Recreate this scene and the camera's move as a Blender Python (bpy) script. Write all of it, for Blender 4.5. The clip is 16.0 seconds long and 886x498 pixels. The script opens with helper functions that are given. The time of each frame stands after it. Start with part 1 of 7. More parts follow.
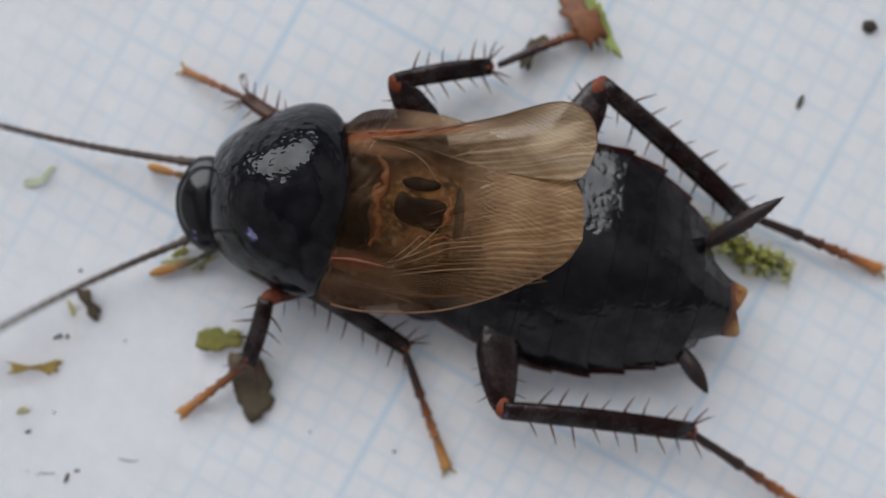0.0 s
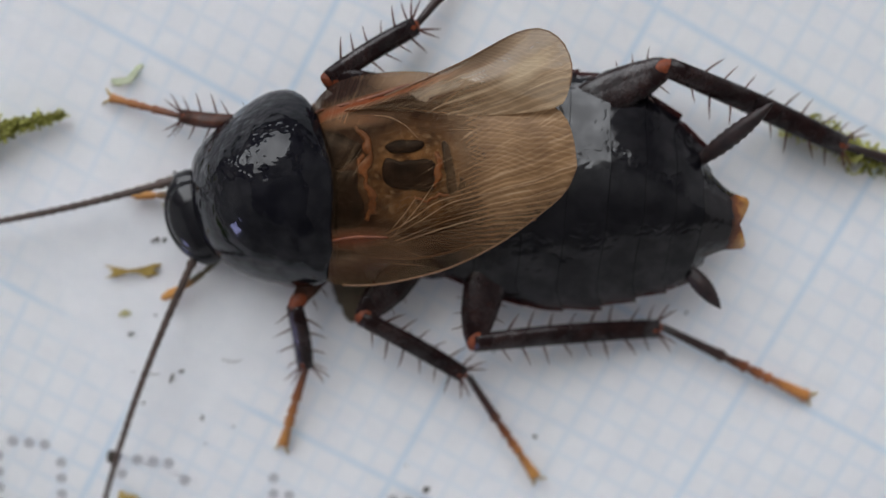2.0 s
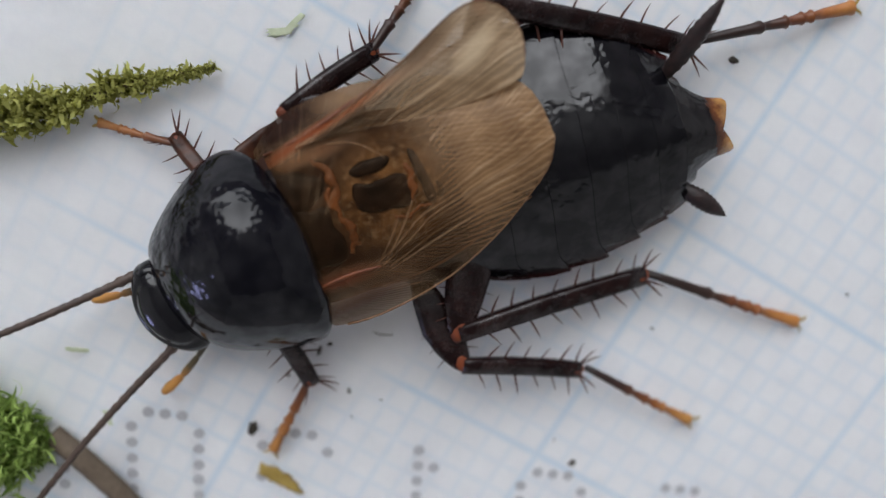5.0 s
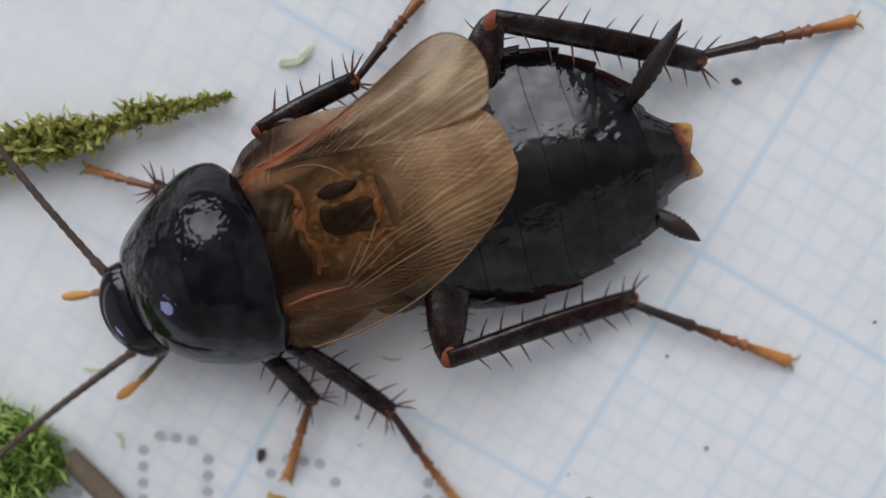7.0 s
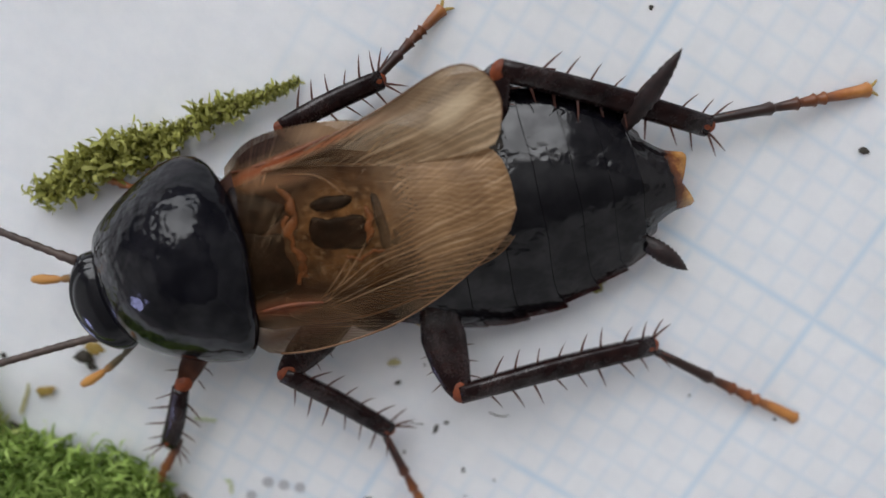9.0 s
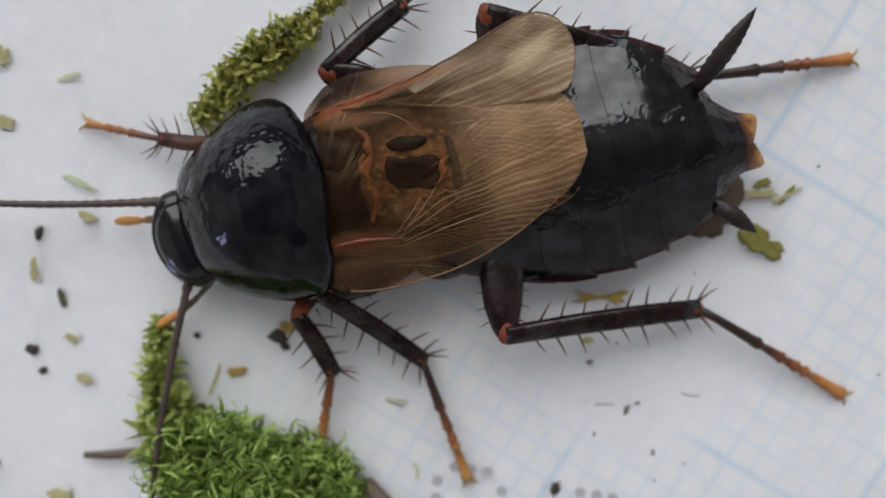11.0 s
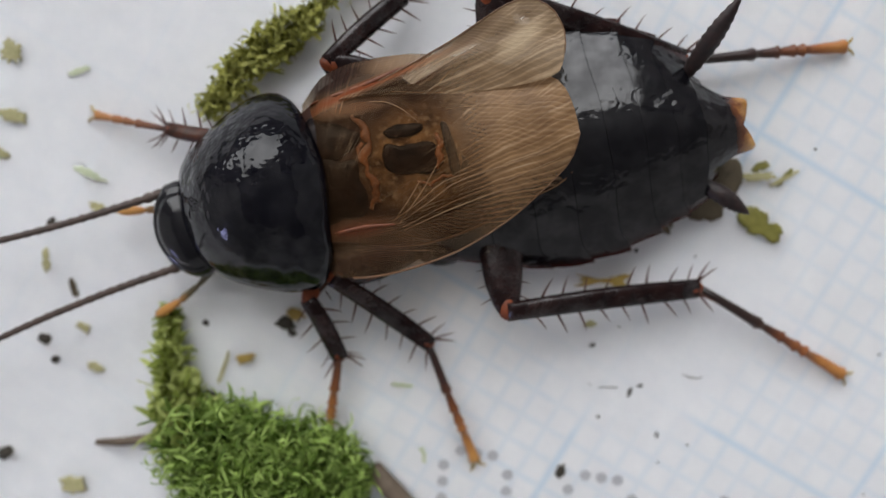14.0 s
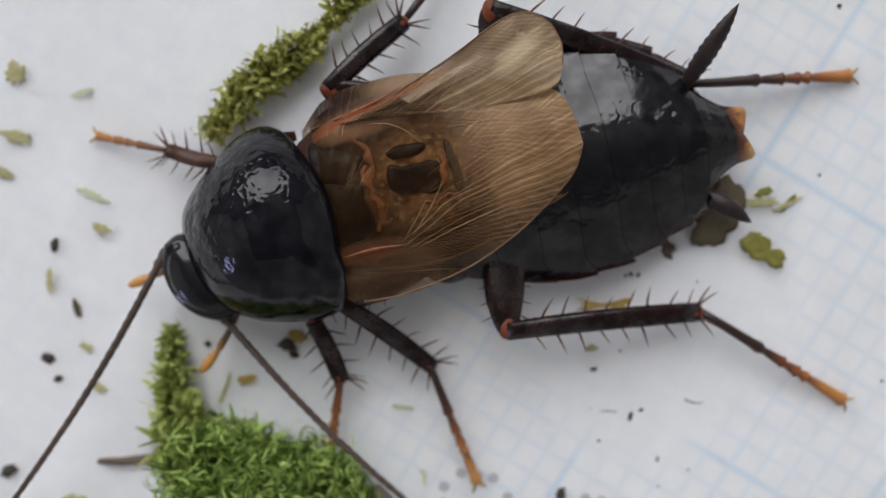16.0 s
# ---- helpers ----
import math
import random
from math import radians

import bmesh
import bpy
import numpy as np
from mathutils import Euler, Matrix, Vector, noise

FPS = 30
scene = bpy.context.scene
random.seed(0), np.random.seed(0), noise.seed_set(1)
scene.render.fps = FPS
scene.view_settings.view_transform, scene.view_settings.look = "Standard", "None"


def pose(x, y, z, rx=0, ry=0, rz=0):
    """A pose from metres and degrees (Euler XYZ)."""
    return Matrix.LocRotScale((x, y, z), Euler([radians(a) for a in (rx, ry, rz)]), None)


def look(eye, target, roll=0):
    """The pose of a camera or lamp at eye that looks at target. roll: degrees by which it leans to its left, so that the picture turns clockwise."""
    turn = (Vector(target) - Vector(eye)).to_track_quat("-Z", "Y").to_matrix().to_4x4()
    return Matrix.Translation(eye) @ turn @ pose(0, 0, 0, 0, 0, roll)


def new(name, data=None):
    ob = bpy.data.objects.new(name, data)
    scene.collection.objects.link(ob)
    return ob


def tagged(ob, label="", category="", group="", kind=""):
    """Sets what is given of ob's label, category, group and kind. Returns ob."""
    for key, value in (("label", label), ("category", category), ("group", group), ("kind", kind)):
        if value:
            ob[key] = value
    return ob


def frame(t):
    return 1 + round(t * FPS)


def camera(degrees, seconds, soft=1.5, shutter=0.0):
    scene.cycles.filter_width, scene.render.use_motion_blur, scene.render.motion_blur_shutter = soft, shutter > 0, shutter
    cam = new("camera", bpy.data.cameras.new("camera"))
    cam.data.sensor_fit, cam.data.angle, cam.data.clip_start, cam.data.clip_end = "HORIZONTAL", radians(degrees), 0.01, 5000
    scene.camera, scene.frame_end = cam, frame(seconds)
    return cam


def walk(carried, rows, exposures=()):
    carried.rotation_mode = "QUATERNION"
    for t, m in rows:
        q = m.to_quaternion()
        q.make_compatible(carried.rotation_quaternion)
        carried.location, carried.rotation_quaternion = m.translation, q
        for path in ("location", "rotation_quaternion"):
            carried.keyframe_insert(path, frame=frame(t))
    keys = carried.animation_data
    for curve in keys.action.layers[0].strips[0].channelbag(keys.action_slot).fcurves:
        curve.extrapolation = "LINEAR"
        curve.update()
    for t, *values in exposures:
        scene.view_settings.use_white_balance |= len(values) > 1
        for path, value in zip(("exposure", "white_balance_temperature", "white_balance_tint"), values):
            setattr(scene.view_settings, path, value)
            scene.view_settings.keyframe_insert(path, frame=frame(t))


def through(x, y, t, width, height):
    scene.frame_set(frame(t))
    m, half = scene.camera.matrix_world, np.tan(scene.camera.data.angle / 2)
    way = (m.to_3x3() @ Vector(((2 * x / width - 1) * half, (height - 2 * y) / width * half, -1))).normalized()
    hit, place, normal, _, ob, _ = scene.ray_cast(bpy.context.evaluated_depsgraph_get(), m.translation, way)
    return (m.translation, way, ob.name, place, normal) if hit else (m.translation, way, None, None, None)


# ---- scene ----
cam = camera(60.0, 16.0, soft=1.5, shutter=0.5)
walk(cam, [
    (0.0, pose(-0.001138, 0.003404, 0.028333, 0.47, -0.46, 28.96)),
    (0.5, pose(-0.003087, 0.001447, 0.028122, 0.02, -3.61, 30.54)),
    (1.0, pose(-0.003369, 0.000564, 0.028170, -0.08, -3.51, 29.95)),
    (1.5, pose(-0.003784, 0.003567, 0.027895, -6.85, -0.58, 29.29)),
    (2.0, pose(-0.004520, 0.001656, 0.027925, -7.15, -0.80, 28.63)),
    (2.5, pose(-0.006462, 0.000952, 0.026851, -9.20, -1.62, 28.39)),
    (3.0, pose(-0.008284, 0.000291, 0.026623, -11.03, -2.01, 29.80)),
    (5.5, pose(-0.012218, -0.000224, 0.025549, -14.53, -4.11, 30.96)),
    (6.0, pose(-0.011365, 0.000392, 0.025458, -14.08, -2.06, 30.34)),
    (6.5, pose(-0.009813, 0.000121, 0.025901, -11.18, 0.29, 29.52)),
    (7.0, pose(-0.009217, -0.001273, 0.026480, -7.28, 0.60, 30.01)),
    (7.5, pose(-0.009147, -0.000676, 0.026128, -8.03, 1.92, 30.05)),
    (8.0, pose(-0.010793, 0.000320, 0.025803, -11.25, 0.85, 30.85)),
    (10.5, pose(-0.017846, -0.004246, 0.026264, -7.93, 1.20, 31.22)),
    (11.0, pose(-0.018702, -0.006593, 0.027046, -5.05, 0.55, 31.25)),
    (11.5, pose(-0.018302, -0.006953, 0.027294, -4.60, 1.11, 30.54)),
    (12.0, pose(-0.018235, -0.006931, 0.027435, -4.89, 1.20, 30.20)),
    (12.5, pose(-0.018094, -0.006814, 0.027485, -5.01, 1.50, 30.21)),
    (13.0, pose(-0.018243, -0.006994, 0.027534, -4.83, 1.13, 30.37)),
    (13.5, pose(-0.018264, -0.007214, 0.027553, -4.42, 0.90, 30.48)),
    (14.0, pose(-0.018214, -0.007220, 0.027561, -4.36, 0.96, 30.57)),
    (14.5, pose(-0.018275, -0.006832, 0.027509, -4.84, 1.27, 30.66)),
    (15.0, pose(-0.018103, -0.006686, 0.027534, -4.46, 1.65, 30.52)),
    (15.5, pose(-0.018418, -0.006420, 0.027526, -4.76, 1.49, 30.72)),
    (16.0, pose(-0.018598, -0.006287, 0.027485, -4.70, 1.43, 30.89)),
], [(0.0, -0.1, 6500, 10), (1.5, -0.05, 6500, 10), (2.5, -0.14, 6500, 10), (5.5, -0.05, 6510, 10), (8.2, -0.04, 6530, 10), (11.0, -0.08, 6660, 10), (12.5, -0.07, 6670, 10), (13.5, 0.0, 6680, 10), (16.0, 0.0, 6680, 10)])
cam.data.dof.use_dof, cam.data.dof.focus_distance, cam.data.dof.aperture_fstop = True, 0.0243, 27.0

# ---- light: a wide window on one side of a plain room ----
TURN = 48.0
world = bpy.data.worlds.new("sky")
scene.world = world
world.use_nodes = True
wn = world.node_tree
sky = wn.nodes.new("ShaderNodeTexSky")
sky.sky_type, sky.sun_disc = "NISHITA", False
sky.sun_elevation, sky.sun_rotation = radians(35), radians(TURN)
wn.links.new(sky.outputs[0], wn.nodes["Background"].inputs[0])
wn.nodes["Background"].inputs[1].default_value = 0.1

room_turn = pose(0, 0, 0, 0, 0, TURN)
lamp = bpy.data.lights.new("window_daylight", "AREA")
lamp.shape, lamp.size, lamp.size_y, lamp.energy, lamp.color = "RECTANGLE", 2.1, 1.8, 47.5, (0.96, 0.97, 0.985)
lamp_ob = new("window_daylight", lamp)
lamp_ob.matrix_world = room_turn @ look((0, 1.28, 1.27), (0, 0, 1.27))
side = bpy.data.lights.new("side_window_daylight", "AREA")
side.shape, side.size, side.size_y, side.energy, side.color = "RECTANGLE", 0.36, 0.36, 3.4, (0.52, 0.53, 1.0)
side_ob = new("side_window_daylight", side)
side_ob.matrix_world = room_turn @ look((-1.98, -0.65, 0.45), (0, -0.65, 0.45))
scene.view_settings.exposure = 0.0

# ---- materials ----
MM = 0.001
LEGLEN = {"L1": (2.50, 3.40), "L2": (4.30, 4.93), "L3": (6.78, 6.41), "R1": (2.20, 2.90), "R2": (3.54, 3.50), "R3": (7.08, 5.76)}


def shader(name):
    m = bpy.data.materials.new(name)
    m.use_nodes = True
    nt = m.node_tree
    return m, nt, nt.nodes["Principled BSDF"]


def add(nt, kind, **values):
    n = nt.nodes.new(kind)
    for key, value in values.items():
        n.inputs[key.replace("_", " ")].default_value = value
    return n


def calc(nt, op, a, b=None, c=None):
    n = nt.nodes.new("ShaderNodeMath")
    n.operation = op
    for i, v in enumerate((a, b, c)):
        if v is None:
            continue
        if isinstance(v, (int, float)):
            n.inputs[i].default_value = v
        else:
            nt.links.new(v, n.inputs[i])
    return n.outputs[0]


def ramp(nt, fac, stops):
    n = nt.nodes.new("ShaderNodeValToRGB")
    e = n.color_ramp.elements
    while len(e) < len(stops):
        e.new(0.5)
    for el, (p, c) in zip(e, stops):
        el.position, el.color = p, (*c, 1)
    nt.links.new(fac, n.inputs[0])
    return n.outputs[0]


def mixed(nt, fac, a, b):
    n = nt.nodes.new("ShaderNodeMix")
    n.data_type = "RGBA"
    for i, v in ((0, fac), (6, a), (7, b)):
        if isinstance(v, (int, float)):
            n.inputs[i].default_value = v
        elif isinstance(v, tuple):
            n.inputs[i].default_value = (*v, 1)
        else:
            nt.links.new(v, n.inputs[i])
    return n.outputs[2]


def noise_of(nt, scale, detail=4, rough=0.6, coords=None):
    n = add(nt, "ShaderNodeTexNoise", Scale=scale, Detail=detail, Roughness=rough)
    if coords is None:
        coords = nt.nodes.new("ShaderNodeTexCoord").outputs["Object"]
    nt.links.new(coords, n.inputs["Vector"])
    return n.outputs[0]


def bumped(nt, bsdf, height, strength, distance, base=None):
    n = add(nt, "ShaderNodeBump", Strength=strength, Distance=distance)
    nt.links.new(height, n.inputs["Height"])
    if base is not None:
        nt.links.new(base, n.inputs["Normal"])
    nt.links.new(n.outputs[0], bsdf.inputs["Normal"])
    return n.outputs[0]


def plain(name, low, high, scale, rough=0.6, bump=0.3, depth=3e-5, spec=0.5, island=False):
    """A surface that varies between two colours at two scales, with fine relief."""
    m, nt, b = shader(name)
    big, fine = noise_of(nt, scale, 3), noise_of(nt, scale * 7, 5)
    f = calc(nt, "ADD", calc(nt, "MULTIPLY", big, 0.65), calc(nt, "MULTIPLY", fine, 0.35))
    if island:
        g = nt.nodes.new("ShaderNodeNewGeometry")
        f = calc(nt, "ADD", calc(nt, "MULTIPLY", f, 0.4), calc(nt, "MULTIPLY", g.outputs["Random Per Island"], 0.6))
    nt.links.new(ramp(nt, f, ((0.3, low), (0.7, high))), b.inputs["Base Color"])
    b.inputs["Roughness"].default_value = rough
    b.inputs["Specular IOR Level"].default_value = spec
    bumped(nt, b, fine, bump, depth)
    return m


def spot(nt, co, x, y, rx, ry, turn=0.0, soft=0.5, wob=None, power=2.0):
    """1 inside an ellipse on the part (mm), falling to 0 outside over a soft border."""
    sep = nt.nodes.new("ShaderNodeSeparateXYZ")
    nt.links.new(co, sep.inputs[0])
    dx, dy = calc(nt, "SUBTRACT", sep.outputs[0], x * MM), calc(nt, "SUBTRACT", sep.outputs[1], y * MM)
    c, n = math.cos(radians(turn)), math.sin(radians(turn))
    u = calc(nt, "ADD", calc(nt, "MULTIPLY", dx, c / (rx * MM)), calc(nt, "MULTIPLY", dy, n / (rx * MM)))
    v = calc(nt, "ADD", calc(nt, "MULTIPLY", dy, c / (ry * MM)), calc(nt, "MULTIPLY", dx, -n / (ry * MM)))
    u, v = calc(nt, "ABSOLUTE", u), calc(nt, "ABSOLUTE", v)
    r = calc(nt, "POWER", calc(nt, "ADD", calc(nt, "POWER", u, power), calc(nt, "POWER", v, power)), 1.0 / power)
    if wob is not None:
        r = calc(nt, "ADD", r, calc(nt, "MULTIPLY_ADD", wob, 0.9, -0.45))
    k = calc(nt, "DIVIDE", calc(nt, "SUBTRACT", 1.0 + soft / 2, r), soft)
    return calc(nt, "MINIMUM", calc(nt, "MAXIMUM", k, 0.0), 1.0)


def chitin(name, low, high, rough, dents=0.5, dent_scale=1600, depth=1.2e-4, crease=0.0, margin=None, gloss=(0.45, 0.5), patch=None):
    """Glossy cuticle: dark, with shallow dents, sharp short creases and a fine grain that roughens the gloss."""
    m, nt, b = shader(name)
    co = nt.nodes.new("ShaderNodeTexCoord").outputs["Object"]
    big, fine = noise_of(nt, dent_scale, 2, 0.5, co), noise_of(nt, 16000, 3, 0.6, co)
    col = ramp(nt, big, ((0.3, low), (0.75, high)))
    if margin is not None:
        sep = nt.nodes.new("ShaderNodeSeparateXYZ")
        nt.links.new(co, sep.inputs[0])
        k = calc(nt, "DIVIDE", calc(nt, "SUBTRACT", margin[1] * MM, sep.outputs[2]), (margin[1] - margin[0]) * MM)
        col = mixed(nt, calc(nt, "MINIMUM", calc(nt, "MAXIMUM", k, 0.0), 1.0), col, (0.055, 0.013, 0.01))
    nt.links.new(col, b.inputs["Base Color"])
    mid = noise_of(nt, 2600, 3, 0.6, co)
    nt.links.new(calc(nt, "ADD", calc(nt, "MULTIPLY", fine, 0.2), calc(nt, "MULTIPLY_ADD", mid, 0.2, rough - 0.17)), b.inputs["Roughness"])
    smear = calc(nt, "MULTIPLY_ADD", noise_of(nt, 1300, 3, 0.55, co), 4.0, -1.6)
    smear = calc(nt, "MINIMUM", calc(nt, "MAXIMUM", smear, 0.0), 1.0)
    nt.links.new(calc(nt, "MULTIPLY_ADD", smear, gloss[1] - gloss[0], gloss[0]), b.inputs["Specular IOR Level"])
    relief = big
    if patch:
        inside = spot(nt, co, *patch, 0.0, 1.0)
        relief = calc(nt, "ADD", calc(nt, "MULTIPLY", big, 0.25), calc(nt, "MULTIPLY", calc(nt, "MULTIPLY", noise_of(nt, 1900, 2, 0.5, co), inside), 1.0))
    n1 = bumped(nt, b, relief, dents, depth)
    if crease:
        w = noise_of(nt, 620, 3, 0.55, co)
        w = calc(nt, "MINIMUM", calc(nt, "MULTIPLY", calc(nt, "ABSOLUTE", calc(nt, "SUBTRACT", w, 0.5)), 14.0), 1.0)
        n1 = bumped(nt, b, w, crease, 7e-5, n1)
    bumped(nt, b, fine, 0.12, 6e-6, n1)
    return m


PRONOTUM = chitin("black_glossy_pronotum", (0.0025, 0.0026, 0.0048), (0.0055, 0.0052, 0.0082), 0.07, 0.6, 1300, 1.8e-4, 0.0, (-1.72, -1.5), (0.22, 0.42), (2.4, -0.9, 2.6, 1.8))
HEAD = chitin("black_glossy_head", (0.0025, 0.0025, 0.0045), (0.006, 0.0055, 0.0075), 0.12, 0.12)
TERGITE = chitin("blackish_brown_tergite", (0.0022, 0.0021, 0.0034), (0.0055, 0.005, 0.0066), 0.09, 0.2, 1100, 1.3e-4, 0.14, (1.1, 1.35), (0.36, 0.6))
LEGSKIN = chitin("dark_brown_leg_cuticle", (0.007, 0.0036, 0.004), (0.021, 0.0088, 0.0078), 0.22, 0.4, 2200, 8e-5, 0.0, None, (0.15, 0.55))
LEGRED = chitin("red_brown_leg_cuticle", (0.016, 0.007, 0.005), (0.075, 0.026, 0.013), 0.3, 0.5, 2200, 8e-5, 0.0, None, (0.1, 0.35))
CERCUS = chitin("dark_red_brown_cercus", (0.009, 0.005, 0.005), (0.028, 0.012, 0.011), 0.45, 0.5, 5000, 5e-5)
ANTENNA = plain("brown_antenna_segments", (0.03, 0.02, 0.017), (0.105, 0.068, 0.052), 3000, 0.5, 0.3, 1e-5)
KNEE = plain("rust_red_joint", (0.05, 0.013, 0.008), (0.3, 0.068, 0.02), 2600, 0.45, 0.5, 3e-5, 0.3)
SPINE = plain("red_brown_spine", (0.03, 0.01, 0.007), (0.12, 0.036, 0.02), 2500, 0.4, 0.2, 1e-5)
EYE = chitin("black_compound_eye", (0.004, 0.004, 0.006), (0.008, 0.007, 0.01), 0.12, 0.05, 6000, 1e-5)
RIMVEIN = plain("brown_wing_rim", (0.1, 0.045, 0.018), (0.22, 0.11, 0.045), 1500, 0.4, 0.2, 1e-5)
PALEVEIN = plain("pale_wing_vein", (0.14, 0.07, 0.03), (0.36, 0.22, 0.105), 1500, 0.4, 0.2, 1e-5)
REDVEIN = plain("rust_red_wing_vein", (0.08, 0.02, 0.008), (0.24, 0.07, 0.02), 1500, 0.45, 0.3, 1e-5)
SCLERITE = plain("dark_brown_sclerite", (0.008, 0.005, 0.004), (0.035, 0.016, 0.009), 1500, 0.35, 0.3, 4e-5)


def leafy(name, low, high, through):
    """Thin moss leaf: light shines through it, each leaf a shade of its own."""
    m = plain(name, low, high, 500, 0.6, 0.2, 2e-5, 0.25, True)
    nt = m.node_tree
    b = nt.nodes["Principled BSDF"]
    t = nt.nodes.new("ShaderNodeBsdfTranslucent")
    nt.links.new(b.inputs["Base Color"].links[0].from_socket, t.inputs["Color"])
    mix = nt.nodes.new("ShaderNodeMixShader")
    mix.inputs[0].default_value = through
    nt.links.new(b.outputs[0], mix.inputs[1])
    nt.links.new(t.outputs[0], mix.inputs[2])
    nt.links.new(mix.outputs[0], nt.nodes["Material Output"].inputs[0])
    return m


MOSS = leafy("bright_green_moss", (0.11, 0.18, 0.03), (0.52, 0.68, 0.2), 0.5)
MOSS_MID = leafy("yellow_green_moss", (0.24, 0.29, 0.06), (0.62, 0.68, 0.25), 0.45)
MOSS_OLD = leafy("olive_green_moss", (0.2, 0.2, 0.04), (0.6, 0.6, 0.19), 0.45)
STEM = plain("brown_moss_stem", (0.05, 0.04, 0.015), (0.14, 0.11, 0.04), 900, 0.7)
STRAW = plain("grey_brown_stalk", (0.07, 0.05, 0.035), (0.18, 0.135, 0.095), 700, 0.75, 0.6)
BARK = plain("olive_brown_leaf_flake", (0.055, 0.042, 0.024), (0.13, 0.1, 0.06), 900, 0.75, 0.6, 6e-5)
OLIVE = plain("olive_leaf_crumb", (0.32, 0.3, 0.14), (0.58, 0.54, 0.3), 900, 0.6, 0.5, 5e-5)
OLIVE_DEEP = plain("deep_olive_plant_scrap", (0.13, 0.12, 0.02), (0.3, 0.28, 0.06), 1300, 0.55, 0.5, 5e-5)
OCHRE = plain("ochre_plant_scrap", (0.25, 0.16, 0.03), (0.5, 0.36, 0.10), 1200, 0.6, 0.4, 4e-5)
RUST = plain("rust_brown_leaf_scrap", (0.10, 0.03, 0.012), (0.32, 0.12, 0.04), 900, 0.6, 0.4, 4e-5)
LEAFGREEN = plain("pale_green_scrap", (0.46, 0.53, 0.34), (0.62, 0.66, 0.48), 1200, 0.6, 0.3, 3e-5)
GREENLEAF = plain("fresh_green_leaf", (0.19, 0.25, 0.05), (0.36, 0.42, 0.13), 900, 0.5, 0.4, 4e-5)
SOIL = plain("black_soil_crumb", (0.014, 0.012, 0.009), (0.075, 0.062, 0.045), 2500, 0.8, 0.6, 4e-5)
INK = plain("grey_printing_ink", (0.4, 0.405, 0.43), (0.5, 0.505, 0.53), 5000, 0.8, 0.1, 1e-6)
WALLPAINT = plain("pale_wall_paint", (0.68, 0.68, 0.685), (0.73, 0.73, 0.73), 3, 0.9, 0.2, 1e-3)
CEILPAINT = plain("pale_grey_ceiling_paint", (0.34, 0.34, 0.35), (0.4, 0.4, 0.4), 3, 0.9, 0.2, 1e-3)
FLOORWOOD = plain("brown_floor_boards", (0.12, 0.08, 0.05), (0.22, 0.15, 0.09), 6, 0.5, 0.2, 1e-3)
TABLEWOOD = plain("light_table_wood", (0.28, 0.2, 0.12), (0.42, 0.31, 0.2), 12, 0.5, 0.2, 5e-4)


def graded(name, stops, x0, x1, rough=0.4, dents=0.0):
    """Cuticle whose colour runs along the part's own length."""
    m, nt, b = shader(name)
    sep = nt.nodes.new("ShaderNodeSeparateXYZ")
    nt.links.new(nt.nodes.new("ShaderNodeTexCoord").outputs["Object"], sep.inputs[0])
    jitter = calc(nt, "MULTIPLY_ADD", noise_of(nt, 2500, 3), 0.24, -0.12)
    f = calc(nt, "ADD", calc(nt, "DIVIDE", calc(nt, "SUBTRACT", sep.outputs[0], x0 * MM), (x1 - x0) * MM), jitter)
    nt.links.new(ramp(nt, f, stops), b.inputs["Base Color"])
    b.inputs["Roughness"].default_value = rough
    n1 = bumped(nt, b, noise_of(nt, 1500, 2), dents, 1.5e-4) if dents else None
    bumped(nt, b, noise_of(nt, 9000, 3), 0.3, 1e-5, n1)
    return m


TARSUS = graded("dark_to_orange_tarsus", ((0.0, (0.012, 0.007, 0.006)), (0.42, (0.03, 0.012, 0.008)), (0.62, (0.14, 0.042, 0.014)), (0.8, (0.3, 0.1, 0.028)), (0.97, (0.46, 0.19, 0.05))), 0, 5.8)
TARSUS_MID = graded("dark_to_orange_middle_tarsus", ((0.0, (0.014, 0.007, 0.006)), (0.3, (0.035, 0.013, 0.009)), (0.5, (0.16, 0.05, 0.016)), (0.7, (0.34, 0.125, 0.033)), (0.97, (0.5, 0.24, 0.065))), 0, 4.9)
TARSUS_SHORT = graded("dark_to_orange_front_tarsus", ((0.0, (0.06, 0.022, 0.014)), (0.35, (0.18, 0.06, 0.02)), (0.6, (0.3, 0.11, 0.03)), (0.95, (0.42, 0.18, 0.045))), 0, 3.0)
PALP = graded("olive_to_orange_palp", ((0.0, (0.06, 0.05, 0.03)), (0.5, (0.1, 0.075, 0.035)), (0.75, (0.5, 0.22, 0.05)), (1.0, (0.55, 0.26, 0.06))), 0, 2.6, 0.5)
ANAL = graded("amber_tipped_tail_plate", ((0.0, (0.66, 0.46, 0.23)), (0.18, (0.55, 0.27, 0.07)), (0.3, (0.12, 0.04, 0.015)), (0.42, (0.006, 0.005, 0.006))), -10.6, -8.0, 0.17, 0.5)


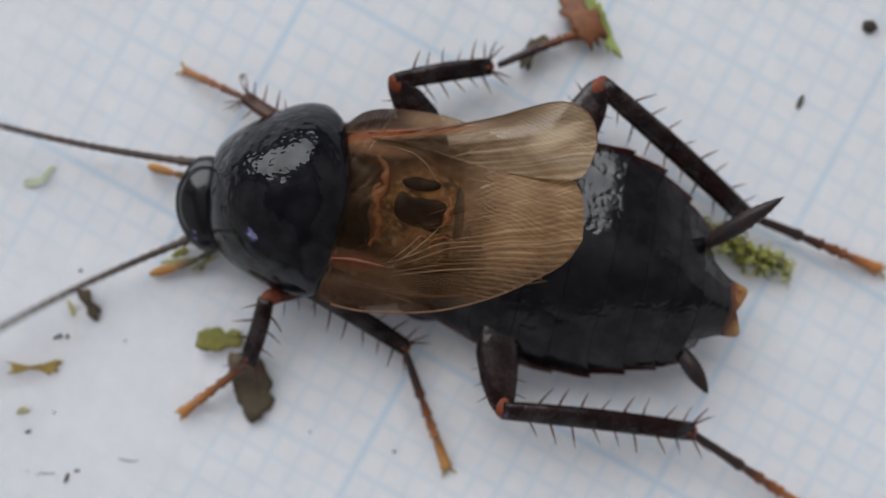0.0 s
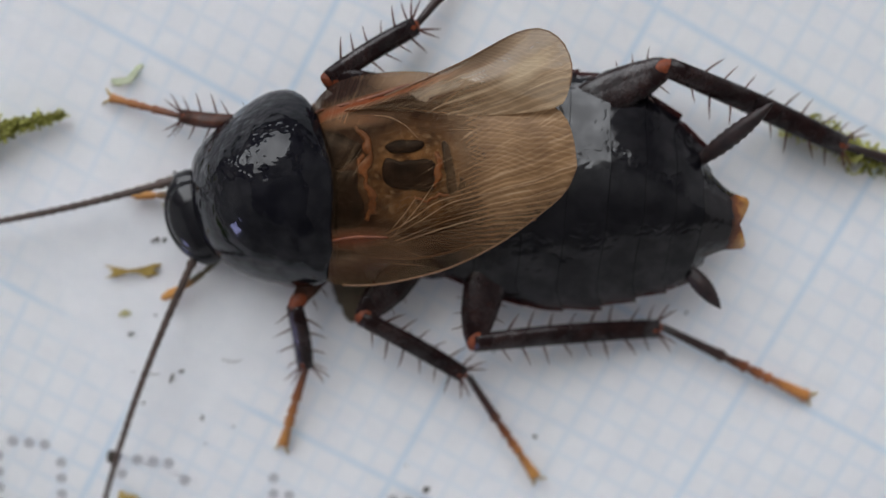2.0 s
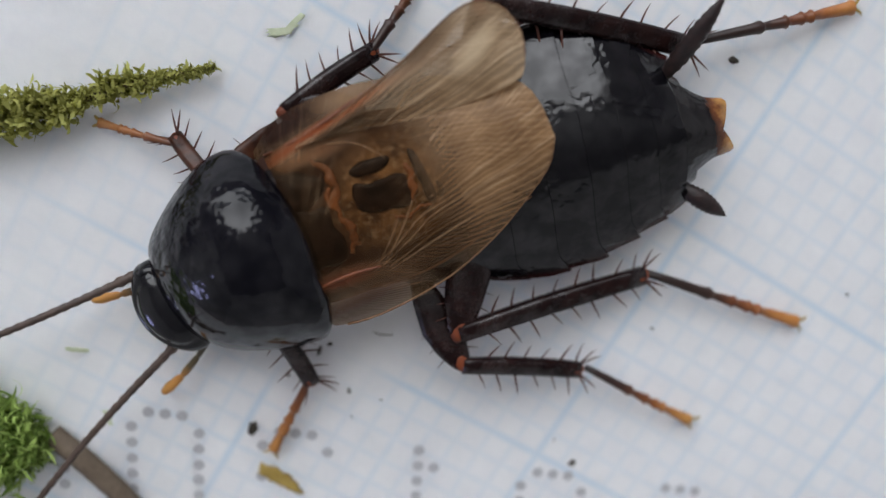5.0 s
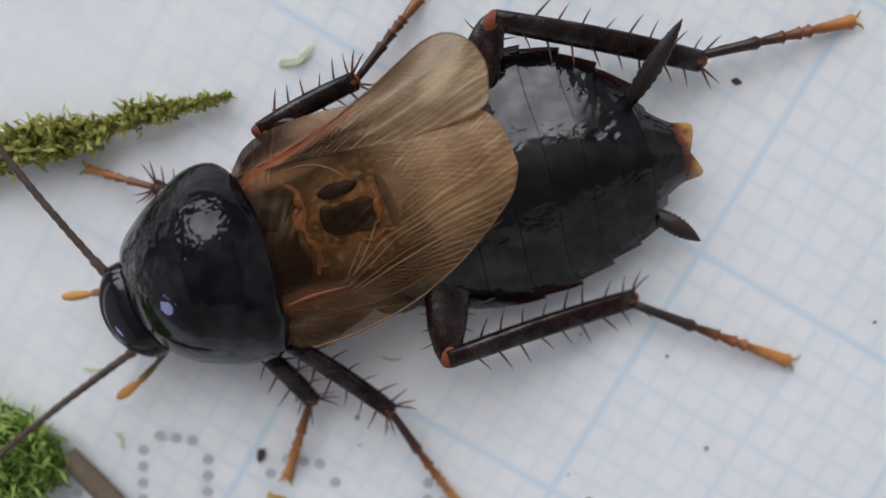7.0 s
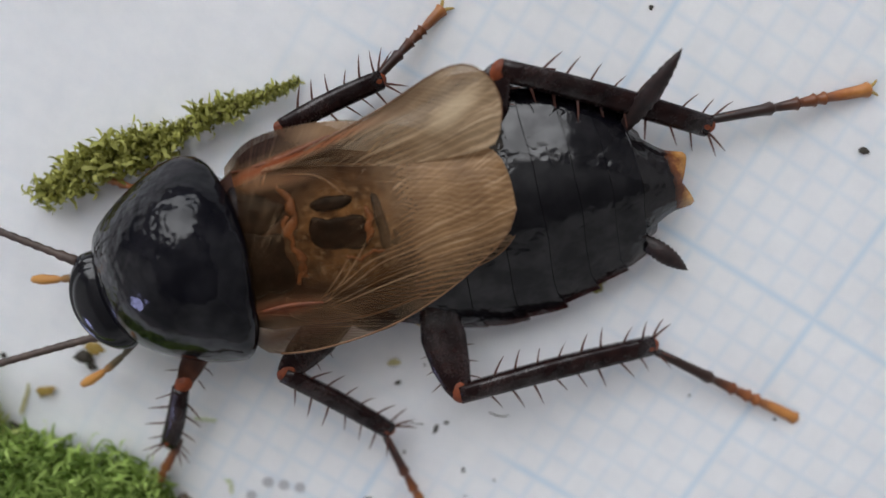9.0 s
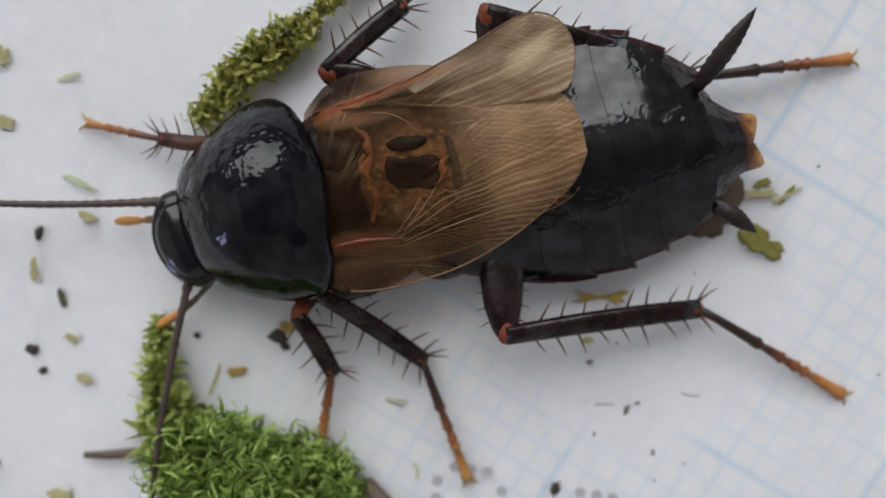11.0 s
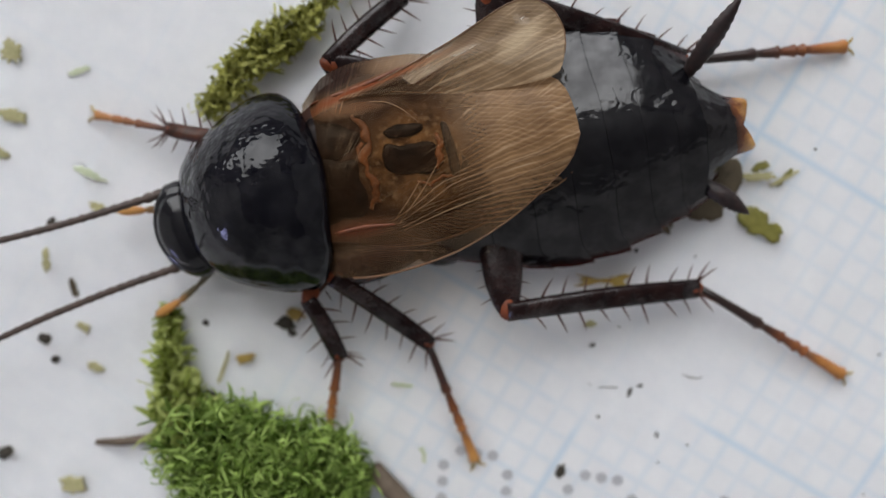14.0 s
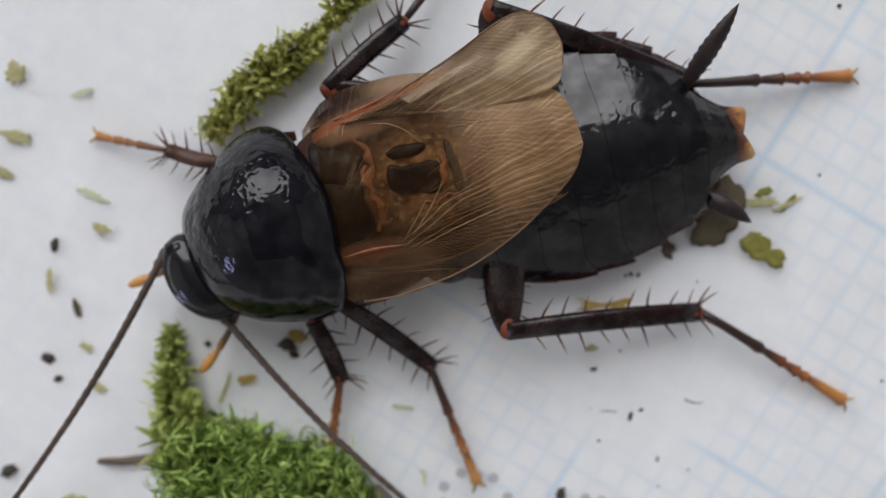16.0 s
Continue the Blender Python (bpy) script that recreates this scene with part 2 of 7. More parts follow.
def wing_skin(name, px, py, qx, qy, alpha, full, base, deep, zones, thin=(), split=-1.3, tint=(0.97, 0.88, 0.76)):
    """Thin brown wing membrane with two crossing fans of raised veins; zones are pigment patches (x, y, rx, ry, turn, colour, cover),
    thin the clearer patches (x, y, rx, ry, turn, amount)."""
    m, nt, b = shader(name)
    co = nt.nodes.new("ShaderNodeTexCoord").outputs["Object"]
    sep = nt.nodes.new("ShaderNodeSeparateXYZ")
    nt.links.new(co, sep.inputs[0])
    wob = noise_of(nt, 260, 4, 0.55, co)

    def fan(ox, oy, count, warp, width):
        dx = calc(nt, "SUBTRACT", ox * MM, sep.outputs[0])
        dy = calc(nt, "SUBTRACT", sep.outputs[1], oy * MM)
        ang = calc(nt, "ARCTAN2", dy, calc(nt, "MAXIMUM", dx, 2e-4))
        ang = calc(nt, "ADD", ang, calc(nt, "MULTIPLY", wob, warp))
        rad = calc(nt, "SQRT", calc(nt, "ADD", calc(nt, "MULTIPLY", dx, dx), calc(nt, "MULTIPLY", dy, dy)))
        uv = nt.nodes.new("ShaderNodeCombineXYZ")
        nt.links.new(calc(nt, "MULTIPLY", ang, width), uv.inputs[0])
        nt.links.new(calc(nt, "MULTIPLY", rad, 0.16), uv.inputs[1])
        streak = noise_of(nt, 1500, 4, 0.65, uv.outputs[0])
        line = calc(nt, "SINE", calc(nt, "ADD", calc(nt, "MULTIPLY", ang, count), calc(nt, "MULTIPLY", streak, 4.0)))
        return calc(nt, "POWER", calc(nt, "MULTIPLY_ADD", line, 0.5, 0.5), 3.0), streak, uv.outputs[0]

    vein, streak, along = fan(px, py, 250.0, 0.1, 0.055)
    vein2, streak2, _ = fan(qx, qy, 330.0, 0.2, 0.06)
    big = noise_of(nt, 480, 4, 0.6, co)
    half = calc(nt, "DIVIDE", calc(nt, "SUBTRACT", calc(nt, "ADD", sep.outputs[1], calc(nt, "MULTIPLY_ADD", wob, 2.4 * MM, -1.2 * MM)), (split - 0.8) * MM), 1.6 * MM)
    half = calc(nt, "MINIMUM", calc(nt, "MAXIMUM", half, 0.0), 1.0)
    vein = calc(nt, "MULTIPLY", vein, calc(nt, "MULTIPLY_ADD", half, 0.85, 0.15))
    vein2 = calc(nt, "MULTIPLY", vein2, calc(nt, "MULTIPLY_ADD", half, -0.8, 1.0))
    tone = calc(nt, "ADD", calc(nt, "MULTIPLY", big, 0.5), calc(nt, "MULTIPLY_ADD", streak, 0.3, calc(nt, "MULTIPLY", streak2, 0.2)))
    col = ramp(nt, tone, ((0.34, deep), (0.66, base)))
    bare = calc(nt, "MULTIPLY", tone, 0.0)
    for x, y, rx, ry, turn, colour, cover in zones:
        k = spot(nt, co, x, y, rx, ry, turn, 1.1, tone)
        bare = calc(nt, "MAXIMUM", bare, calc(nt, "MULTIPLY", k, cover))
        col = mixed(nt, calc(nt, "MULTIPLY", k, cover), col, colour)
    bare = calc(nt, "MULTIPLY_ADD", bare, -0.9, 1.0)
    col = mixed(nt, calc(nt, "MULTIPLY", calc(nt, "MULTIPLY", vein, bare), calc(nt, "MULTIPLY_ADD", streak, 0.6, -0.12)), col, (0.45, 0.31, 0.18))
    # the second fan of veins fades towards the root
    rear = calc(nt, "MINIMUM", calc(nt, "MAXIMUM", calc(nt, "DIVIDE", calc(nt, "SUBTRACT", 1.6 * MM, sep.outputs[0]), 2.6 * MM), 0.1), 1.0)
    col = mixed(nt, calc(nt, "MULTIPLY", calc(nt, "MULTIPLY", vein2, rear), calc(nt, "MULTIPLY", bare, 0.3)), col, (0.4, 0.28, 0.17))
    # pale fibres drawn out along the first fan
    brush = calc(nt, "MULTIPLY_ADD", noise_of(nt, 1100, 4, 0.7, along), 6.0, -3.1)
    brush = calc(nt, "MULTIPLY", calc(nt, "MINIMUM", calc(nt, "MAXIMUM", brush, 0.0), 1.0), calc(nt, "MINIMUM", calc(nt, "MAXIMUM", calc(nt, "MULTIPLY_ADD", big, 4.0, -1.7), 0.05), 1.0))
    brush = calc(nt, "MULTIPLY", brush, bare)
    col = mixed(nt, calc(nt, "MULTIPLY", brush, 0.55), col, (0.6, 0.46, 0.31))
    nt.links.new(col, b.inputs["Base Color"])
    nt.links.new(calc(nt, "MULTIPLY_ADD", big, 0.25, 0.24), b.inputs["Roughness"])
    nt.links.new(calc(nt, "MULTIPLY", calc(nt, "MULTIPLY_ADD", streak2, 0.5, -0.05), bare), b.inputs["Specular IOR Level"])
    back = calc(nt, "DIVIDE", calc(nt, "SUBTRACT", 0.6 * MM, sep.outputs[0]), 1.6 * MM)
    back = calc(nt, "MULTIPLY", calc(nt, "MINIMUM", calc(nt, "MAXIMUM", back, 0.0), 1.0), full - alpha)
    a = calc(nt, "ADD", calc(nt, "MULTIPLY", calc(nt, "MULTIPLY", vein, streak), 0.5), calc(nt, "MULTIPLY_ADD", tone, 0.4, alpha - 0.22))
    a = calc(nt, "ADD", a, calc(nt, "MULTIPLY", calc(nt, "MULTIPLY", vein2, rear), 0.1))
    a = calc(nt, "ADD", calc(nt, "ADD", a, calc(nt, "MULTIPLY", brush, 0.6)), back)
    for x, y, rx, ry, turn, amount in thin:
        a = calc(nt, "SUBTRACT", a, calc(nt, "MULTIPLY", spot(nt, co, x, y, rx, ry, turn, 1.2, tone), amount))
    for x, y, rx, ry, turn, colour, cover in zones:
        a = calc(nt, "ADD", a, calc(nt, "MULTIPLY", spot(nt, co, x, y, rx, ry, turn, 1.1, tone), 0.8 * cover))
    clear = nt.nodes.new("ShaderNodeBsdfTransparent")
    nt.links.new(mixed(nt, 0.75, col, tint), clear.inputs[0])
    mix = nt.nodes.new("ShaderNodeMixShader")
    nt.links.new(calc(nt, "MINIMUM", calc(nt, "MAXIMUM", a, 0.03), 0.97), mix.inputs[0])
    nt.links.new(clear.outputs[0], mix.inputs[1])
    nt.links.new(b.outputs[0], mix.inputs[2])
    nt.links.new(mix.outputs[0], nt.nodes["Material Output"].inputs[0])
    n1 = bumped(nt, b, vein, 0.35, 1.4e-5)
    n2 = bumped(nt, b, vein2, 0.3, 1.2e-5, n1)
    n3 = bumped(nt, b, calc(nt, "ADD", streak, calc(nt, "MULTIPLY", brush, 0.5)), 0.4, 4e-5, n2)
    bumped(nt, b, noise_of(nt, 900, 3, 0.5, co), 0.4, 1.2e-4, n3)
    return m


DARKROOT, RUSTROOT, REDROOT = (0.02, 0.009, 0.008), (0.2, 0.045, 0.014), (0.15, 0.022, 0.01)
WING = wing_skin("translucent_brown_forewing", 5.2, 1.6, 6.5, -3.4, 0.1, 0.76, (0.39, 0.225, 0.105), (0.12, 0.058, 0.026),
                 ((3.6, 1.2, 1.1, 0.28, 4, REDROOT, 0.75), (3.2, 2.3, 2.4, 0.45, 2, DARKROOT, 0.75), (3.9, -3.65, 1.7, 0.7, 16, DARKROOT, 0.97), (1.5, -3.95, 1.0, 0.35, 4, (0.26, 0.16, 0.09), 0.7),
                  (3.2, -3.15, 1.9, 0.17, 17, RUSTROOT, 0.85), (3.4, -2.6, 1.2, 0.2, 6, (0.24, 0.08, 0.03), 0.5), (1.6, 1.6, 2.2, 0.4, 10, (0.06, 0.026, 0.018), 0.55)),
                 ((-0.3, 1.6, 4.0, 0.85, 19, 0.33), (4.3, -0.3, 1.3, 1.8, 0, 0.22), (1.6, -0.95, 1.0, 0.75, 0, 0.2)))
WING_R = wing_skin("translucent_brown_right_forewing", 6.0, -1.0, 4.0, -6.2, 0.12, 0.62, (0.42, 0.29, 0.17), (0.15, 0.088, 0.044),
                   ((2.4, -3.4, 2.4, 0.16, 17, RUSTROOT, 0.7), (-0.7, -4.55, 1.3, 0.25, 29, (0.07, 0.038, 0.02), 0.75), (-2.2, -4.2, 0.8, 0.3, 35, (0.62, 0.5, 0.34), 0.5)), split=-3.8)
HINDWING = wing_skin("smoky_brown_hind_wing", 5.0, 0.0, 5.0, 2.0, 0.5, 0.6, (0.14, 0.085, 0.05), (0.06, 0.036, 0.022), ())


def back_skin():
    """Amber skin of the back, dark brown at the sides."""
    m, nt, b = shader("amber_back")
    co = nt.nodes.new("ShaderNodeTexCoord").outputs["Object"]
    big, fine = noise_of(nt, 1500, 5, 0.65, co), noise_of(nt, 5000, 4, 0.6, co)
    col = ramp(nt, big, ((0.34, (0.045, 0.021, 0.01)), (0.66, (0.25, 0.14, 0.062))))
    fleck = calc(nt, "MAXIMUM", calc(nt, "MULTIPLY_ADD", fine, 4.0, -2.1), 0.0)
    col = mixed(nt, calc(nt, "MINIMUM", calc(nt, "MULTIPLY", fleck, 0.5), 0.6), col, (0.55, 0.42, 0.27))
    rest = calc(nt, "SUBTRACT", 1.0, spot(nt, co, 1.35, -0.85, 1.75, 1.7, -8, 0.5, big))
    col = mixed(nt, rest, col, (0.035, 0.015, 0.01))
    nt.links.new(col, b.inputs["Base Color"])
    b.inputs["Roughness"].default_value = 0.6
    b.inputs["Specular IOR Level"].default_value = 0.1
    n1 = bumped(nt, b, big, 0.5, 8e-5)
    bumped(nt, b, fine, 0.4, 2e-5, n1)
    return m


BACK = back_skin()
PLATE = chitin("dark_brown_back_plate", (0.004, 0.0026, 0.003), (0.02, 0.01, 0.007), 0.35, 0.4, 2500, 6e-5, 0.2, None, (0.08, 0.2))
RIDGE = plain("orange_brown_ridge", (0.05, 0.018, 0.008), (0.3, 0.105, 0.028), 1100, 0.45, 0.5, 4e-5)


def paper_skin():
    """White squared paper: pale blue printed lines each millimetre, firmer each five and ten, worn off in places."""
    m, nt, b = shader("squared_paper")
    co = nt.nodes.new("ShaderNodeTexCoord").outputs["Object"]
    sep = nt.nodes.new("ShaderNodeSeparateXYZ")
    nt.links.new(co, sep.inputs[0])
    wear = noise_of(nt, 220, 4, 0.6, co)

    def lines(step, width):
        out = None
        for axis in (0, 1):
            d = calc(nt, "PINGPONG", sep.outputs[axis], step * MM / 2)
            k = calc(nt, "SUBTRACT", 1.0, calc(nt, "SMOOTH_MIN", calc(nt, "DIVIDE", d, width * MM), 1.0, 0.3))
            k = calc(nt, "MAXIMUM", k, 0.0)
            out = k if out is None else calc(nt, "MAXIMUM", out, k)
        return out

    g = calc(nt, "MAXIMUM", calc(nt, "MULTIPLY", lines(1, 0.19), 0.14), calc(nt, "MULTIPLY", lines(5, 0.2), 0.19))
    g = calc(nt, "MAXIMUM", g, calc(nt, "MULTIPLY", lines(10, 0.22), 0.36))
    ex = calc(nt, "DIVIDE", calc(nt, "ADD", sep.outputs[0], 10.5 * MM), 5.2 * MM)
    ey = calc(nt, "DIVIDE", calc(nt, "ADD", sep.outputs[1], 7.0 * MM), 5.0 * MM)
    bare = calc(nt, "SQRT", calc(nt, "ADD", calc(nt, "MULTIPLY", ex, ex), calc(nt, "MULTIPLY", ey, ey)))
    bare = calc(nt, "ADD", bare, calc(nt, "MULTIPLY_ADD", wear, 0.8, -0.4))
    keep = calc(nt, "MINIMUM", calc(nt, "MAXIMUM", calc(nt, "MULTIPLY_ADD", bare, 2.5, -1.9), 0.12), 1.0)
    side = calc(nt, "DIVIDE", calc(nt, "ADD", sep.outputs[0], 22.0 * MM), 7.0 * MM)
    keep = calc(nt, "MULTIPLY", keep, calc(nt, "MINIMUM", calc(nt, "MAXIMUM", side, 0.12), 1.0))
    keep = calc(nt, "MULTIPLY", keep, calc(nt, "MULTIPLY_ADD", wear, 1.0, 0.45))
    g = calc(nt, "MULTIPLY", g, keep)
    mott = noise_of(nt, 900, 5, 0.65, co)
    white = ramp(nt, mott, ((0.3, (0.74, 0.75, 0.775)), (0.7, (0.80, 0.805, 0.82))))
    nt.links.new(mixed(nt, g, white, (0.22, 0.5, 0.72)), b.inputs["Base Color"])
    b.inputs["Roughness"].default_value = 0.75
    # light spreads sideways inside the pad of paper and softens small shadows
    b.subsurface_method = "BURLEY"
    b.inputs["Subsurface Weight"].default_value = 0.85
    b.inputs["Subsurface Radius"].default_value = (1.0, 0.97, 0.95)
    b.inputs["Subsurface Scale"].default_value = 1.3 * MM
    n1 = bumped(nt, b, noise_of(nt, 6000, 5, 0.7, co), 0.35, 2e-5)
    bumped(nt, b, noise_of(nt, 350, 3, 0.5, co), 0.25, 1.5e-4, n1)
    return m


PAPER = paper_skin()


# ---- mesh helpers (all in millimetres) ----
def mesh_of(name, bm, material, smooth=True):
    bmesh.ops.scale(bm, vec=(MM, MM, MM), verts=bm.verts)
    bmesh.ops.recalc_face_normals(bm, faces=bm.faces)
    me = bpy.data.meshes.new(name)
    bm.to_mesh(me)
    bm.free()
    for p in me.polygons:
        p.use_smooth = smooth
    me.materials.append(material)
    return me


def part(name, bm, material, parent=None, label="", smooth=True):
    ob = new(name, mesh_of(name, bm, material, smooth))
    ob.parent = parent
    return tagged(ob, label)


def loft(rings, bm=None, closed=True, caps=True):
    """Skin over rings of points, each ring with as many points as the next."""
    bm = bm or bmesh.new()
    rows = [[bm.verts.new(p) for p in r] for r in rings]
    n = len(rows[0])
    for a, b in zip(rows, rows[1:]):
        for i in range(n if closed else n - 1):
            j = (i + 1) % n
            bm.faces.new((a[i], a[j], b[j], b[i]))
    if caps and closed:
        bm.faces.new(rows[0][::-1])
        bm.faces.new(rows[-1])
    return bm


def tube(path, radii, sides=8, bm=None, flat=1.0, ridged=0.0):
    """A round bar along a path with a radius at each point; flat squeezes it in height."""
    rings = []
    pts = [Vector(p) for p in path]
    for i, p in enumerate(pts):
        d = (pts[min(i + 1, len(pts) - 1)] - pts[max(i - 1, 0)]).normalized()
        side = d.cross(Vector((0, 0, 1)))
        side = side.normalized() if side.length > 1e-4 else Vector((0, 1, 0))
        up = side.cross(d)
        r = radii[i]
        rings.append([p + (side * math.cos(a) + up * (flat * math.sin(a))) * (r * (1 + ridged * math.cos(3 * a - 0.5))) for a in (2 * math.pi * k / sides for k in range(sides))])
    return loft(rings, bm)


def lerp_table(table, x):
    xs = [a for a, _ in table]
    return float(np.interp(x, xs, [b for _, b in table]))


def smooth_outline(points, n):
    """n points spaced evenly along a closed, rounded curve through the given corners."""
    c = [Vector(p) for p in points]
    k = len(c)
    fine = []
    for i in range(k):
        p0, p1, p2, p3 = c[i - 1], c[i], c[(i + 1) % k], c[(i + 2) % k]
        for s in range(8):
            t = s / 8
            fine.append(0.5 * ((2 * p1) + (p2 - p0) * t + (2 * p0 - 5 * p1 + 4 * p2 - p3) * t * t + (3 * p1 - p0 - 3 * p2 + p3) * t ** 3))
    d = [0.0]
    for a, b in zip(fine, fine[1:] + fine[:1]):
        d.append(d[-1] + (b - a).length)
    fine.append(fine[0])
    out = []
    for i in range(n):
        s = d[-1] * i / n
        out.append(Vector((float(np.interp(s, d, [f[0] for f in fine])), float(np.interp(s, d, [f[1] for f in fine])))))
    return out


def scrap(outline, thick, seed, lift=0.0, curl=0.15, n=44, torn=1.0):
    """A thin irregular flake lying on the paper: outline in mm, thickness, slightly curled."""
    rnd = random.Random(seed)
    pts = smooth_outline(outline, n)
    c = sum(pts, Vector((0, 0))) / n
    ragged = [torn * 0.4 * (rnd.random() - 0.5) + torn * 0.4 * noise.noise(Vector((math.cos(i * 6.283 / n) * 2.2, math.sin(i * 6.283 / n) * 2.2, seed))) for i in range(n)]
    top, bot = [], []
    for s in (1.0, 0.72, 0.4, 0.1):
        rt, rb = [], []
        for i, p in enumerate(pts):
            q = c + (p - c) * s * (1 + ragged[i] * s)
            z = lift + curl * (math.sin(q.x * 1.7 + seed) * math.cos(q.y * 1.3) + 1) * 0.5
            rt.append((q.x, q.y, z + thick + (1 - s) * thick * 0.5 * rnd.random()))
            rb.append((q.x, q.y, z))
        top.append(rt)
        bot.append(rb)
    return loft(bot[::-1] + top)


def crumb(r, seed, stretch=1.0):
    """A small lumpy grain."""
    bm = bmesh.new()
    bmesh.ops.create_icosphere(bm, subdivisions=2, radius=r)
    for v in bm.verts:
        k = 1 + 0.55 * noise.noise(v.co * (1.6 / r) + Vector((seed * 3.7, seed, 0)))
        v.co = Vector((v.co.x * k * stretch, v.co.y * k, max(v.co.z * k * 0.7, -r * 0.5)))
    low = min(v.co.z for v in bm.verts)
    for v in bm.verts:
        v.co.z -= low
    return bm


# ---- the room that closes the place, the table and the paper ----
def slab(name, x0, x1, y0, y1, z0, z1, material, kind="structure", label="", category=""):
    bm = bmesh.new()
    bmesh.ops.create_cube(bm, size=1)
    for v in bm.verts:
        v.co = Vector(((x0 + x1) / 2 + v.co.x * (x1 - x0), (y0 + y1) / 2 + v.co.y * (y1 - y0), (z0 + z1) / 2 + v.co.z * (z1 - z0)))
    bmesh.ops.recalc_face_normals(bm, faces=bm.faces)
    me = bpy.data.meshes.new(name)
    bm.to_mesh(me)
    bm.free()
    me.materials.append(material)
    ob = new(name, me)
    ob.matrix_world = room_turn
    return tagged(ob, label, category, "", kind)


slab("floor", -2.1, 2.1, -2.3, 1.4, -0.85, -0.752, FLOORWOOD, label="plain brown wooden floor of the room", category="floor")
slab("ceiling", -2.1, 2.1, -2.3, 1.4, 2.35, 2.45, CEILPAINT, label="plain white ceiling of the room", category="ceiling")
slab("wall_south", -2.1, 2.1, -2.3, -2.2, -0.752, 2.35, WALLPAINT, label="plain pale wall of the room", category="wall")
slab("wall_east", 2.0, 2.1, -2.2, 1.3, -0.752, 2.35, WALLPAINT, label="plain pale wall of the room", category="wall")


def window_wall():
    """The wall with the window opening cut through it."""
    bm = bmesh.new()
    for x0, x1, z0, z1 in ((-2.1, -1.1, -0.752, 2.35), (1.1, 2.1, -0.752, 2.35), (-1.1, 1.1, -0.752, 0.32), (-1.1, 1.1, 2.22, 2.35)):
        g = bmesh.ops.create_cube(bm, size=1)["verts"]
        for v in g:
            v.co = Vector(((x0 + x1) / 2 + v.co.x * (x1 - x0), 1.35 + v.co.y * 0.1, (z0 + z1) / 2 + v.co.z * (z1 - z0)))
    me = bpy.data.meshes.new("wall_north")
    bm.to_mesh(me)
    bm.free()
    me.materials.append(WALLPAINT)
    ob = new("wall_north", me)
    ob.matrix_world = room_turn
    tagged(ob, "plain pale wall with a wide window opening", "wall", "", "structure")


window_wall()


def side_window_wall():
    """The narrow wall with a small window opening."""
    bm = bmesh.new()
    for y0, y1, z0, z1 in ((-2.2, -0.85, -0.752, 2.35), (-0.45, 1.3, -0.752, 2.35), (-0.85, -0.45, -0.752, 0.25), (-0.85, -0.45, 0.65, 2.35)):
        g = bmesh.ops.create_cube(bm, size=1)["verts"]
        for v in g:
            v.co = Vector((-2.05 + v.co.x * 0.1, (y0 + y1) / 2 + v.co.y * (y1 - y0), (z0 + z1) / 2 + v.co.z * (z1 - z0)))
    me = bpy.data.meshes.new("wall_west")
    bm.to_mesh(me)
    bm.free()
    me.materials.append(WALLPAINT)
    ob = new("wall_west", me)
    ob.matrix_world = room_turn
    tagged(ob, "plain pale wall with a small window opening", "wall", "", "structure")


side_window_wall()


def work_table():
    top = bmesh.new()
    bmesh.ops.create_cube(top, size=1)
    for v in top.verts:
        v.co = Vector((v.co.x * 1200, v.co.y * 700, v.co.z * 30 - 15.2))
    bmesh.ops.bevel(top, geom=top.edges[:], offset=3, segments=2, affect="EDGES")
    table = new("work_table")
    table.matrix_world = room_turn
    part("tabletop", top, TABLEWOOD, table, smooth=False)
    for x in (-560, 560):
        for y in (-310, 310):
            leg = bmesh.new()
            bmesh.ops.create_cube(leg, size=1)
            for v in leg.verts:
                v.co = Vector((x + v.co.x * 50, y + v.co.y * 50, -391.1 + v.co.z * 721.6))
            part("leg", leg, TABLEWOOD, table, smooth=False)
    tagged(table, "light wooden work table under the squared paper", "table")


work_table()


def paper_sheet():
    bm = bmesh.new()
    bmesh.ops.create_grid(bm, x_segments=60, y_segments=80, size=1)
    for v in bm.verts:
        v.co = Vector((v.co.x * 105 - 4, v.co.y * 148 - 4, 0))
    ext = bmesh.ops.extrude_face_region(bm, geom=bm.faces[:])
    for v in ext["geom"]:
        if isinstance(v, bmesh.types.BMVert):
            v.co.z -= 0.12
    sheet = part("graph_paper", bm, PAPER)
    return tagged(sheet, "white squared paper with pale blue printed lines", "paper")


paper = paper_sheet()

# printed dots of a code at the edge of the squared field: columns and rows of each character, x and y in mm
dot_bm = bmesh.new()
bmesh.ops.create_cone(dot_bm, cap_ends=True, segments=16, radius1=0.2, radius2=0.2, depth=0.008)
for v in dot_bm.verts:
    v.co.z += 0.006
dot_mesh = mesh_of("printed_dot", dot_bm, INK, False)
U, V = Vector((0.55, 0.22)), Vector((0.28, -0.56))


def dots(corner, cells):
    for c, r in cells:
        p = Vector(corner) + U * c + V * r
        d = new("printed_dot", dot_mesh)
        d.parent, d.location = paper, (p.x * MM, p.y * MM, 0)


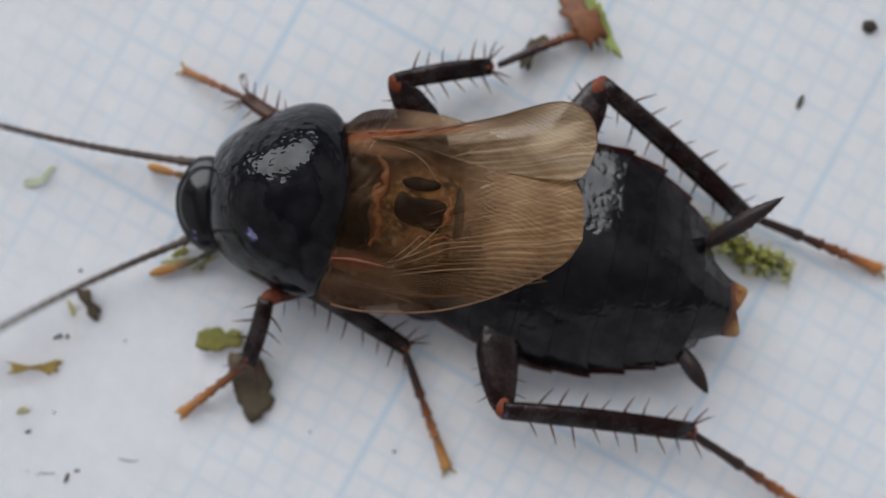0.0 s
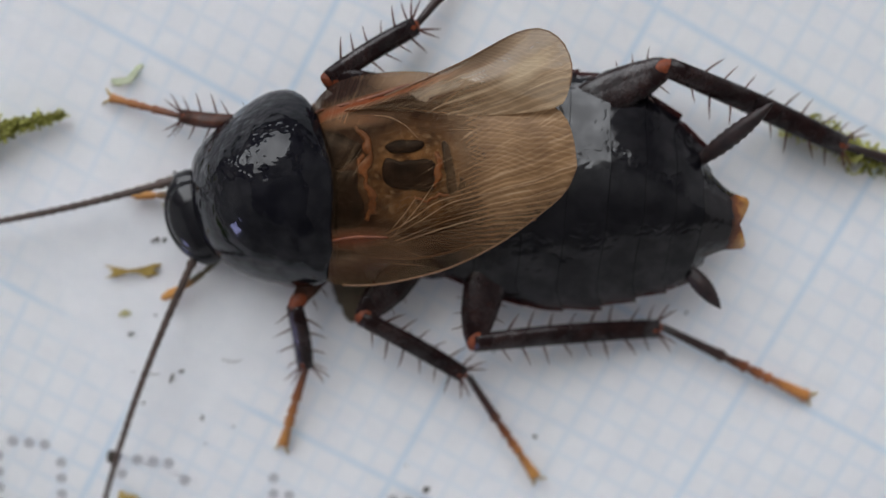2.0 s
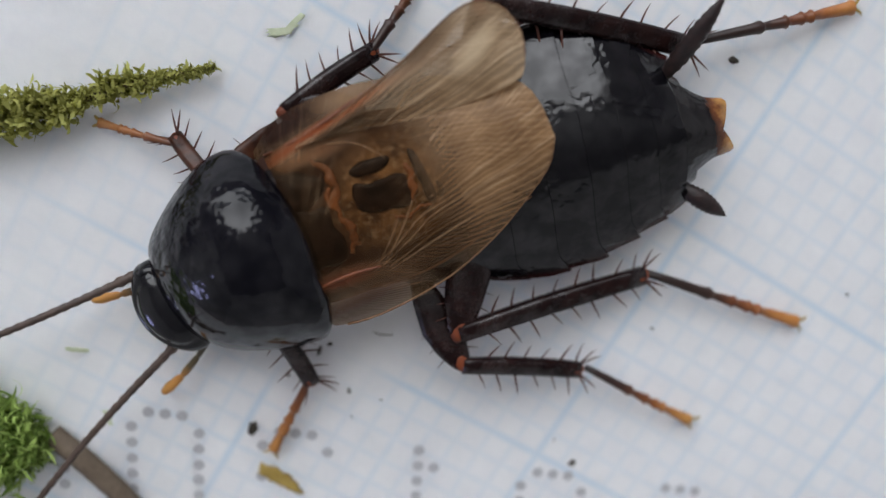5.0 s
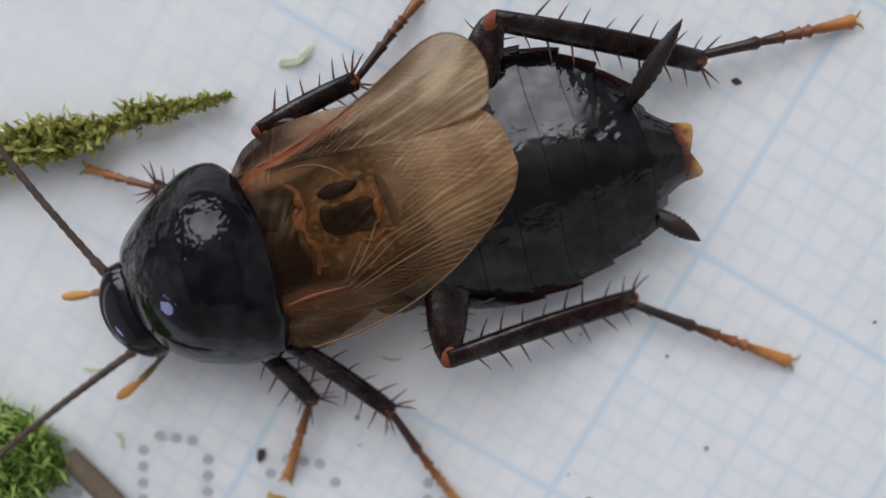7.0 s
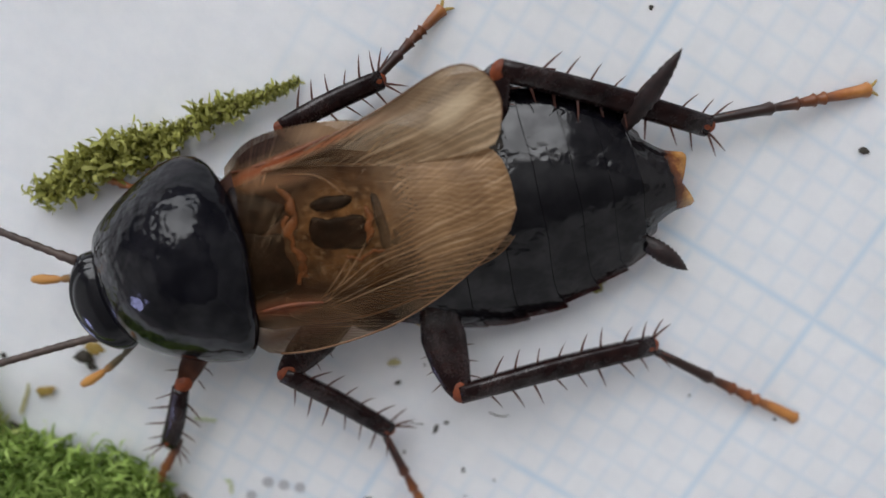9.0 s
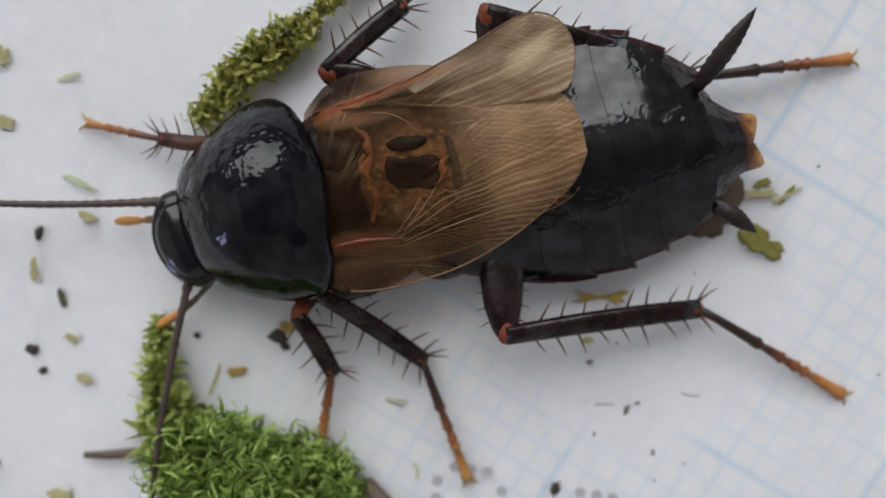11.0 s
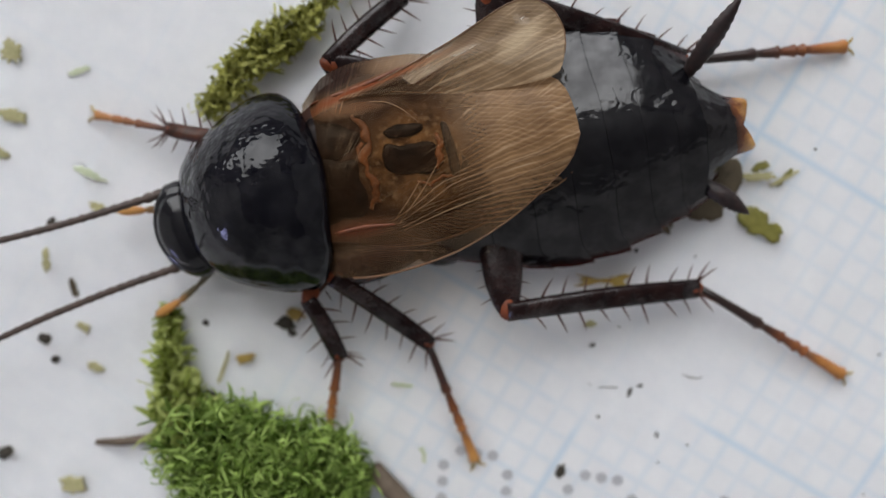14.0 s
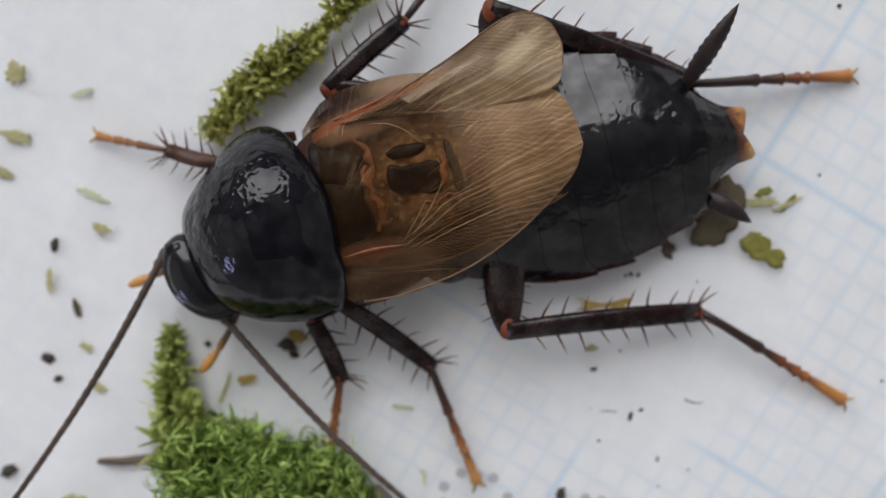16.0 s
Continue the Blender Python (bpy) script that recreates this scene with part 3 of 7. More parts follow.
dots((-13.75, -15.55), [(0, 1), (0, 2), (0, 3), (0, 4), (0, 5), (1, 0), (2, 0), (3, 0), (4, 1), (4, 2), (4, 3), (4, 4), (4, 5)])
dots((-3.95, -12.0), [(0, 0), (0, 1), (0, 2), (0, 3), (1, 1)])
dots((-0.1, -10.85), [(0, 1), (0, 2), (1, 0), (2, 0), (3, 0), (4, 1)])
dots((5.2, -8.8), [(0, 0), (1, 0), (2, 0)])
dots((-9.35, -14.0), [(0, 1), (1, 0), (2, 0), (3, 0), (4, 1), (0, 3)])
dots((-15.1, -18.2), [(0, 1), (0, 2)])

# ---- the cockroach (its own space: x to the head, y to its left, z up) ----
K = {}
roach = tagged(new("cockroach"), "glossy black cockroach with short translucent brown wings on squared paper", "cockroach")
K["body"] = roach

HALF = ((-9.8, 0.75), (-8.9, 1.3), (-7.9, 2.2), (-7.2, 2.8), (-5.8, 3.55), (-4.5, 3.95), (-2.6, 4.05), (-1.2, 3.8), (0.0, 3.4), (1.5, 2.9), (5.0, 2.6))
TOP = ((-9.8, 2.1), (-7.4, 2.55), (-4.5, 2.8), (-1.4, 2.8), (0.0, 2.55), (2.0, 2.2), (5.0, 2.2))


def axis_y(x):
    k = min(max((-x - 5.2) / 4.6, 0), 1)
    return -0.55 + 0.85 * k * k * (3 - 2 * k)


def hoop(x, scale, lift, n=25, low=1.15):
    """The arched top of the abdomen at x, from one edge to the other."""
    w, zt, yc = lerp_table(HALF, x) * scale, lerp_table(TOP, x) + lift, axis_y(x)
    return [(x, yc + w * s * (1.05 if s > 0 else 1.0), low + (zt - low) * (max(1 - abs(s) ** 1.45, 0)) ** 0.88) for s in (2 * i / (n - 1) - 1 for i in range(n))]


PIVOT = Vector((0.6, -0.55, 0.0))


def hung(name, bm, material, parent, label=""):
    """A piece of the abdomen, in the space of the abdomen's hinge."""
    bmesh.ops.translate(bm, vec=-PIVOT, verts=bm.verts)
    return part(name, bm, material, parent, label)


def abdomen():
    rings = []
    for x in np.linspace(-8.4, 2.0, 16):
        top = hoop(x, 0.93, -0.3, 17, 1.1)
        under = [(x, p[1], 1.05 - 0.75 * max(1 - (2 * j / 16 - 1) ** 2, 0) ** 0.5) for j, p in enumerate(top)]
        rings.append(top + under[::-1])
    K["abdomen"] = hung("abdomen", loft(rings), TERGITE, roach, "glossy blackish brown ringed abdomen")
    edges = (1.2, -0.3, -1.8, -3.2, -4.55, -5.75, -6.8, -7.75)
    for i, (a, b) in enumerate(zip(edges, edges[1:])):
        rows = []
        for k in range(7):
            t = k / 6
            x = a + 0.25 + (b - 0.1 - a - 0.25) * t
            r = hoop(x, 0.99 + 0.03 * t, 0.075 * t)
            # the hind corners are drawn out into small teeth
            out = []
            for j, p in enumerate(r):
                e = abs(2 * j / (len(r) - 1) - 1)
                out.append((p[0] - 0.34 * t * max(e - 0.82, 0) / 0.18 + 0.02 * math.sin(j * 0.9 + i), p[1], p[2]))
            rows.append(out)
        under = [[(p[0] + 0.01, p[1] * 0.995 + axis_y(p[0]) * 0.005, p[2] - 0.05) for p in r] for r in rows[::-1]]
        bm = loft(rows, closed=False)
        lip = [(p[0] - 0.05, p[1], p[2] - 0.1) for p in rows[-1]]
        loft([rows[-1], lip], bm, closed=False)
        loft([lip, under[0]], bm, closed=False)
        loft(under, bm, closed=False)
        hung("tergite", bm, TERGITE, K["abdomen"])


def tail_plate():
    """The last plate, notched between two blunt amber points."""
    rows = []
    for t in np.linspace(0, 1, 10):
        x = -7.3 - 2.15 * t
        w, yc = lerp_table(((-9.8, 0.8), (-8.9, 1.02), (-8.2, 1.55), (-7.3, 2.2)), x), axis_y(x)
        row = []
        for s in np.linspace(-1, 1, 17):
            tip = 0.42 * t ** 3 * (max(0.0, 1 - abs(abs(s) - 0.85) / 0.85) - 0.5)
            row.append((x - tip, yc + w * s, 1.3 + 0.1 * t + (1.2 - 0.6 * t) * max(1 - abs(s) ** 1.5, 0) ** 0.85))
        rows.append(row)
    under = [[(p[0] + 0.02, p[1], p[2] - 0.1) for p in r] for r in rows[::-1]]
    hung("tail_plate", loft(rows + under, closed=False), ANAL, K["abdomen"], "black tail plate with two amber points")


def cercus(base, tip):
    b, t = Vector(base), Vector(tip)
    n = 22
    path, radii = [], []
    for i in range(n):
        s = i / (n - 1)
        path.append(b.lerp(t, s) + Vector((0, 0, 0.15 * math.sin(math.pi * s))))
        radii.append(max(0.34 * math.sin(math.pi * min(0.18 + s * 0.82, 1.0)) ** 0.8 * (1.0 if i % 2 else 0.86), 0.015))
    hung("cercus", tube(path, radii, 10, flat=0.7), CERCUS, K["abdomen"], "dark spindle-shaped ringed cercus")


abdomen()
tail_plate()
cercus((-7.9, -1.75, 1.35), (-9.75, -3.75, 2.7))
cercus((-7.85, 1.95, 1.15), (-9.1, 3.3, 1.3))


def back_z(x, y):
    """Height of the arched back under the wings."""
    w = lerp_table(((-1.9, 1.6), (-0.2, 2.3), (1.0, 2.5), (2.5, 2.75), (4.2, 2.6), (5.3, 1.9)), x)
    return 2.95 - 0.85 * min(abs((y + 0.75) / w), 1.15) ** 2.4 - 0.14 * max(0.6 - x, 0) ** 1.3


def thorax():
    rings = []
    for x in np.linspace(5.4, 0.2, 10):
        w = lerp_table(((0.2, 2.3), (2.5, 2.9), (3.6, 3.05), (4.6, 2.8), (5.4, 2.2)), x)
        ring = []
        for a in np.linspace(0, 2 * math.pi, 24, endpoint=False):
            c, s = math.cos(a), math.sin(a)
            ring.append((x, -0.6 + w * c * 0.96, 1.4 + (1.0 if s > 0 else 0.9) * s))
        rings.append(ring)
    part("thorax", loft(rings), SCLERITE, roach, "dark brown thorax seen through the wings")

    rows = []
    for x in np.linspace(5.3, -1.9, 54):
        w = lerp_table(((-1.9, 1.6), (-0.2, 2.3), (1.0, 2.5), (2.5, 2.75), (4.2, 2.6), (5.3, 1.9)), x)
        rows.append([(x, -0.75 + w * v, back_z(x, -0.75 + w * v)) for v in np.linspace(-1, 1, 46)])
    under = [[(p[0], p[1], p[2] - 0.2) for p in r] for r in rows[::-1]]
    back = part("back", loft(rows + under, closed=False), BACK, roach, "amber skin of the back under the wings")
    # dark plates with sharp edges
    for outline in (((4.9, -2.45), (4.2, -2.3), (3.75, -2.15), (3.2, -1.82), (3.38, -1.42), (4.0, -1.15), (4.7, -1.3)),
                    ((4.6, -1.0), (3.9, -0.95), (3.42, -1.05), (3.3, -0.4), (3.2, 0.1), (3.3, 0.6), (3.9, 0.8), (4.6, 0.8)),
                    ((2.42, -1.4), (2.0, -1.36), (1.4, -1.38), (0.85, -1.3), (0.88, -0.8), (0.95, -0.42), (1.6, -0.34), (2.2, -0.42), (2.4, -0.8)),
                    ((2.42, -1.8), (2.0, -1.98), (1.5, -1.98), (1.2, -1.86), (1.5, -1.6), (2.2, -1.58)),
                    ((0.58, -1.85), (0.36, -1.8), (0.22, -1.2), (0.1, -0.4), (0.36, -0.32), (0.48, -0.9)),
                    ((0.0, -0.8), (-0.2, -0.6), (-0.1, -0.3), (0.1, -0.4), (0.0, -0.58)),
                    ((4.6, 1.6), (3.2, 1.75), (2.0, 1.72), (1.3, 1.95), (2.4, 2.1), (4.6, 2.2))):
        edge = smooth_outline(outline, 40)
        c = sum(edge, Vector((0, 0))) / 40
        rings = []
        for s, lift in ((1.0, -0.1), (1.0, 0.03), (0.93, 0.06), (0.6, 0.08), (0.2, 0.09)):
            ring = []
            for i, p in enumerate(edge):
                q = c + (p - c) * (s * (1 + 0.2 * noise.noise(Vector((p.x * 2.6, p.y * 2.6, 1.5)))))
                ring.append((q.x, q.y, back_z(q.x, q.y) + lift))
            rings.append(ring)
        part("back_plate", loft(rings), PLATE, back, "dark brown plate under the wings")
    edge = smooth_outline(((5.0, -2.5), (4.7, -3.3), (4.0, -3.75), (3.0, -3.95), (2.3, -3.8), (2.5, -3.1), (3.5, -2.5), (4.4, -2.2)), 40)
    c = sum(edge, Vector((0, 0))) / 40
    flank = [[(c.x + (p.x - c.x) * k, c.y + (p.y - c.y) * k, z) for p in edge] for k, z in ((0.9, 1.45), (1.0, 1.6), (1.0, 1.7), (0.8, 1.8), (0.4, 1.85), (0.1, 1.86))]
    part("side_plate", loft(flank), PLATE, roach, "dark brown side of the thorax under the wing root")
    # orange ridges between the plates
    for line, r in ((((3.4, -2.45), (3.02, -2.0), (2.92, -1.5), (3.12, -0.95), (3.02, -0.5), (2.82, -0.1), (2.86, 0.25), (3.12, 0.6)), 0.13),
                    (((3.15, -0.9), (3.3, -1.2), (3.15, -1.5)), 0.09), (((2.75, -0.2), (2.95, 0.1), (2.75, 0.42)), 0.1),
                    (((0.72, -1.6), (0.66, -1.2), (0.72, -0.8), (0.8, -0.45)), 0.12), (((1.5, -0.15), (1.1, 0.05), (0.7, -0.2), (0.3, -0.15)), 0.06)):
        path = [Vector(p) for p in line]
        fine = []
        for a, b in zip(path, path[1:]):
            fine += [a.lerp(b, k / 4) for k in range(4)]
        fine.append(path[-1])
        n = len(fine)
        part("back_ridge", tube([(p.x + 0.04 * math.sin(i * 1.3), p.y + 0.03 * math.sin(i * 2.1), back_z(p.x, p.y) + 0.04) for i, p in enumerate(fine)],
                                [r * (0.45 + 0.55 * math.sin(math.pi * (0.06 + 0.88 * i / (n - 1)))) * (1 + 0.9 * noise.noise(Vector((fine[i].x * 3.1, fine[i].y * 3.1, 4.0)))) for i in range(n)], 8, flat=0.35), RIDGE, back, "orange brown ridge under the wings")


thorax()


def wing(name, outer, inner, z_in, z_out, crown, material, label, tip=-0.2, veins=()):
    """A membrane between its outer and inner edge, domed, with a thickened outer rim."""
    n, mcols = 30, 16

    def along(poly, t):
        p = [Vector(q) for q in poly]
        d = [0.0]
        for a, b in zip(p, p[1:]):
            d.append(d[-1] + (b - a).length)
        s = t * d[-1]
        return Vector((float(np.interp(s, d, [q.x for q in p])), float(np.interp(s, d, [q.y for q in p]))))

    def rounded(poly):
        p = [Vector(q) for q in poly]
        out = []
        for i in range(len(p) - 1):
            p0, p1, p2, p3 = p[max(i - 1, 0)], p[i], p[i + 1], p[min(i + 2, len(p) - 1)]
            for s in range(6):
                t = s / 6
                out.append(0.5 * ((2 * p1) + (p2 - p0) * t + (2 * p0 - 5 * p1 + 4 * p2 - p3) * t * t + (3 * p1 - p0 - 3 * p2 + p3) * t ** 3))
        out.append(p[-1])
        return out

    o, i_ = rounded(outer), rounded(inner)
    rows = []
    for a in range(n):
        t = a / (n - 1)
        po, pi = along(o, t), along(i_, t)
        row = []
        for b in range(mcols):
            s = b / (mcols - 1)
            p = po.lerp(pi, s)
            z = z_out + (z_in - z_out) * s + crown * math.sin(math.pi * min(0.12 + s * 0.8, 1)) - 0.2 * t * t - 1.2 * max(0.0, 1 - t / 0.1)
            z += (0.025 * math.sin(s * 23 + t * 5) + 0.05 * math.sin(s * 9 - t * 6)) * math.sin(math.pi * t)
            end = (z_in + z_out) / 2 + 0.5 * crown + tip
            row.append((p.x, p.y, end + (z - end) * (1 - t ** 4)))
        rows.append(row)
    ob = part(name, loft(rows, closed=False), material, roach, label)
    rim = [r[0] for r in rows[4:]]
    part("rim_vein", tube(rim, [0.018 + 0.022 * (1 - k / len(rim)) for k in range(len(rim))], 6), RIMVEIN, ob)
    verts = [p for r in rows for p in r]
    for line, r, mat in veins:
        path = []
        for a, b in zip(line, line[1:]):
            for k in range(6):
                path.append(Vector(a).lerp(Vector(b), k / 6))
        n = len(path)
        for k in range(2, n - 2):
            path[k] = (path[k - 2] + path[k - 1] + path[k] + path[k + 1] + path[k + 2]) / 5
        near = [sorted(verts, key=lambda v: (v[0] - p.x) ** 2 + (v[1] - p.y) ** 2)[:4] for p in path]
        pts = [(p.x, p.y, sum(v[2] for v in q) / 4 + 0.012) for p, q in zip(path, near)]
        part("vein", tube(pts, [r * (0.35 + 0.65 * math.sin(math.pi * (0.08 + 0.84 * k / (n - 1)))) for k in range(n)], 6, flat=0.6), mat, ob)
    return ob


# the strongest veins of the upper forewing: line, radius, colour
VEINS = ((((3.32, -2.77), (2.7, -2.78), (2.13, -2.69), (1.67, -2.4), (1.18, -1.86)), 0.015, PALEVEIN),
         (((2.25, 1.16), (1.18, 0.57), (0.22, -0.03), (-1.61, -0.39), (-3.3, -0.72)), 0.012, PALEVEIN),
         (((2.4, 1.05), (1.5, 0.55), (0.7, -0.05), (-0.6, -0.35)), 0.015, PALEVEIN),
         (((2.11, 1.28), (0.28, 0.56), (-1.56, 0.1), (-3.4, -0.5)), 0.012, PALEVEIN),
         (((2.14, 1.07), (1.23, 0.06), (0.75, -0.68)), 0.015, PALEVEIN),
         (((2.3, 1.0), (1.7, 0.3), (1.35, -0.2)), 0.012, PALEVEIN),
         (((2.07, 1.38), (0.5, 0.84), (-0.93, 0.48), (-2.34, 0.23)), 0.015, PALEVEIN),
         (((2.0, -3.02), (0.44, -2.81), (-1.23, -2.69), (-2.4, -2.61)), 0.014, PALEVEIN),
         (((0.39, -2.27), (-1.19, -2.3), (-2.75, -2.09)), 0.012, PALEVEIN),
         (((4.9, -2.93), (3.58, -3.14), (2.45, -3.46), (1.73, -3.73), (0.81, -4.02)), 0.06, REDVEIN),
         (((4.28, 1.26), (3.25, 1.11), (2.15, 1.17)), 0.06, REDVEIN))
wing("hind_wing", [(4.2, 1.6), (2.6, 1.9), (1.0, 1.85), (-0.5, 1.45), (-1.6, 0.95), (-2.6, 0.62), (-3.25, 0.3), (-3.78, -0.3), (-3.82, -0.95), (-3.6, -1.5)], [(4.2, 0.9), (2.6, 1.1), (1.0, 1.1), (-0.5, 0.5), (-1.5, -0.2), (-2.3, -0.9), (-2.8, -1.3), (-3.2, -1.5), (-3.6, -1.5)], 2.9, 2.62, 0.15, HINDWING, "smoky brown hind wing edge under the forewing")
wing("forewing", [(4.5, -2.92), (3.7, -3.04), (2.9, -3.22), (1.6, -3.72), (0.7, -4.1), (-0.2, -4.5), (-1.25, -5.05), (-2.0, -5.38), (-2.7, -5.42), (-3.3, -5.0), (-3.58, -4.25), (-3.5, -3.6)], [(4.5, -2.86), (3.2, -2.95), (1.8, -2.9), (0.2, -2.75), (-1.4, -2.75), (-2.6, -2.85), (-3.2, -3.0), (-3.4, -3.25), (-3.5, -3.6)], 3.05, 2.8, 0.2, WING_R, "pale translucent brown right forewing with a rounded tip", 0.2)
wing("forewing", [(5.3, 2.3), (4.4, 2.7), (3.1, 2.8), (1.55, 2.56), (0.1, 2.12), (-1.4, 1.34), (-2.65, 0.42), (-3.42, -0.3), (-3.74, -1.1)], [(5.2, -3.1), (4.5, -3.6), (3.7, -4.0), (2.3, -4.2), (0.95, -4.17), (-0.7, -3.82), (-2.15, -3.38), (-2.95, -3.04), (-3.4, -2.7), (-3.66, -1.95), (-3.74, -1.1)], 2.3, 2.32, 1.15, WING, "translucent brown left forewing with fanned veins", 0.4, VEINS)


def pronotum():
    hx, hy, hz = 4.978, -0.674, 3.684
    corner = [(5.45, -3.4), (5.9, -3.6), (6.65, -3.5), (7.5, -3.05), (8.4, -2.4), (9.15, -1.65), (9.4, -0.9), (9.45, -0.1), (9.37, 0.6), (9.1, 1.4), (8.5, 2.1), (7.7, 2.6), (6.6, 2.95), (5.8, 3.08), (4.9, 2.9), (4.42, 2.0), (4.3, 0.95), (4.2, -0.4), (4.38, -1.4), (4.75, -2.4), (5.1, -3.05)]
    c = Vector((5.9, -0.4))
    out = smooth_outline(corner, 72)
    rings = []
    for s in np.linspace(1.0, 0.03, 22):
        ring = []
        for p in out:
            q = c + (p - c) * s
            back = min(max(0.0, (5.6 - p.x) / 1.3), 1.0)
            edge = 2.05 + 1.25 * back * (1 - 0.3 * abs(p.y + 0.5) ** 1.5 / 5)
            z = edge + (4.25 - edge) * max(1 - s ** 2.25, 0) ** 0.9
            z += 0.05 * noise.noise(Vector((q.x * 1.3, q.y * 1.3, 3.0))) * (1 - s)
            ring.append((q.x - hx, q.y - hy, z - hz))
        rings.append(ring)
    rim = [(p[0], p[1], p[2] - 0.14) for p in rings[0]]
    low = [((x + hx - c.x) * 0.82 + c.x - hx, (y + hy - c.y) * 0.82 + c.y - hy, z - 0.3) for x, y, z in rings[0]]
    inner = [((x + hx - c.x) * 0.5 + c.x - hx, (y + hy - c.y) * 0.5 + c.y - hy, 1.2 - hz) for x, y, z in rings[0]]
    K["pronotum"] = part("pronotum", loft([inner, low, rim] + rings), PRONOTUM, roach, "black glossy domed pronotum shield")


pronotum()


def head():
    nx, ny, nz = 8.9, 0.3, 2.2
    yaw = radians(13)
    bm = bmesh.new()
    bmesh.ops.create_uvsphere(bm, u_segments=56, v_segments=40, radius=1)
    for v in bm.verts:
        x, y, z = v.co
        r = math.hypot(x, y)
        # a groove between the crown and the face
        dent = 0.09 * math.exp(-((r - 0.8 + 0.05 * y * y) / 0.06) ** 2) if z > 0 and x > -0.2 else 0.0
        x, y, z = x * 1.2 * (1 - 0.1 * y * y), y * 1.72, (z - dent) * 0.88
        v.co = Vector((x * math.cos(yaw) - y * math.sin(yaw) + 9.42 - nx, x * math.sin(yaw) + y * math.cos(yaw) + 0.58 - ny, z + 1.36 - nz))
    hd = part("head", bm, HEAD, roach, "black glossy rounded head")
    K["head"] = hd
    for ex, ey, sx, sy in ((10.02, -0.72, 9.86, -0.75), (9.42, 1.85, 9.25, 1.75)):
        eye = bmesh.new()
        bmesh.ops.create_uvsphere(eye, u_segments=20, v_segments=12, radius=1)
        for v in eye.verts:
            v.co = Vector((v.co.x * 0.34 + ex - nx - 0.08, v.co.y * 0.34 + ey - ny, v.co.z * 0.55 + 1.25 - nz))
        part("eye", eye, EYE, hd)
        part("antenna_socket", tube([(sx - nx, sy - ny, 1.2 - nz), (sx - nx + 0.32, sy - ny, 1.22 - nz)], [0.2, 0.17], 12), KNEE, hd)
    for turn, x0, y0 in ((32, 8.9, 2.05), (2, 9.35, -0.4)):
        segs = ((0.0, 0.09), (0.12, 0.12), (0.75, 0.1), (0.85, 0.07), (0.95, 0.11), (1.65, 0.13), (1.78, 0.07), (1.9, 0.13), (2.45, 0.18), (2.75, 0.12), (2.84, 0.03))
        palp = part("palp", tube([(a, 0.12 * math.sin(a * 1.2), -0.16 * a) for a, _ in segs], [r for _, r in segs], 10), PALP, hd, "olive palp with an orange tip")
        palp.matrix_basis = pose((x0 - nx) * MM, (y0 - ny) * MM, (1.1 - nz) * MM, 0, 0, turn)


head()


def antenna(side):
    n = 110
    length, bend = 21.0, (0.25 if side == "R" else -0.25)
    path, radii = [], []
    for i in range(n):
        s = i / (n - 1)
        path.append((length * s, bend * math.sin(math.pi * 2 * s), 0.9 * s * (1 - s)))
        r = 0.105 * (1 - s) ** 0.8 + 0.03
        radii.append(r * (1.12 if i % 2 else 0.9) * (1.25 if i < 4 else 1))
    K["antenna " + side] = part("antenna", tube(path, radii, 8), ANTENNA, roach, "long thin ringed brown antenna")


antenna("R")
antenna("L")

spine_bm = tube([(0, 0, 0), (0.35, 0.02, 0), (0.72, 0.02, 0.03), (1.0, 0.0, 0.08)], [0.055, 0.047, 0.03, 0.006], 6)
spine_mesh = mesh_of("spine", spine_bm, SPINE)


def spine(parent, x, y, z, size, turn, tilt=0.0):
    ob = new("spine", spine_mesh)
    ob.parent = parent
    ob.matrix_basis = pose(x * MM, y * MM, z * MM, 0, tilt, turn) @ Matrix.Scale(size, 4)


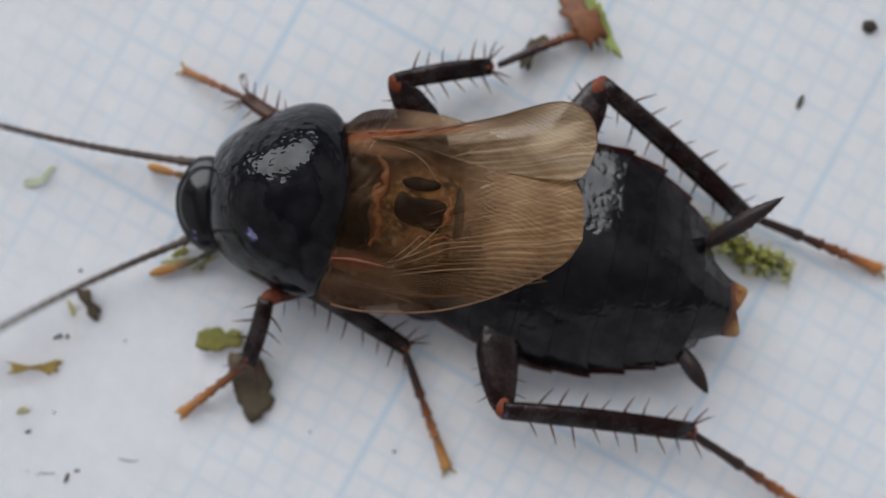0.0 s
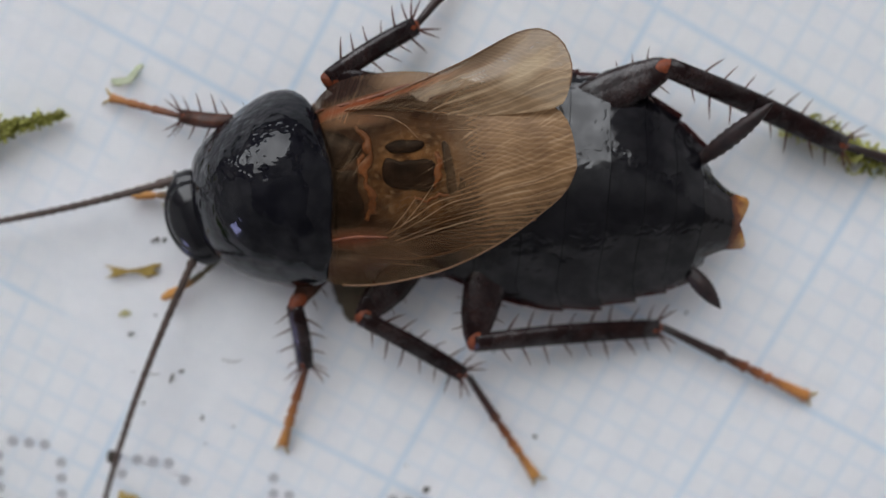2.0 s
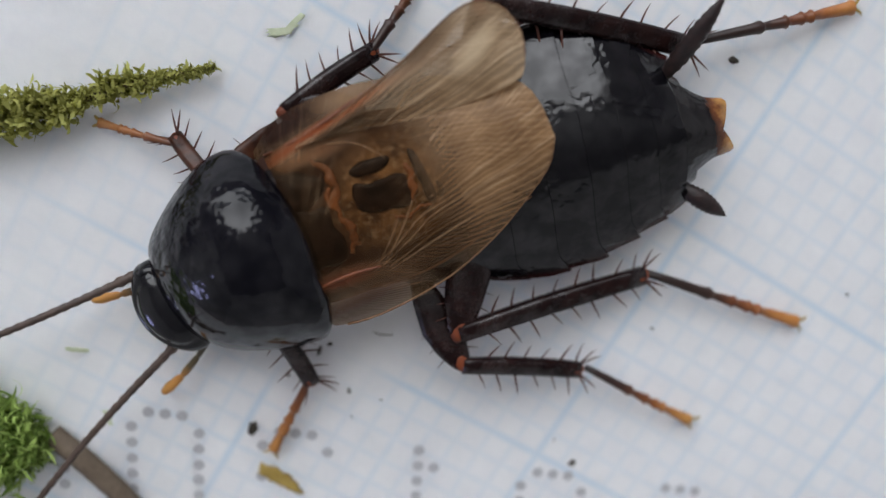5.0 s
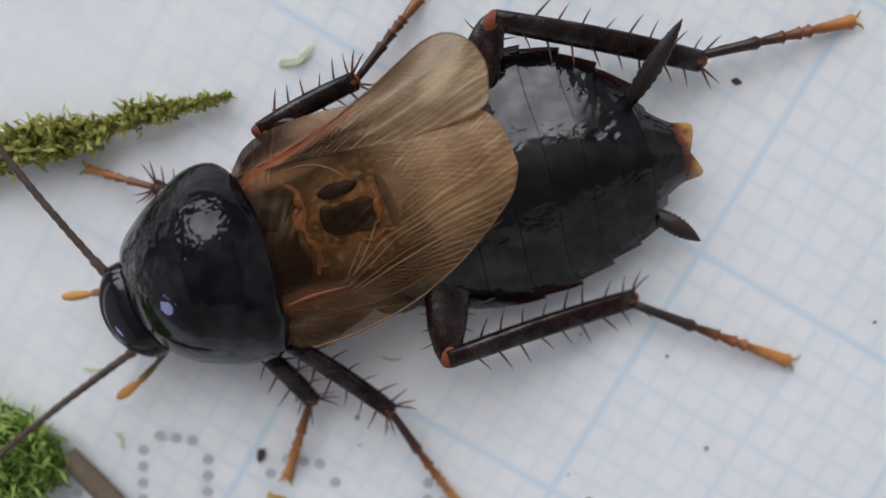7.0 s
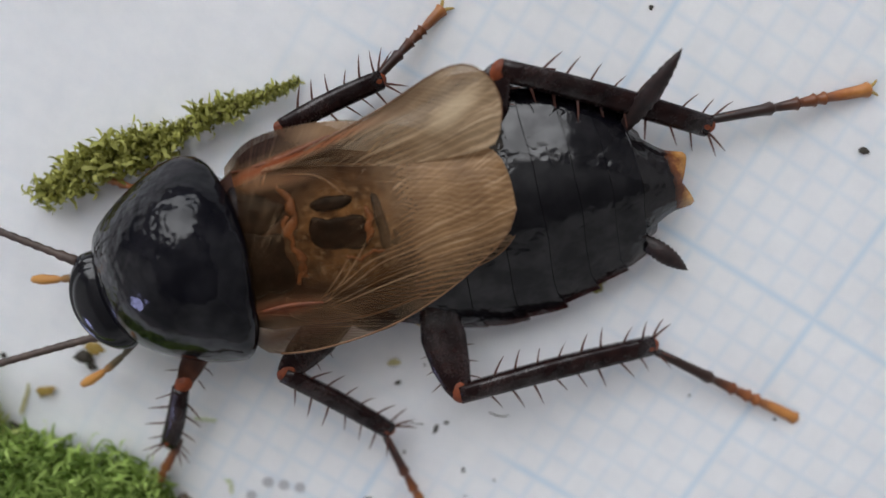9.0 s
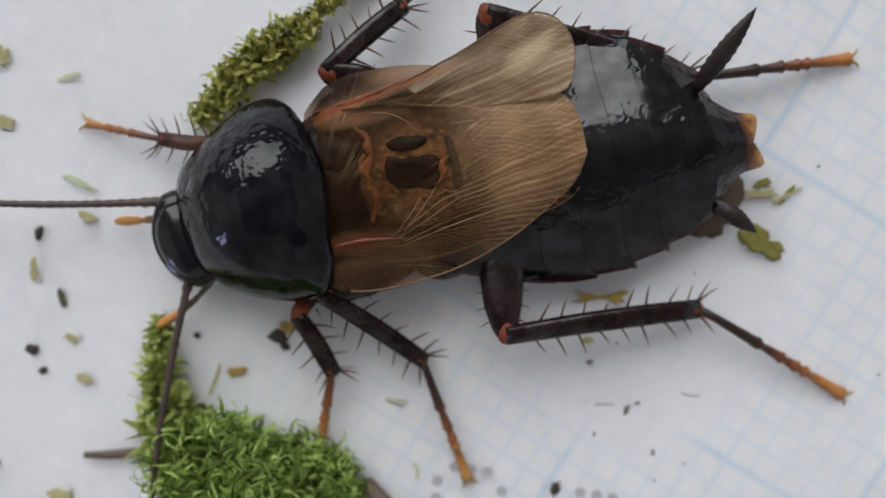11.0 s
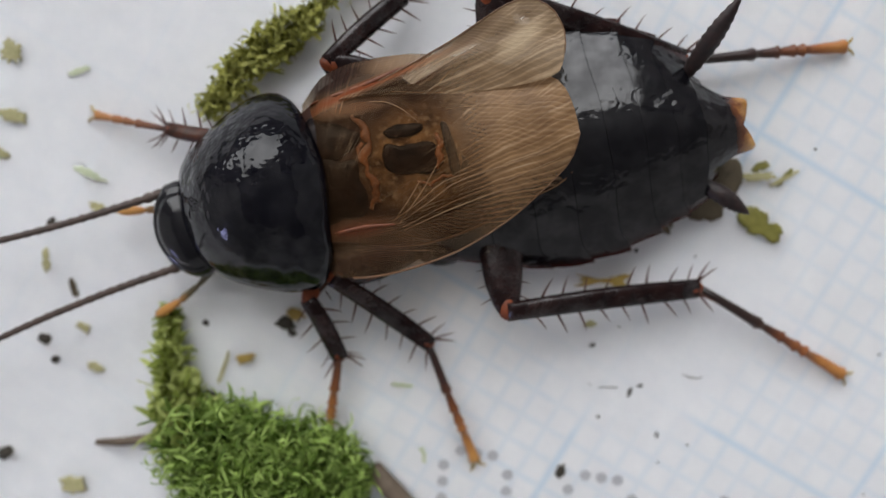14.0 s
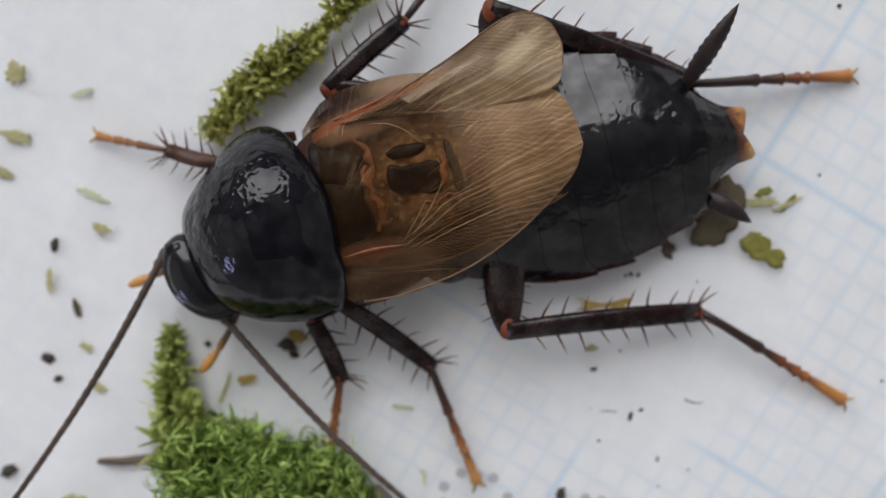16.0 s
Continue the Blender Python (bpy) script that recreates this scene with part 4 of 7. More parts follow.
def leg(code, tib, tar, thick, femur_long, spines):
    # femur: flat and broad, with its origin at the knee
    f = [(-0.16, 0.16), (0.02, 0.3), (0.25, 0.4), (0.3 * femur_long, 0.56), (0.6 * femur_long, 0.66), (femur_long, 0.5), (femur_long * 1.25, 0.3)]
    femur = part("femur", tube([(x, 0.09 * math.sin(x * 1.1), 0.04 * x) for x, _ in f], [r * thick * (0.66 if code[1] == "1" else 1.0) for _, r in f], 18, flat=0.5, ridged=0.15), LEGRED if code[1] == "1" else LEGSKIN, roach, "red-brown slender upper leg" if code[1] == "1" else "dark brown flattened upper leg")
    K["femur " + code] = femur
    ball = bmesh.new()
    bmesh.ops.create_uvsphere(ball, u_segments=16, v_segments=10, radius=0.3 * thick)
    for v in ball.verts:
        v.co = Vector((v.co.x * 1.45 + 0.16, v.co.y * (1.0 + 0.5 * v.co.x), v.co.z * 0.74))
    part("knee", ball, KNEE, femur, "rust red knee")
    for i in range(3):
        for s in (-1, 1):
            spine(femur, 0.5 + 0.5 * i, s * 0.4 * thick, 0.02, 0.45 * thick, s * (118 - 10 * i))
    # tibia: slender, wider towards the foot
    n = 12
    path = [(tib * i / (n - 1), 0.06 * math.sin(math.pi * i / (n - 1)), 0) for i in range(n)]
    tibia = part("tibia", tube(path, [thick * (0.27 + 0.07 * math.sin(math.pi * (0.1 + 0.7 * i / (n - 1)))) for i in range(n)], 15, flat=0.85, ridged=0.13), LEGRED if code == "R1" else LEGSKIN, roach, "red-brown spiny lower leg" if code == "R1" else "dark brown spiny lower leg")
    K["tibia " + code] = tibia
    for i in range(spines):
        x = tib * (0.16 + 0.78 * i / max(spines - 1, 1))
        for s in (-1, 1):
            size = (0.62 + 0.2 * ((i * 7 + (s > 0) * 3) % 4) / 3) * (0.75 + 0.25 * thick)
            spine(tibia, x + 0.12 * s, s * 0.24 * thick, 0.05 - 0.1 * (i % 2), size, s * (58 + 9 * (i % 3)), -8 + 10 * (i % 2))
    end = bmesh.new()
    bmesh.ops.create_uvsphere(end, u_segments=14, v_segments=10, radius=0.25 * thick)
    for v in end.verts:
        v.co = Vector((v.co.x * 1.35 + tib - 0.14, v.co.y * (1.0 + 0.5 * v.co.x), v.co.z))
    part("ankle", end, KNEE, tibia, "rust red lower joint")
    for s, turn in ((-1, -34), (-1, -58), (1, 34), (1, 58)):
        spine(tibia, tib - 0.02, s * 0.16 * thick, 0.05, 0.85 * (0.7 + 0.3 * thick), turn, -10)
    # tarsus: five joints, the first the longest, each a little wider at its end
    path, radii = [], []
    marks = (0.0, 0.42, 0.56, 0.66, 0.72, 1.0)
    for a, b in zip(marks, marks[1:]):
        for t, r in ((0.0, 0.085), (0.3, 0.1), (0.82, 0.12), (0.94, 0.15), (0.99, 0.1)):
            path.append(((a + (b - a) * t) * tar, 0, 0.12 * math.sin(math.pi * (a + (b - a) * t)) ** 2))
            radii.append(r * thick * (1.6 if b == 1.0 and t > 0.2 else 1.4))
    tarsus = part("tarsus", tube(path, radii, 10), TARSUS if tar > 5 else TARSUS_MID if tar > 3.45 else TARSUS_SHORT, roach, "jointed foot, dark brown turning orange")
    K["tarsus " + code] = tarsus
    for s in (-1, 1):
        claw = tube([(tar - 0.05, 0.05 * s, 0), (tar + 0.12, 0.14 * s, 0.03), (tar + 0.26, 0.24 * s, -0.02), (tar + 0.34, 0.33 * s, -0.1)], [0.07, 0.05, 0.035, 0.01], 6)
        part("claw", claw, OCHRE, tarsus)


def coxa(x, y, z):
    """Rounded base joint of a leg that shows beside the wing."""
    bm = bmesh.new()
    bmesh.ops.create_uvsphere(bm, u_segments=20, v_segments=12, radius=1)
    for v in bm.verts:
        v.co = Vector((x + v.co.x * 1.05, y + v.co.y * 0.75, z + v.co.z * 0.5))
    part("coxa", bm, LEGSKIN, roach, "dark brown rounded base of the leg")


coxa(1.0, 2.1, 1.0)
leg("L1", *LEGLEN["L1"], 0.98, 2.2, 4)
leg("R1", *LEGLEN["R1"], 0.78, 2.2, 4)
leg("L2", *LEGLEN["L2"], 0.98, 2.6, 6)
leg("R2", *LEGLEN["R2"], 0.98, 2.6, 6)
leg("L3", *LEGLEN["L3"], 1.1, 3.2, 8)
leg("R3", *LEGLEN["R3"], 1.1, 3.2, 8)

# ---- moss, plant scraps and crumbs on the paper ----


def blade(bm, root, way, length, width, rnd, bend):
    """One small curled moss leaf."""
    d = Vector(way).normalized()
    side = d.cross(Vector((rnd.uniform(-1, 1), rnd.uniform(-1, 1), rnd.uniform(-1, 1))))
    side = side.normalized() if side.length > 1e-3 else Vector((1, 0, 0))
    curl = rnd.choice((-1, 1)) * rnd.uniform(*bend)
    prev = None
    p = Vector(root)
    steps = (0.45, 0.8, 1.0, 1.0, 0.9, 0.75, 0.5, 0.1)
    for w in steps:
        a, b = bm.verts.new(p - side * width * w / 2), bm.verts.new(p + side * width * w / 2)
        if prev:
            bm.faces.new((prev[0], prev[1], b, a))
        prev = (a, b)
        d = (d + d.cross(side) * curl + Vector((rnd.gauss(0, 0.16), rnd.gauss(0, 0.16), rnd.gauss(0, 0.16)))).normalized()
        side = (side - d * side.dot(d) + d.cross(side) * rnd.gauss(0, 0.25)).normalized()
        p = p + d * length / (len(steps) - 2)
        p.z = max(p.z, 0.02)


def moss(name, spine_line, radius, count, material, label, seed, size=0.55, lie=0.5, broad=0.2, bend=(0.2, 0.7), lumps=0.0):
    """A tuft: branching stems along a line, thick with small leaves."""
    rnd = random.Random(seed)
    tuft = tagged(new(name), label, "moss")
    line = [Vector(p) for p in spine_line]
    part("stem", tube(line, [0.16] * (len(line) - 1) + [0.05], 7), STEM, tuft)
    bm = bmesh.new()
    for _ in range(count):
        f = rnd.random() * (len(line) - 1)
        i = min(int(f), len(line) - 2)
        t = f - i
        c = line[i].lerp(line[i + 1], t)
        r = radius[i] + (radius[i + 1] - radius[i]) * t
        r *= 1 + lumps * 2 * noise.noise(c * 1.4)
        a, u = rnd.random() * 6.283, rnd.random() ** 0.6 * (1.25 if rnd.random() < 0.12 else 1.0)
        ax = (line[i + 1] - line[i]).normalized()
        root = c + Vector((math.cos(a) * r * u, math.sin(a) * r * u, abs(rnd.gauss(0, 0.3)) * r))
        way = Vector((math.cos(a) * 0.7, math.sin(a) * 0.7, rnd.uniform(-0.3, 0.6))) * (1 - lie) + ax * lie + Vector((rnd.gauss(0, 0.6), rnd.gauss(0, 0.6), rnd.gauss(0, 0.3)))
        size_here = size * (0.5 + 0.5 * min(r / radius[0], 1.0))
        blade(bm, root, way, size_here * rnd.uniform(0.6, 1.3), size_here * broad * rnd.uniform(0.7, 1.3), rnd, bend)
    part("leaves", bm, material, tuft)
    return tuft


moss("moss_clump", [(-21.6, -19.6, 0.3), (-20.2, -19.6, 0.6), (-18.6, -19.0, 0.6), (-17.2, -18.3, 0.5), (-16.1, -18.3, 0.25)], (1.4, 1.6, 1.5, 1.2, 0.5), 7200, MOSS, "bright green moss tuft with fine curled leaves on the paper", 3, 0.95, 0.05, 0.115, (0.2, 1.1), 0.35)
moss("moss_sprig", [(-21.6, -19.8, 0.2), (-22.6, -19.2, 0.4), (-23.8, -17.9, 0.5), (-24.9, -16.2, 0.3)], (0.85, 0.75, 0.5, 0.03), 820, MOSS_MID, "olive green moss sprig with broad leaves beside the moss tuft", 5, 0.85, 0.8, 0.36, (0.02, 0.3), 0.3)
K["twig"] = moss("moss_twig", [(-4.9, -0.2, 0.45), (-2.6, 0.15, 0.5), (-0.4, -0.1, 0.5), (1.8, 0.1, 0.45), (4.6, 0.0, 0.35)], (0.52, 0.56, 0.44, 0.3, 0.02), 2000, MOSS_OLD, "olive green leafy moss twig lying on the paper", 8, 0.46, 0.72, 0.34, (0.05, 0.6), 0.5)
moss("moss_scrap", [(6.1, 8.7, 0.15), (7.5, 8.9, 0.25), (9.0, 9.0, 0.25), (10.4, 9.2, 0.15)], (0.3, 0.42, 0.42, 0.3), 240, MOSS_OLD, "small olive moss scrap on the squared paper", 11, 0.5, 0.4, 0.3)


def lying(name, bm, material, x, y, turn, label, category, group=""):
    ob = part(name, bm, material, None, label)
    ob.matrix_basis = pose(x * MM, y * MM, 0, 0, 0, turn)
    return tagged(ob, "", category, group)


K["flake"] = lying("leaf_flake", scrap([(-1.14, 0.56), (-0.8, 0.95), (-0.27, 1.13), (0.58, 0.63), (0.76, 0.16), (1.14, -0.03), (1.1, -0.54), (0.58, -1.12), (-0.08, -0.63), (-0.85, 0.16)], 0.07, 2, 0.02, 0.2, 44, 0.35), BARK, -4.85, -4.1, 0, "dark olive brown dry leaf flake under the legs", "leaf flake")
K["green bit"] = lying("plant_scrap", scrap([(-0.71, -0.72), (-0.23, -0.72), (0.12, -0.56), (0.41, -0.2), (0.75, -0.07), (0.75, 0.2), (0.48, 0.47), (0.21, 0.43), (0.07, 0.1), (-0.19, 0.24), (-0.53, 0.03), (-0.72, -0.28)], 0.16, 5, 0.02, 0.1, 44, 0.4), OLIVE_DEEP, -6.6, -3.0, 0, "yellowish olive two-lobed plant scrap on the paper", "plant scrap")
K["leaf"] = lying("leaf_scrap", scrap([(-0.9, 0.6), (-0.3, 0.85), (0.5, 0.5), (1.0, -0.2), (0.8, -0.75), (0.2, -0.6), (-0.5, -0.35), (-0.95, 0.0)], 0.12, 7, 0.02, 0.5), RUST, -0.6, 13.6, 0, "rust brown curled leaf scrap with a green blade", "leaf scrap")
part("green_blade", scrap([(-0.5, 0.7), (0.3, 0.75), (1.2, 0.3), (1.9, -0.1), (2.0, -0.3), (1.4, -0.2), (0.7, 0.15), (-0.2, 0.4)], 0.1, 9, 0.3, 0.3), GREENLEAF, K["leaf"], "bright green leaf blade")
lying("leaf_scrap", scrap([(-0.6, -0.4), (-0.3, 0.3), (0.3, 0.5), (0.5, 0.1), (0.0, -0.1), (-0.3, -0.5)], 0.06, 13, 0.02, 0.3), BARK, -1.6, 11.7, 40, "thin grey curled leaf scrap", "leaf scrap")
lying("plant_scrap", scrap([(-0.9, 0.25), (-0.75, -0.15), (-0.2, -0.05), (0.2, -0.1), (0.55, -0.25), (0.9, 0.25), (0.4, 0.12), (-0.2, 0.08), (-0.55, 0.1)], 0.08, 15), OCHRE, -12.0, -7.3, 32, "ochre bow-shaped plant scrap", "plant scrap")
lying("plant_scrap", scrap([(-0.75, 0.3), (-0.6, -0.1), (0.3, -0.35), (0.8, -0.45), (0.7, -0.1), (0.0, 0.2)], 0.1, 17), OCHRE, -7.95, -15.35, 12, "yellow ochre plant scrap beside the printed dots", "plant scrap")
lying("plant_scrap", scrap([(-0.55, -0.2), (0.1, -0.15), (0.55, 0.3), (0.6, 0.1), (0.2, -0.35), (-0.4, -0.4)], 0.03, 19), LEAFGREEN, -15.4, -1.1, 30, "pale green thin plant scrap", "plant scrap")
lying("plant_scrap", scrap([(-0.4, -0.08), (0.4, 0.1), (0.45, 0.0), (-0.35, -0.2)], 0.05, 21), OLIVE, -8.5, -0.95, 45, "small green plant scrap on paper", "plant scrap")
lying("plant_scrap", scrap([(x * 0.75, y * 0.75) for x, y in [(-0.1, 0.6), (0.05, 0.55), (0.05, -0.5), (-0.1, -0.6)]], 0.08, 23), OLIVE, -22.2, -17.1, 10, "olive plant fibre by the moss", "plant scrap")
lying("plant_scrap", scrap([(x * 0.75, y * 0.75) for x, y in [(-0.4, 0.15), (0.4, 0.25), (0.3, -0.1), (-0.3, -0.2)]], 0.1, 25), OCHRE, -21.7, -16.4, 30, "ochre plant scrap by the moss", "plant scrap")
lying("plant_scrap", scrap([(x * 0.75, y * 0.75) for x, y in [(-0.4, 0.1), (0.4, 0.1), (0.4, -0.05), (-0.4, -0.05)]], 0.04, 27), LEAFGREEN, -16.3, -14.3, 25, "thin pale green plant scrap", "plant scrap")
lying("plant_scrap", scrap([(x * 0.75, y * 0.75) for x, y in [(-0.4, 0.2), (0.0, 0.3), (0.35, 0.0), (0.45, -0.25), (0.25, -0.2), (0.0, 0.12)]], 0.05, 29), LEAFGREEN, -14.4, -16.2, -10, "pale green curled plant scrap", "plant scrap")
lying("plant_scrap", scrap([(x * 0.75, y * 0.75) for x, y in [(-0.5, 0.1), (0.4, 0.2), (0.5, 0.0), (-0.4, -0.15)]], 0.04, 31), LEAFGREEN, -31.9, -10.4, 40, "pale straw-coloured plant scrap", "plant scrap")
lying("plant_scrap", scrap([(x * 0.75, y * 0.75) for x, y in [(-0.7, 0.1), (0.0, 0.2), (0.8, 0.0), (0.5, -0.2), (-0.6, -0.1)]], 0.03, 33), LEAFGREEN, -29.9, -13.4, 10, "faint pale plant scrap on paper", "plant scrap")
lying("plant_scrap", scrap([(x * 0.75, y * 0.75) for x, y in [(-0.35, 0.15), (0.3, 0.2), (0.4, -0.1), (-0.3, -0.2)]], 0.08, 35), OLIVE, -33.0, -14.4, 0, "small olive plant crumb on paper", "plant scrap")
lying("plant_scrap", scrap([(x * 0.75, y * 0.75) for x, y in [(-0.3, 0.15), (0.3, 0.2), (0.3, -0.1), (-0.3, -0.2)]], 0.08, 37), OLIVE, -26.3, -19.5, 0, "small olive plant crumb on paper", "plant scrap")
lying("plant_scrap", scrap([(x * 0.75, y * 0.75) for x, y in [(-0.15, 0.5), (0.1, 0.45), (0.15, -0.5), (-0.1, -0.5)]], 0.05, 39), OLIVE, -29.7, -16.9, 30, "thin olive plant fibre on paper", "plant scrap")
lying("plant_scrap", scrap([(x * 0.75, y * 0.75) for x, y in [(-0.12, 0.35), (0.1, 0.3), (0.15, -0.35), (-0.1, -0.4)]], 0.06, 41), BARK, -28.4, -17.3, 45, "thin grey brown plant fibre", "plant scrap")
lying("plant_scrap", scrap([(-0.4, 0.2), (0.3, 0.25), (0.5, -0.1), (-0.2, -0.3)], 0.12, 43), OLIVE, -24.9, -23.8, 20, "small olive plant scrap on paper", "plant scrap")
lying("plant_scrap", scrap([(-0.5, 0.1), (0.5, 0.15), (0.45, -0.1), (-0.45, -0.12)], 0.08, 45), OLIVE, -9.3, -1.4, 30, "olive plant scrap by the head", "plant scrap")
lying("stalk", tube([(0, 0, 0.4), (1.2, -0.5, 0.4), (2.6, -1.15, 0.4), (4.4, -2.1, 0.4)], [0.36, 0.38, 0.38, 0.36], 12), STRAW, -15.7, -17.45, 6, "grey brown cut stalk on the paper", "stalk")
lying("stalk", tube([(0, 0, 0.14), (0.8, 0.5, 0.18), (1.8, 1.3, 0.2), (3.0, 2.2, 0.2)], [0.1, 0.16, 0.17, 0.16], 9), STRAW, -24.9, -21.9, 0, "thin curved brown stalk under the moss", "stalk")

lying("plant_scrap", scrap([(-0.3, 0.05), (0.3, 0.09), (0.32, -0.03), (-0.28, -0.09)], 0.06, 63), OLIVE_DEEP, -8.45, -0.96, 75, "thin olive plant fibre on paper", "plant scrap")
lying("plant_scrap", scrap([(-0.32, -0.1), (-0.1, 0.14), (0.25, 0.16), (0.3, -0.05), (0.0, -0.12)], 0.08, 65), OLIVE_DEEP, -9.4, -1.05, 40, "small olive plant scrap beside the leaf flake", "plant scrap")
# grains: x, y in mm, radius, stretch, turn
GRAINS = ((-9.7, -14.1, 0.2, 1.9, 100), (1.37, -9.64, 0.14, 1.4, 60), (-2.07, 5.53, 0.17, 1.3, 20), (0.99, -3.68, 0.07, 1.2, 0), (-2.07, -4.53, 0.06, 1.1, 0),
          (7.9, 14.9, 0.12, 3.2, 100), (8.8, 18.6, 0.3, 1.3, 0), (-21.1, -14.5, 0.3, 1.5, 20), (-20.7, -14.7, 0.2, 1.2, 0))
GRAINS += ((-28.4, -19.5, 0.26, 1.2, 0), (-27.7, -20.0, 0.18, 1.2, 60), (-30.2, -15.7, 0.2, 1.9, 110), (-27.6, -24.0, 0.3, 1.4, 60), (-22.1, -18.2, 0.2, 1.5, 0), (-23.6, -16.0, 0.14, 1.2, 0))
GRAINS += ((-9.05, -10.3, 0.1, 2.4, 100), (-8.85, -9.9, 0.08, 1.8, 40), (-11.8, -5.9, 0.09, 1.4, 0), (-11.1, -9.5, 0.09, 1.8, 50))
GRAINS += ((-10.6, 5.7, 0.11, 1.0, 0), (4.0, -5.85, 0.09, 1.3, 0), (0.26, -9.18, 0.05, 1.0, 0), (6.6, 1.0, 0.07, 1.1, 0), (-6.8, -12.0, 0.05, 1.0, 0), (-6.2, -10.9, 0.05, 1.0, 0), (-8.0, 0.5, 0.06, 1.1, 0), (-7.4, -11.1, 0.06, 1.2, 0))
GRAINS += ((-12.31, -3.42, 0.09, 1.2, 0), (-11.92, -6.02, 0.08, 1.3, 30), (-11.56, -5.78, 0.09, 1.2, 80), (-10.63, -8.44, 0.05, 1.2, 0), (-7.36, -11.19, 0.06, 1.6, 20), (-9.63, -4.89, 0.05, 1.0, 0), (-9.56, -11.67, 0.07, 1.3, 0), (-10.44, -10.79, 0.04, 1.0, 0))
for i, (x, y, r, st, turn) in enumerate(GRAINS):
    lying("soil_grain", crumb(r * 0.74, i + 1, st), SOIL, x, y, turn, "tiny dark soil grain on the paper" if r < 0.15 else "small dark soil crumb on the paper", "crumb", "dark crumbs scattered on the paper")
lying("fibre", tube([(-0.35, 0.08, 0.03), (-0.1, -0.03, 0.03), (0.15, -0.06, 0.03), (0.35, 0.0, 0.03)], [0.016, 0.02, 0.02, 0.014], 6), SOIL, -7.4, -8.65, 30, "fine dark fibre on the paper", "fibre")

lying("fibre", tube([(-0.32, -0.04, 0.03), (-0.1, 0.03, 0.03), (0.12, 0.02, 0.03), (0.34, 0.05, 0.03)], [0.014, 0.018, 0.018, 0.02], 6), SOIL, -9.82, -10.57, 25, "fine dark fibre on the paper", "fibre")
lying("plant_scrap", scrap([(-0.55, 0.3), (-0.25, 0.42), (0.05, 0.12), (0.45, 0.1), (0.62, -0.2), (0.3, -0.38), (0.0, -0.12), (-0.45, 0.0)], 0.12, 47, 0.02, 0.1), BARK, -11.45, -4.3, -8, "grey brown two-lobed plant scrap", "plant scrap")
lying("plant_scrap", scrap([(-0.16, 0.3), (0.05, 0.1), (0.16, -0.25), (0.0, -0.3), (-0.1, 0.0)], 0.06, 49), OLIVE, -11.95, -4.75, 30, "tiny olive plant scrap beside a brown one", "plant scrap")
lying("plant_scrap", scrap([(-0.22, -0.1), (0.0, 0.12), (0.25, 0.02), (0.1, -0.1)], 0.06, 51), OLIVE, -11.64, -8.88, 30, "tiny olive plant scrap on paper", "plant scrap")
lying("plant_scrap", scrap([(-0.5, 0.1), (0.0, 0.25), (0.5, 0.1), (0.3, -0.2), (-0.4, -0.12)], 0.06, 53), OLIVE, -33.2, -13.0, 20, "olive plant scrap on paper", "plant scrap")

lying("plant_scrap", scrap([(-0.3, 0.1), (0.0, 0.22), (0.35, 0.05), (0.1, -0.2), (-0.25, -0.1)], 0.1, 55), OCHRE, -20.95, -14.05, 20, "ochre plant scrap beside a dark crumb", "plant scrap")
lying("plant_scrap", scrap([(-0.4, 0.1), (0.1, 0.2), (0.4, 0.0), (0.0, -0.15)], 0.05, 57), OLIVE, -29.0, -14.33, 15, "small pale olive plant scrap on paper", "plant scrap")
lying("plant_scrap", scrap([(-0.3, 0.3), (0.2, 0.3), (0.3, -0.2), (-0.2, -0.3)], 0.06, 59), OLIVE, -34.3, -11.03, 0, "olive plant crumb on paper", "plant scrap")
lying("plant_scrap", scrap([(-0.2, 0.1), (0.2, 0.12), (0.2, -0.1), (-0.2, -0.1)], 0.06, 61), OLIVE, -27.4, -18.43, 0, "tiny olive plant crumb on paper", "plant scrap")


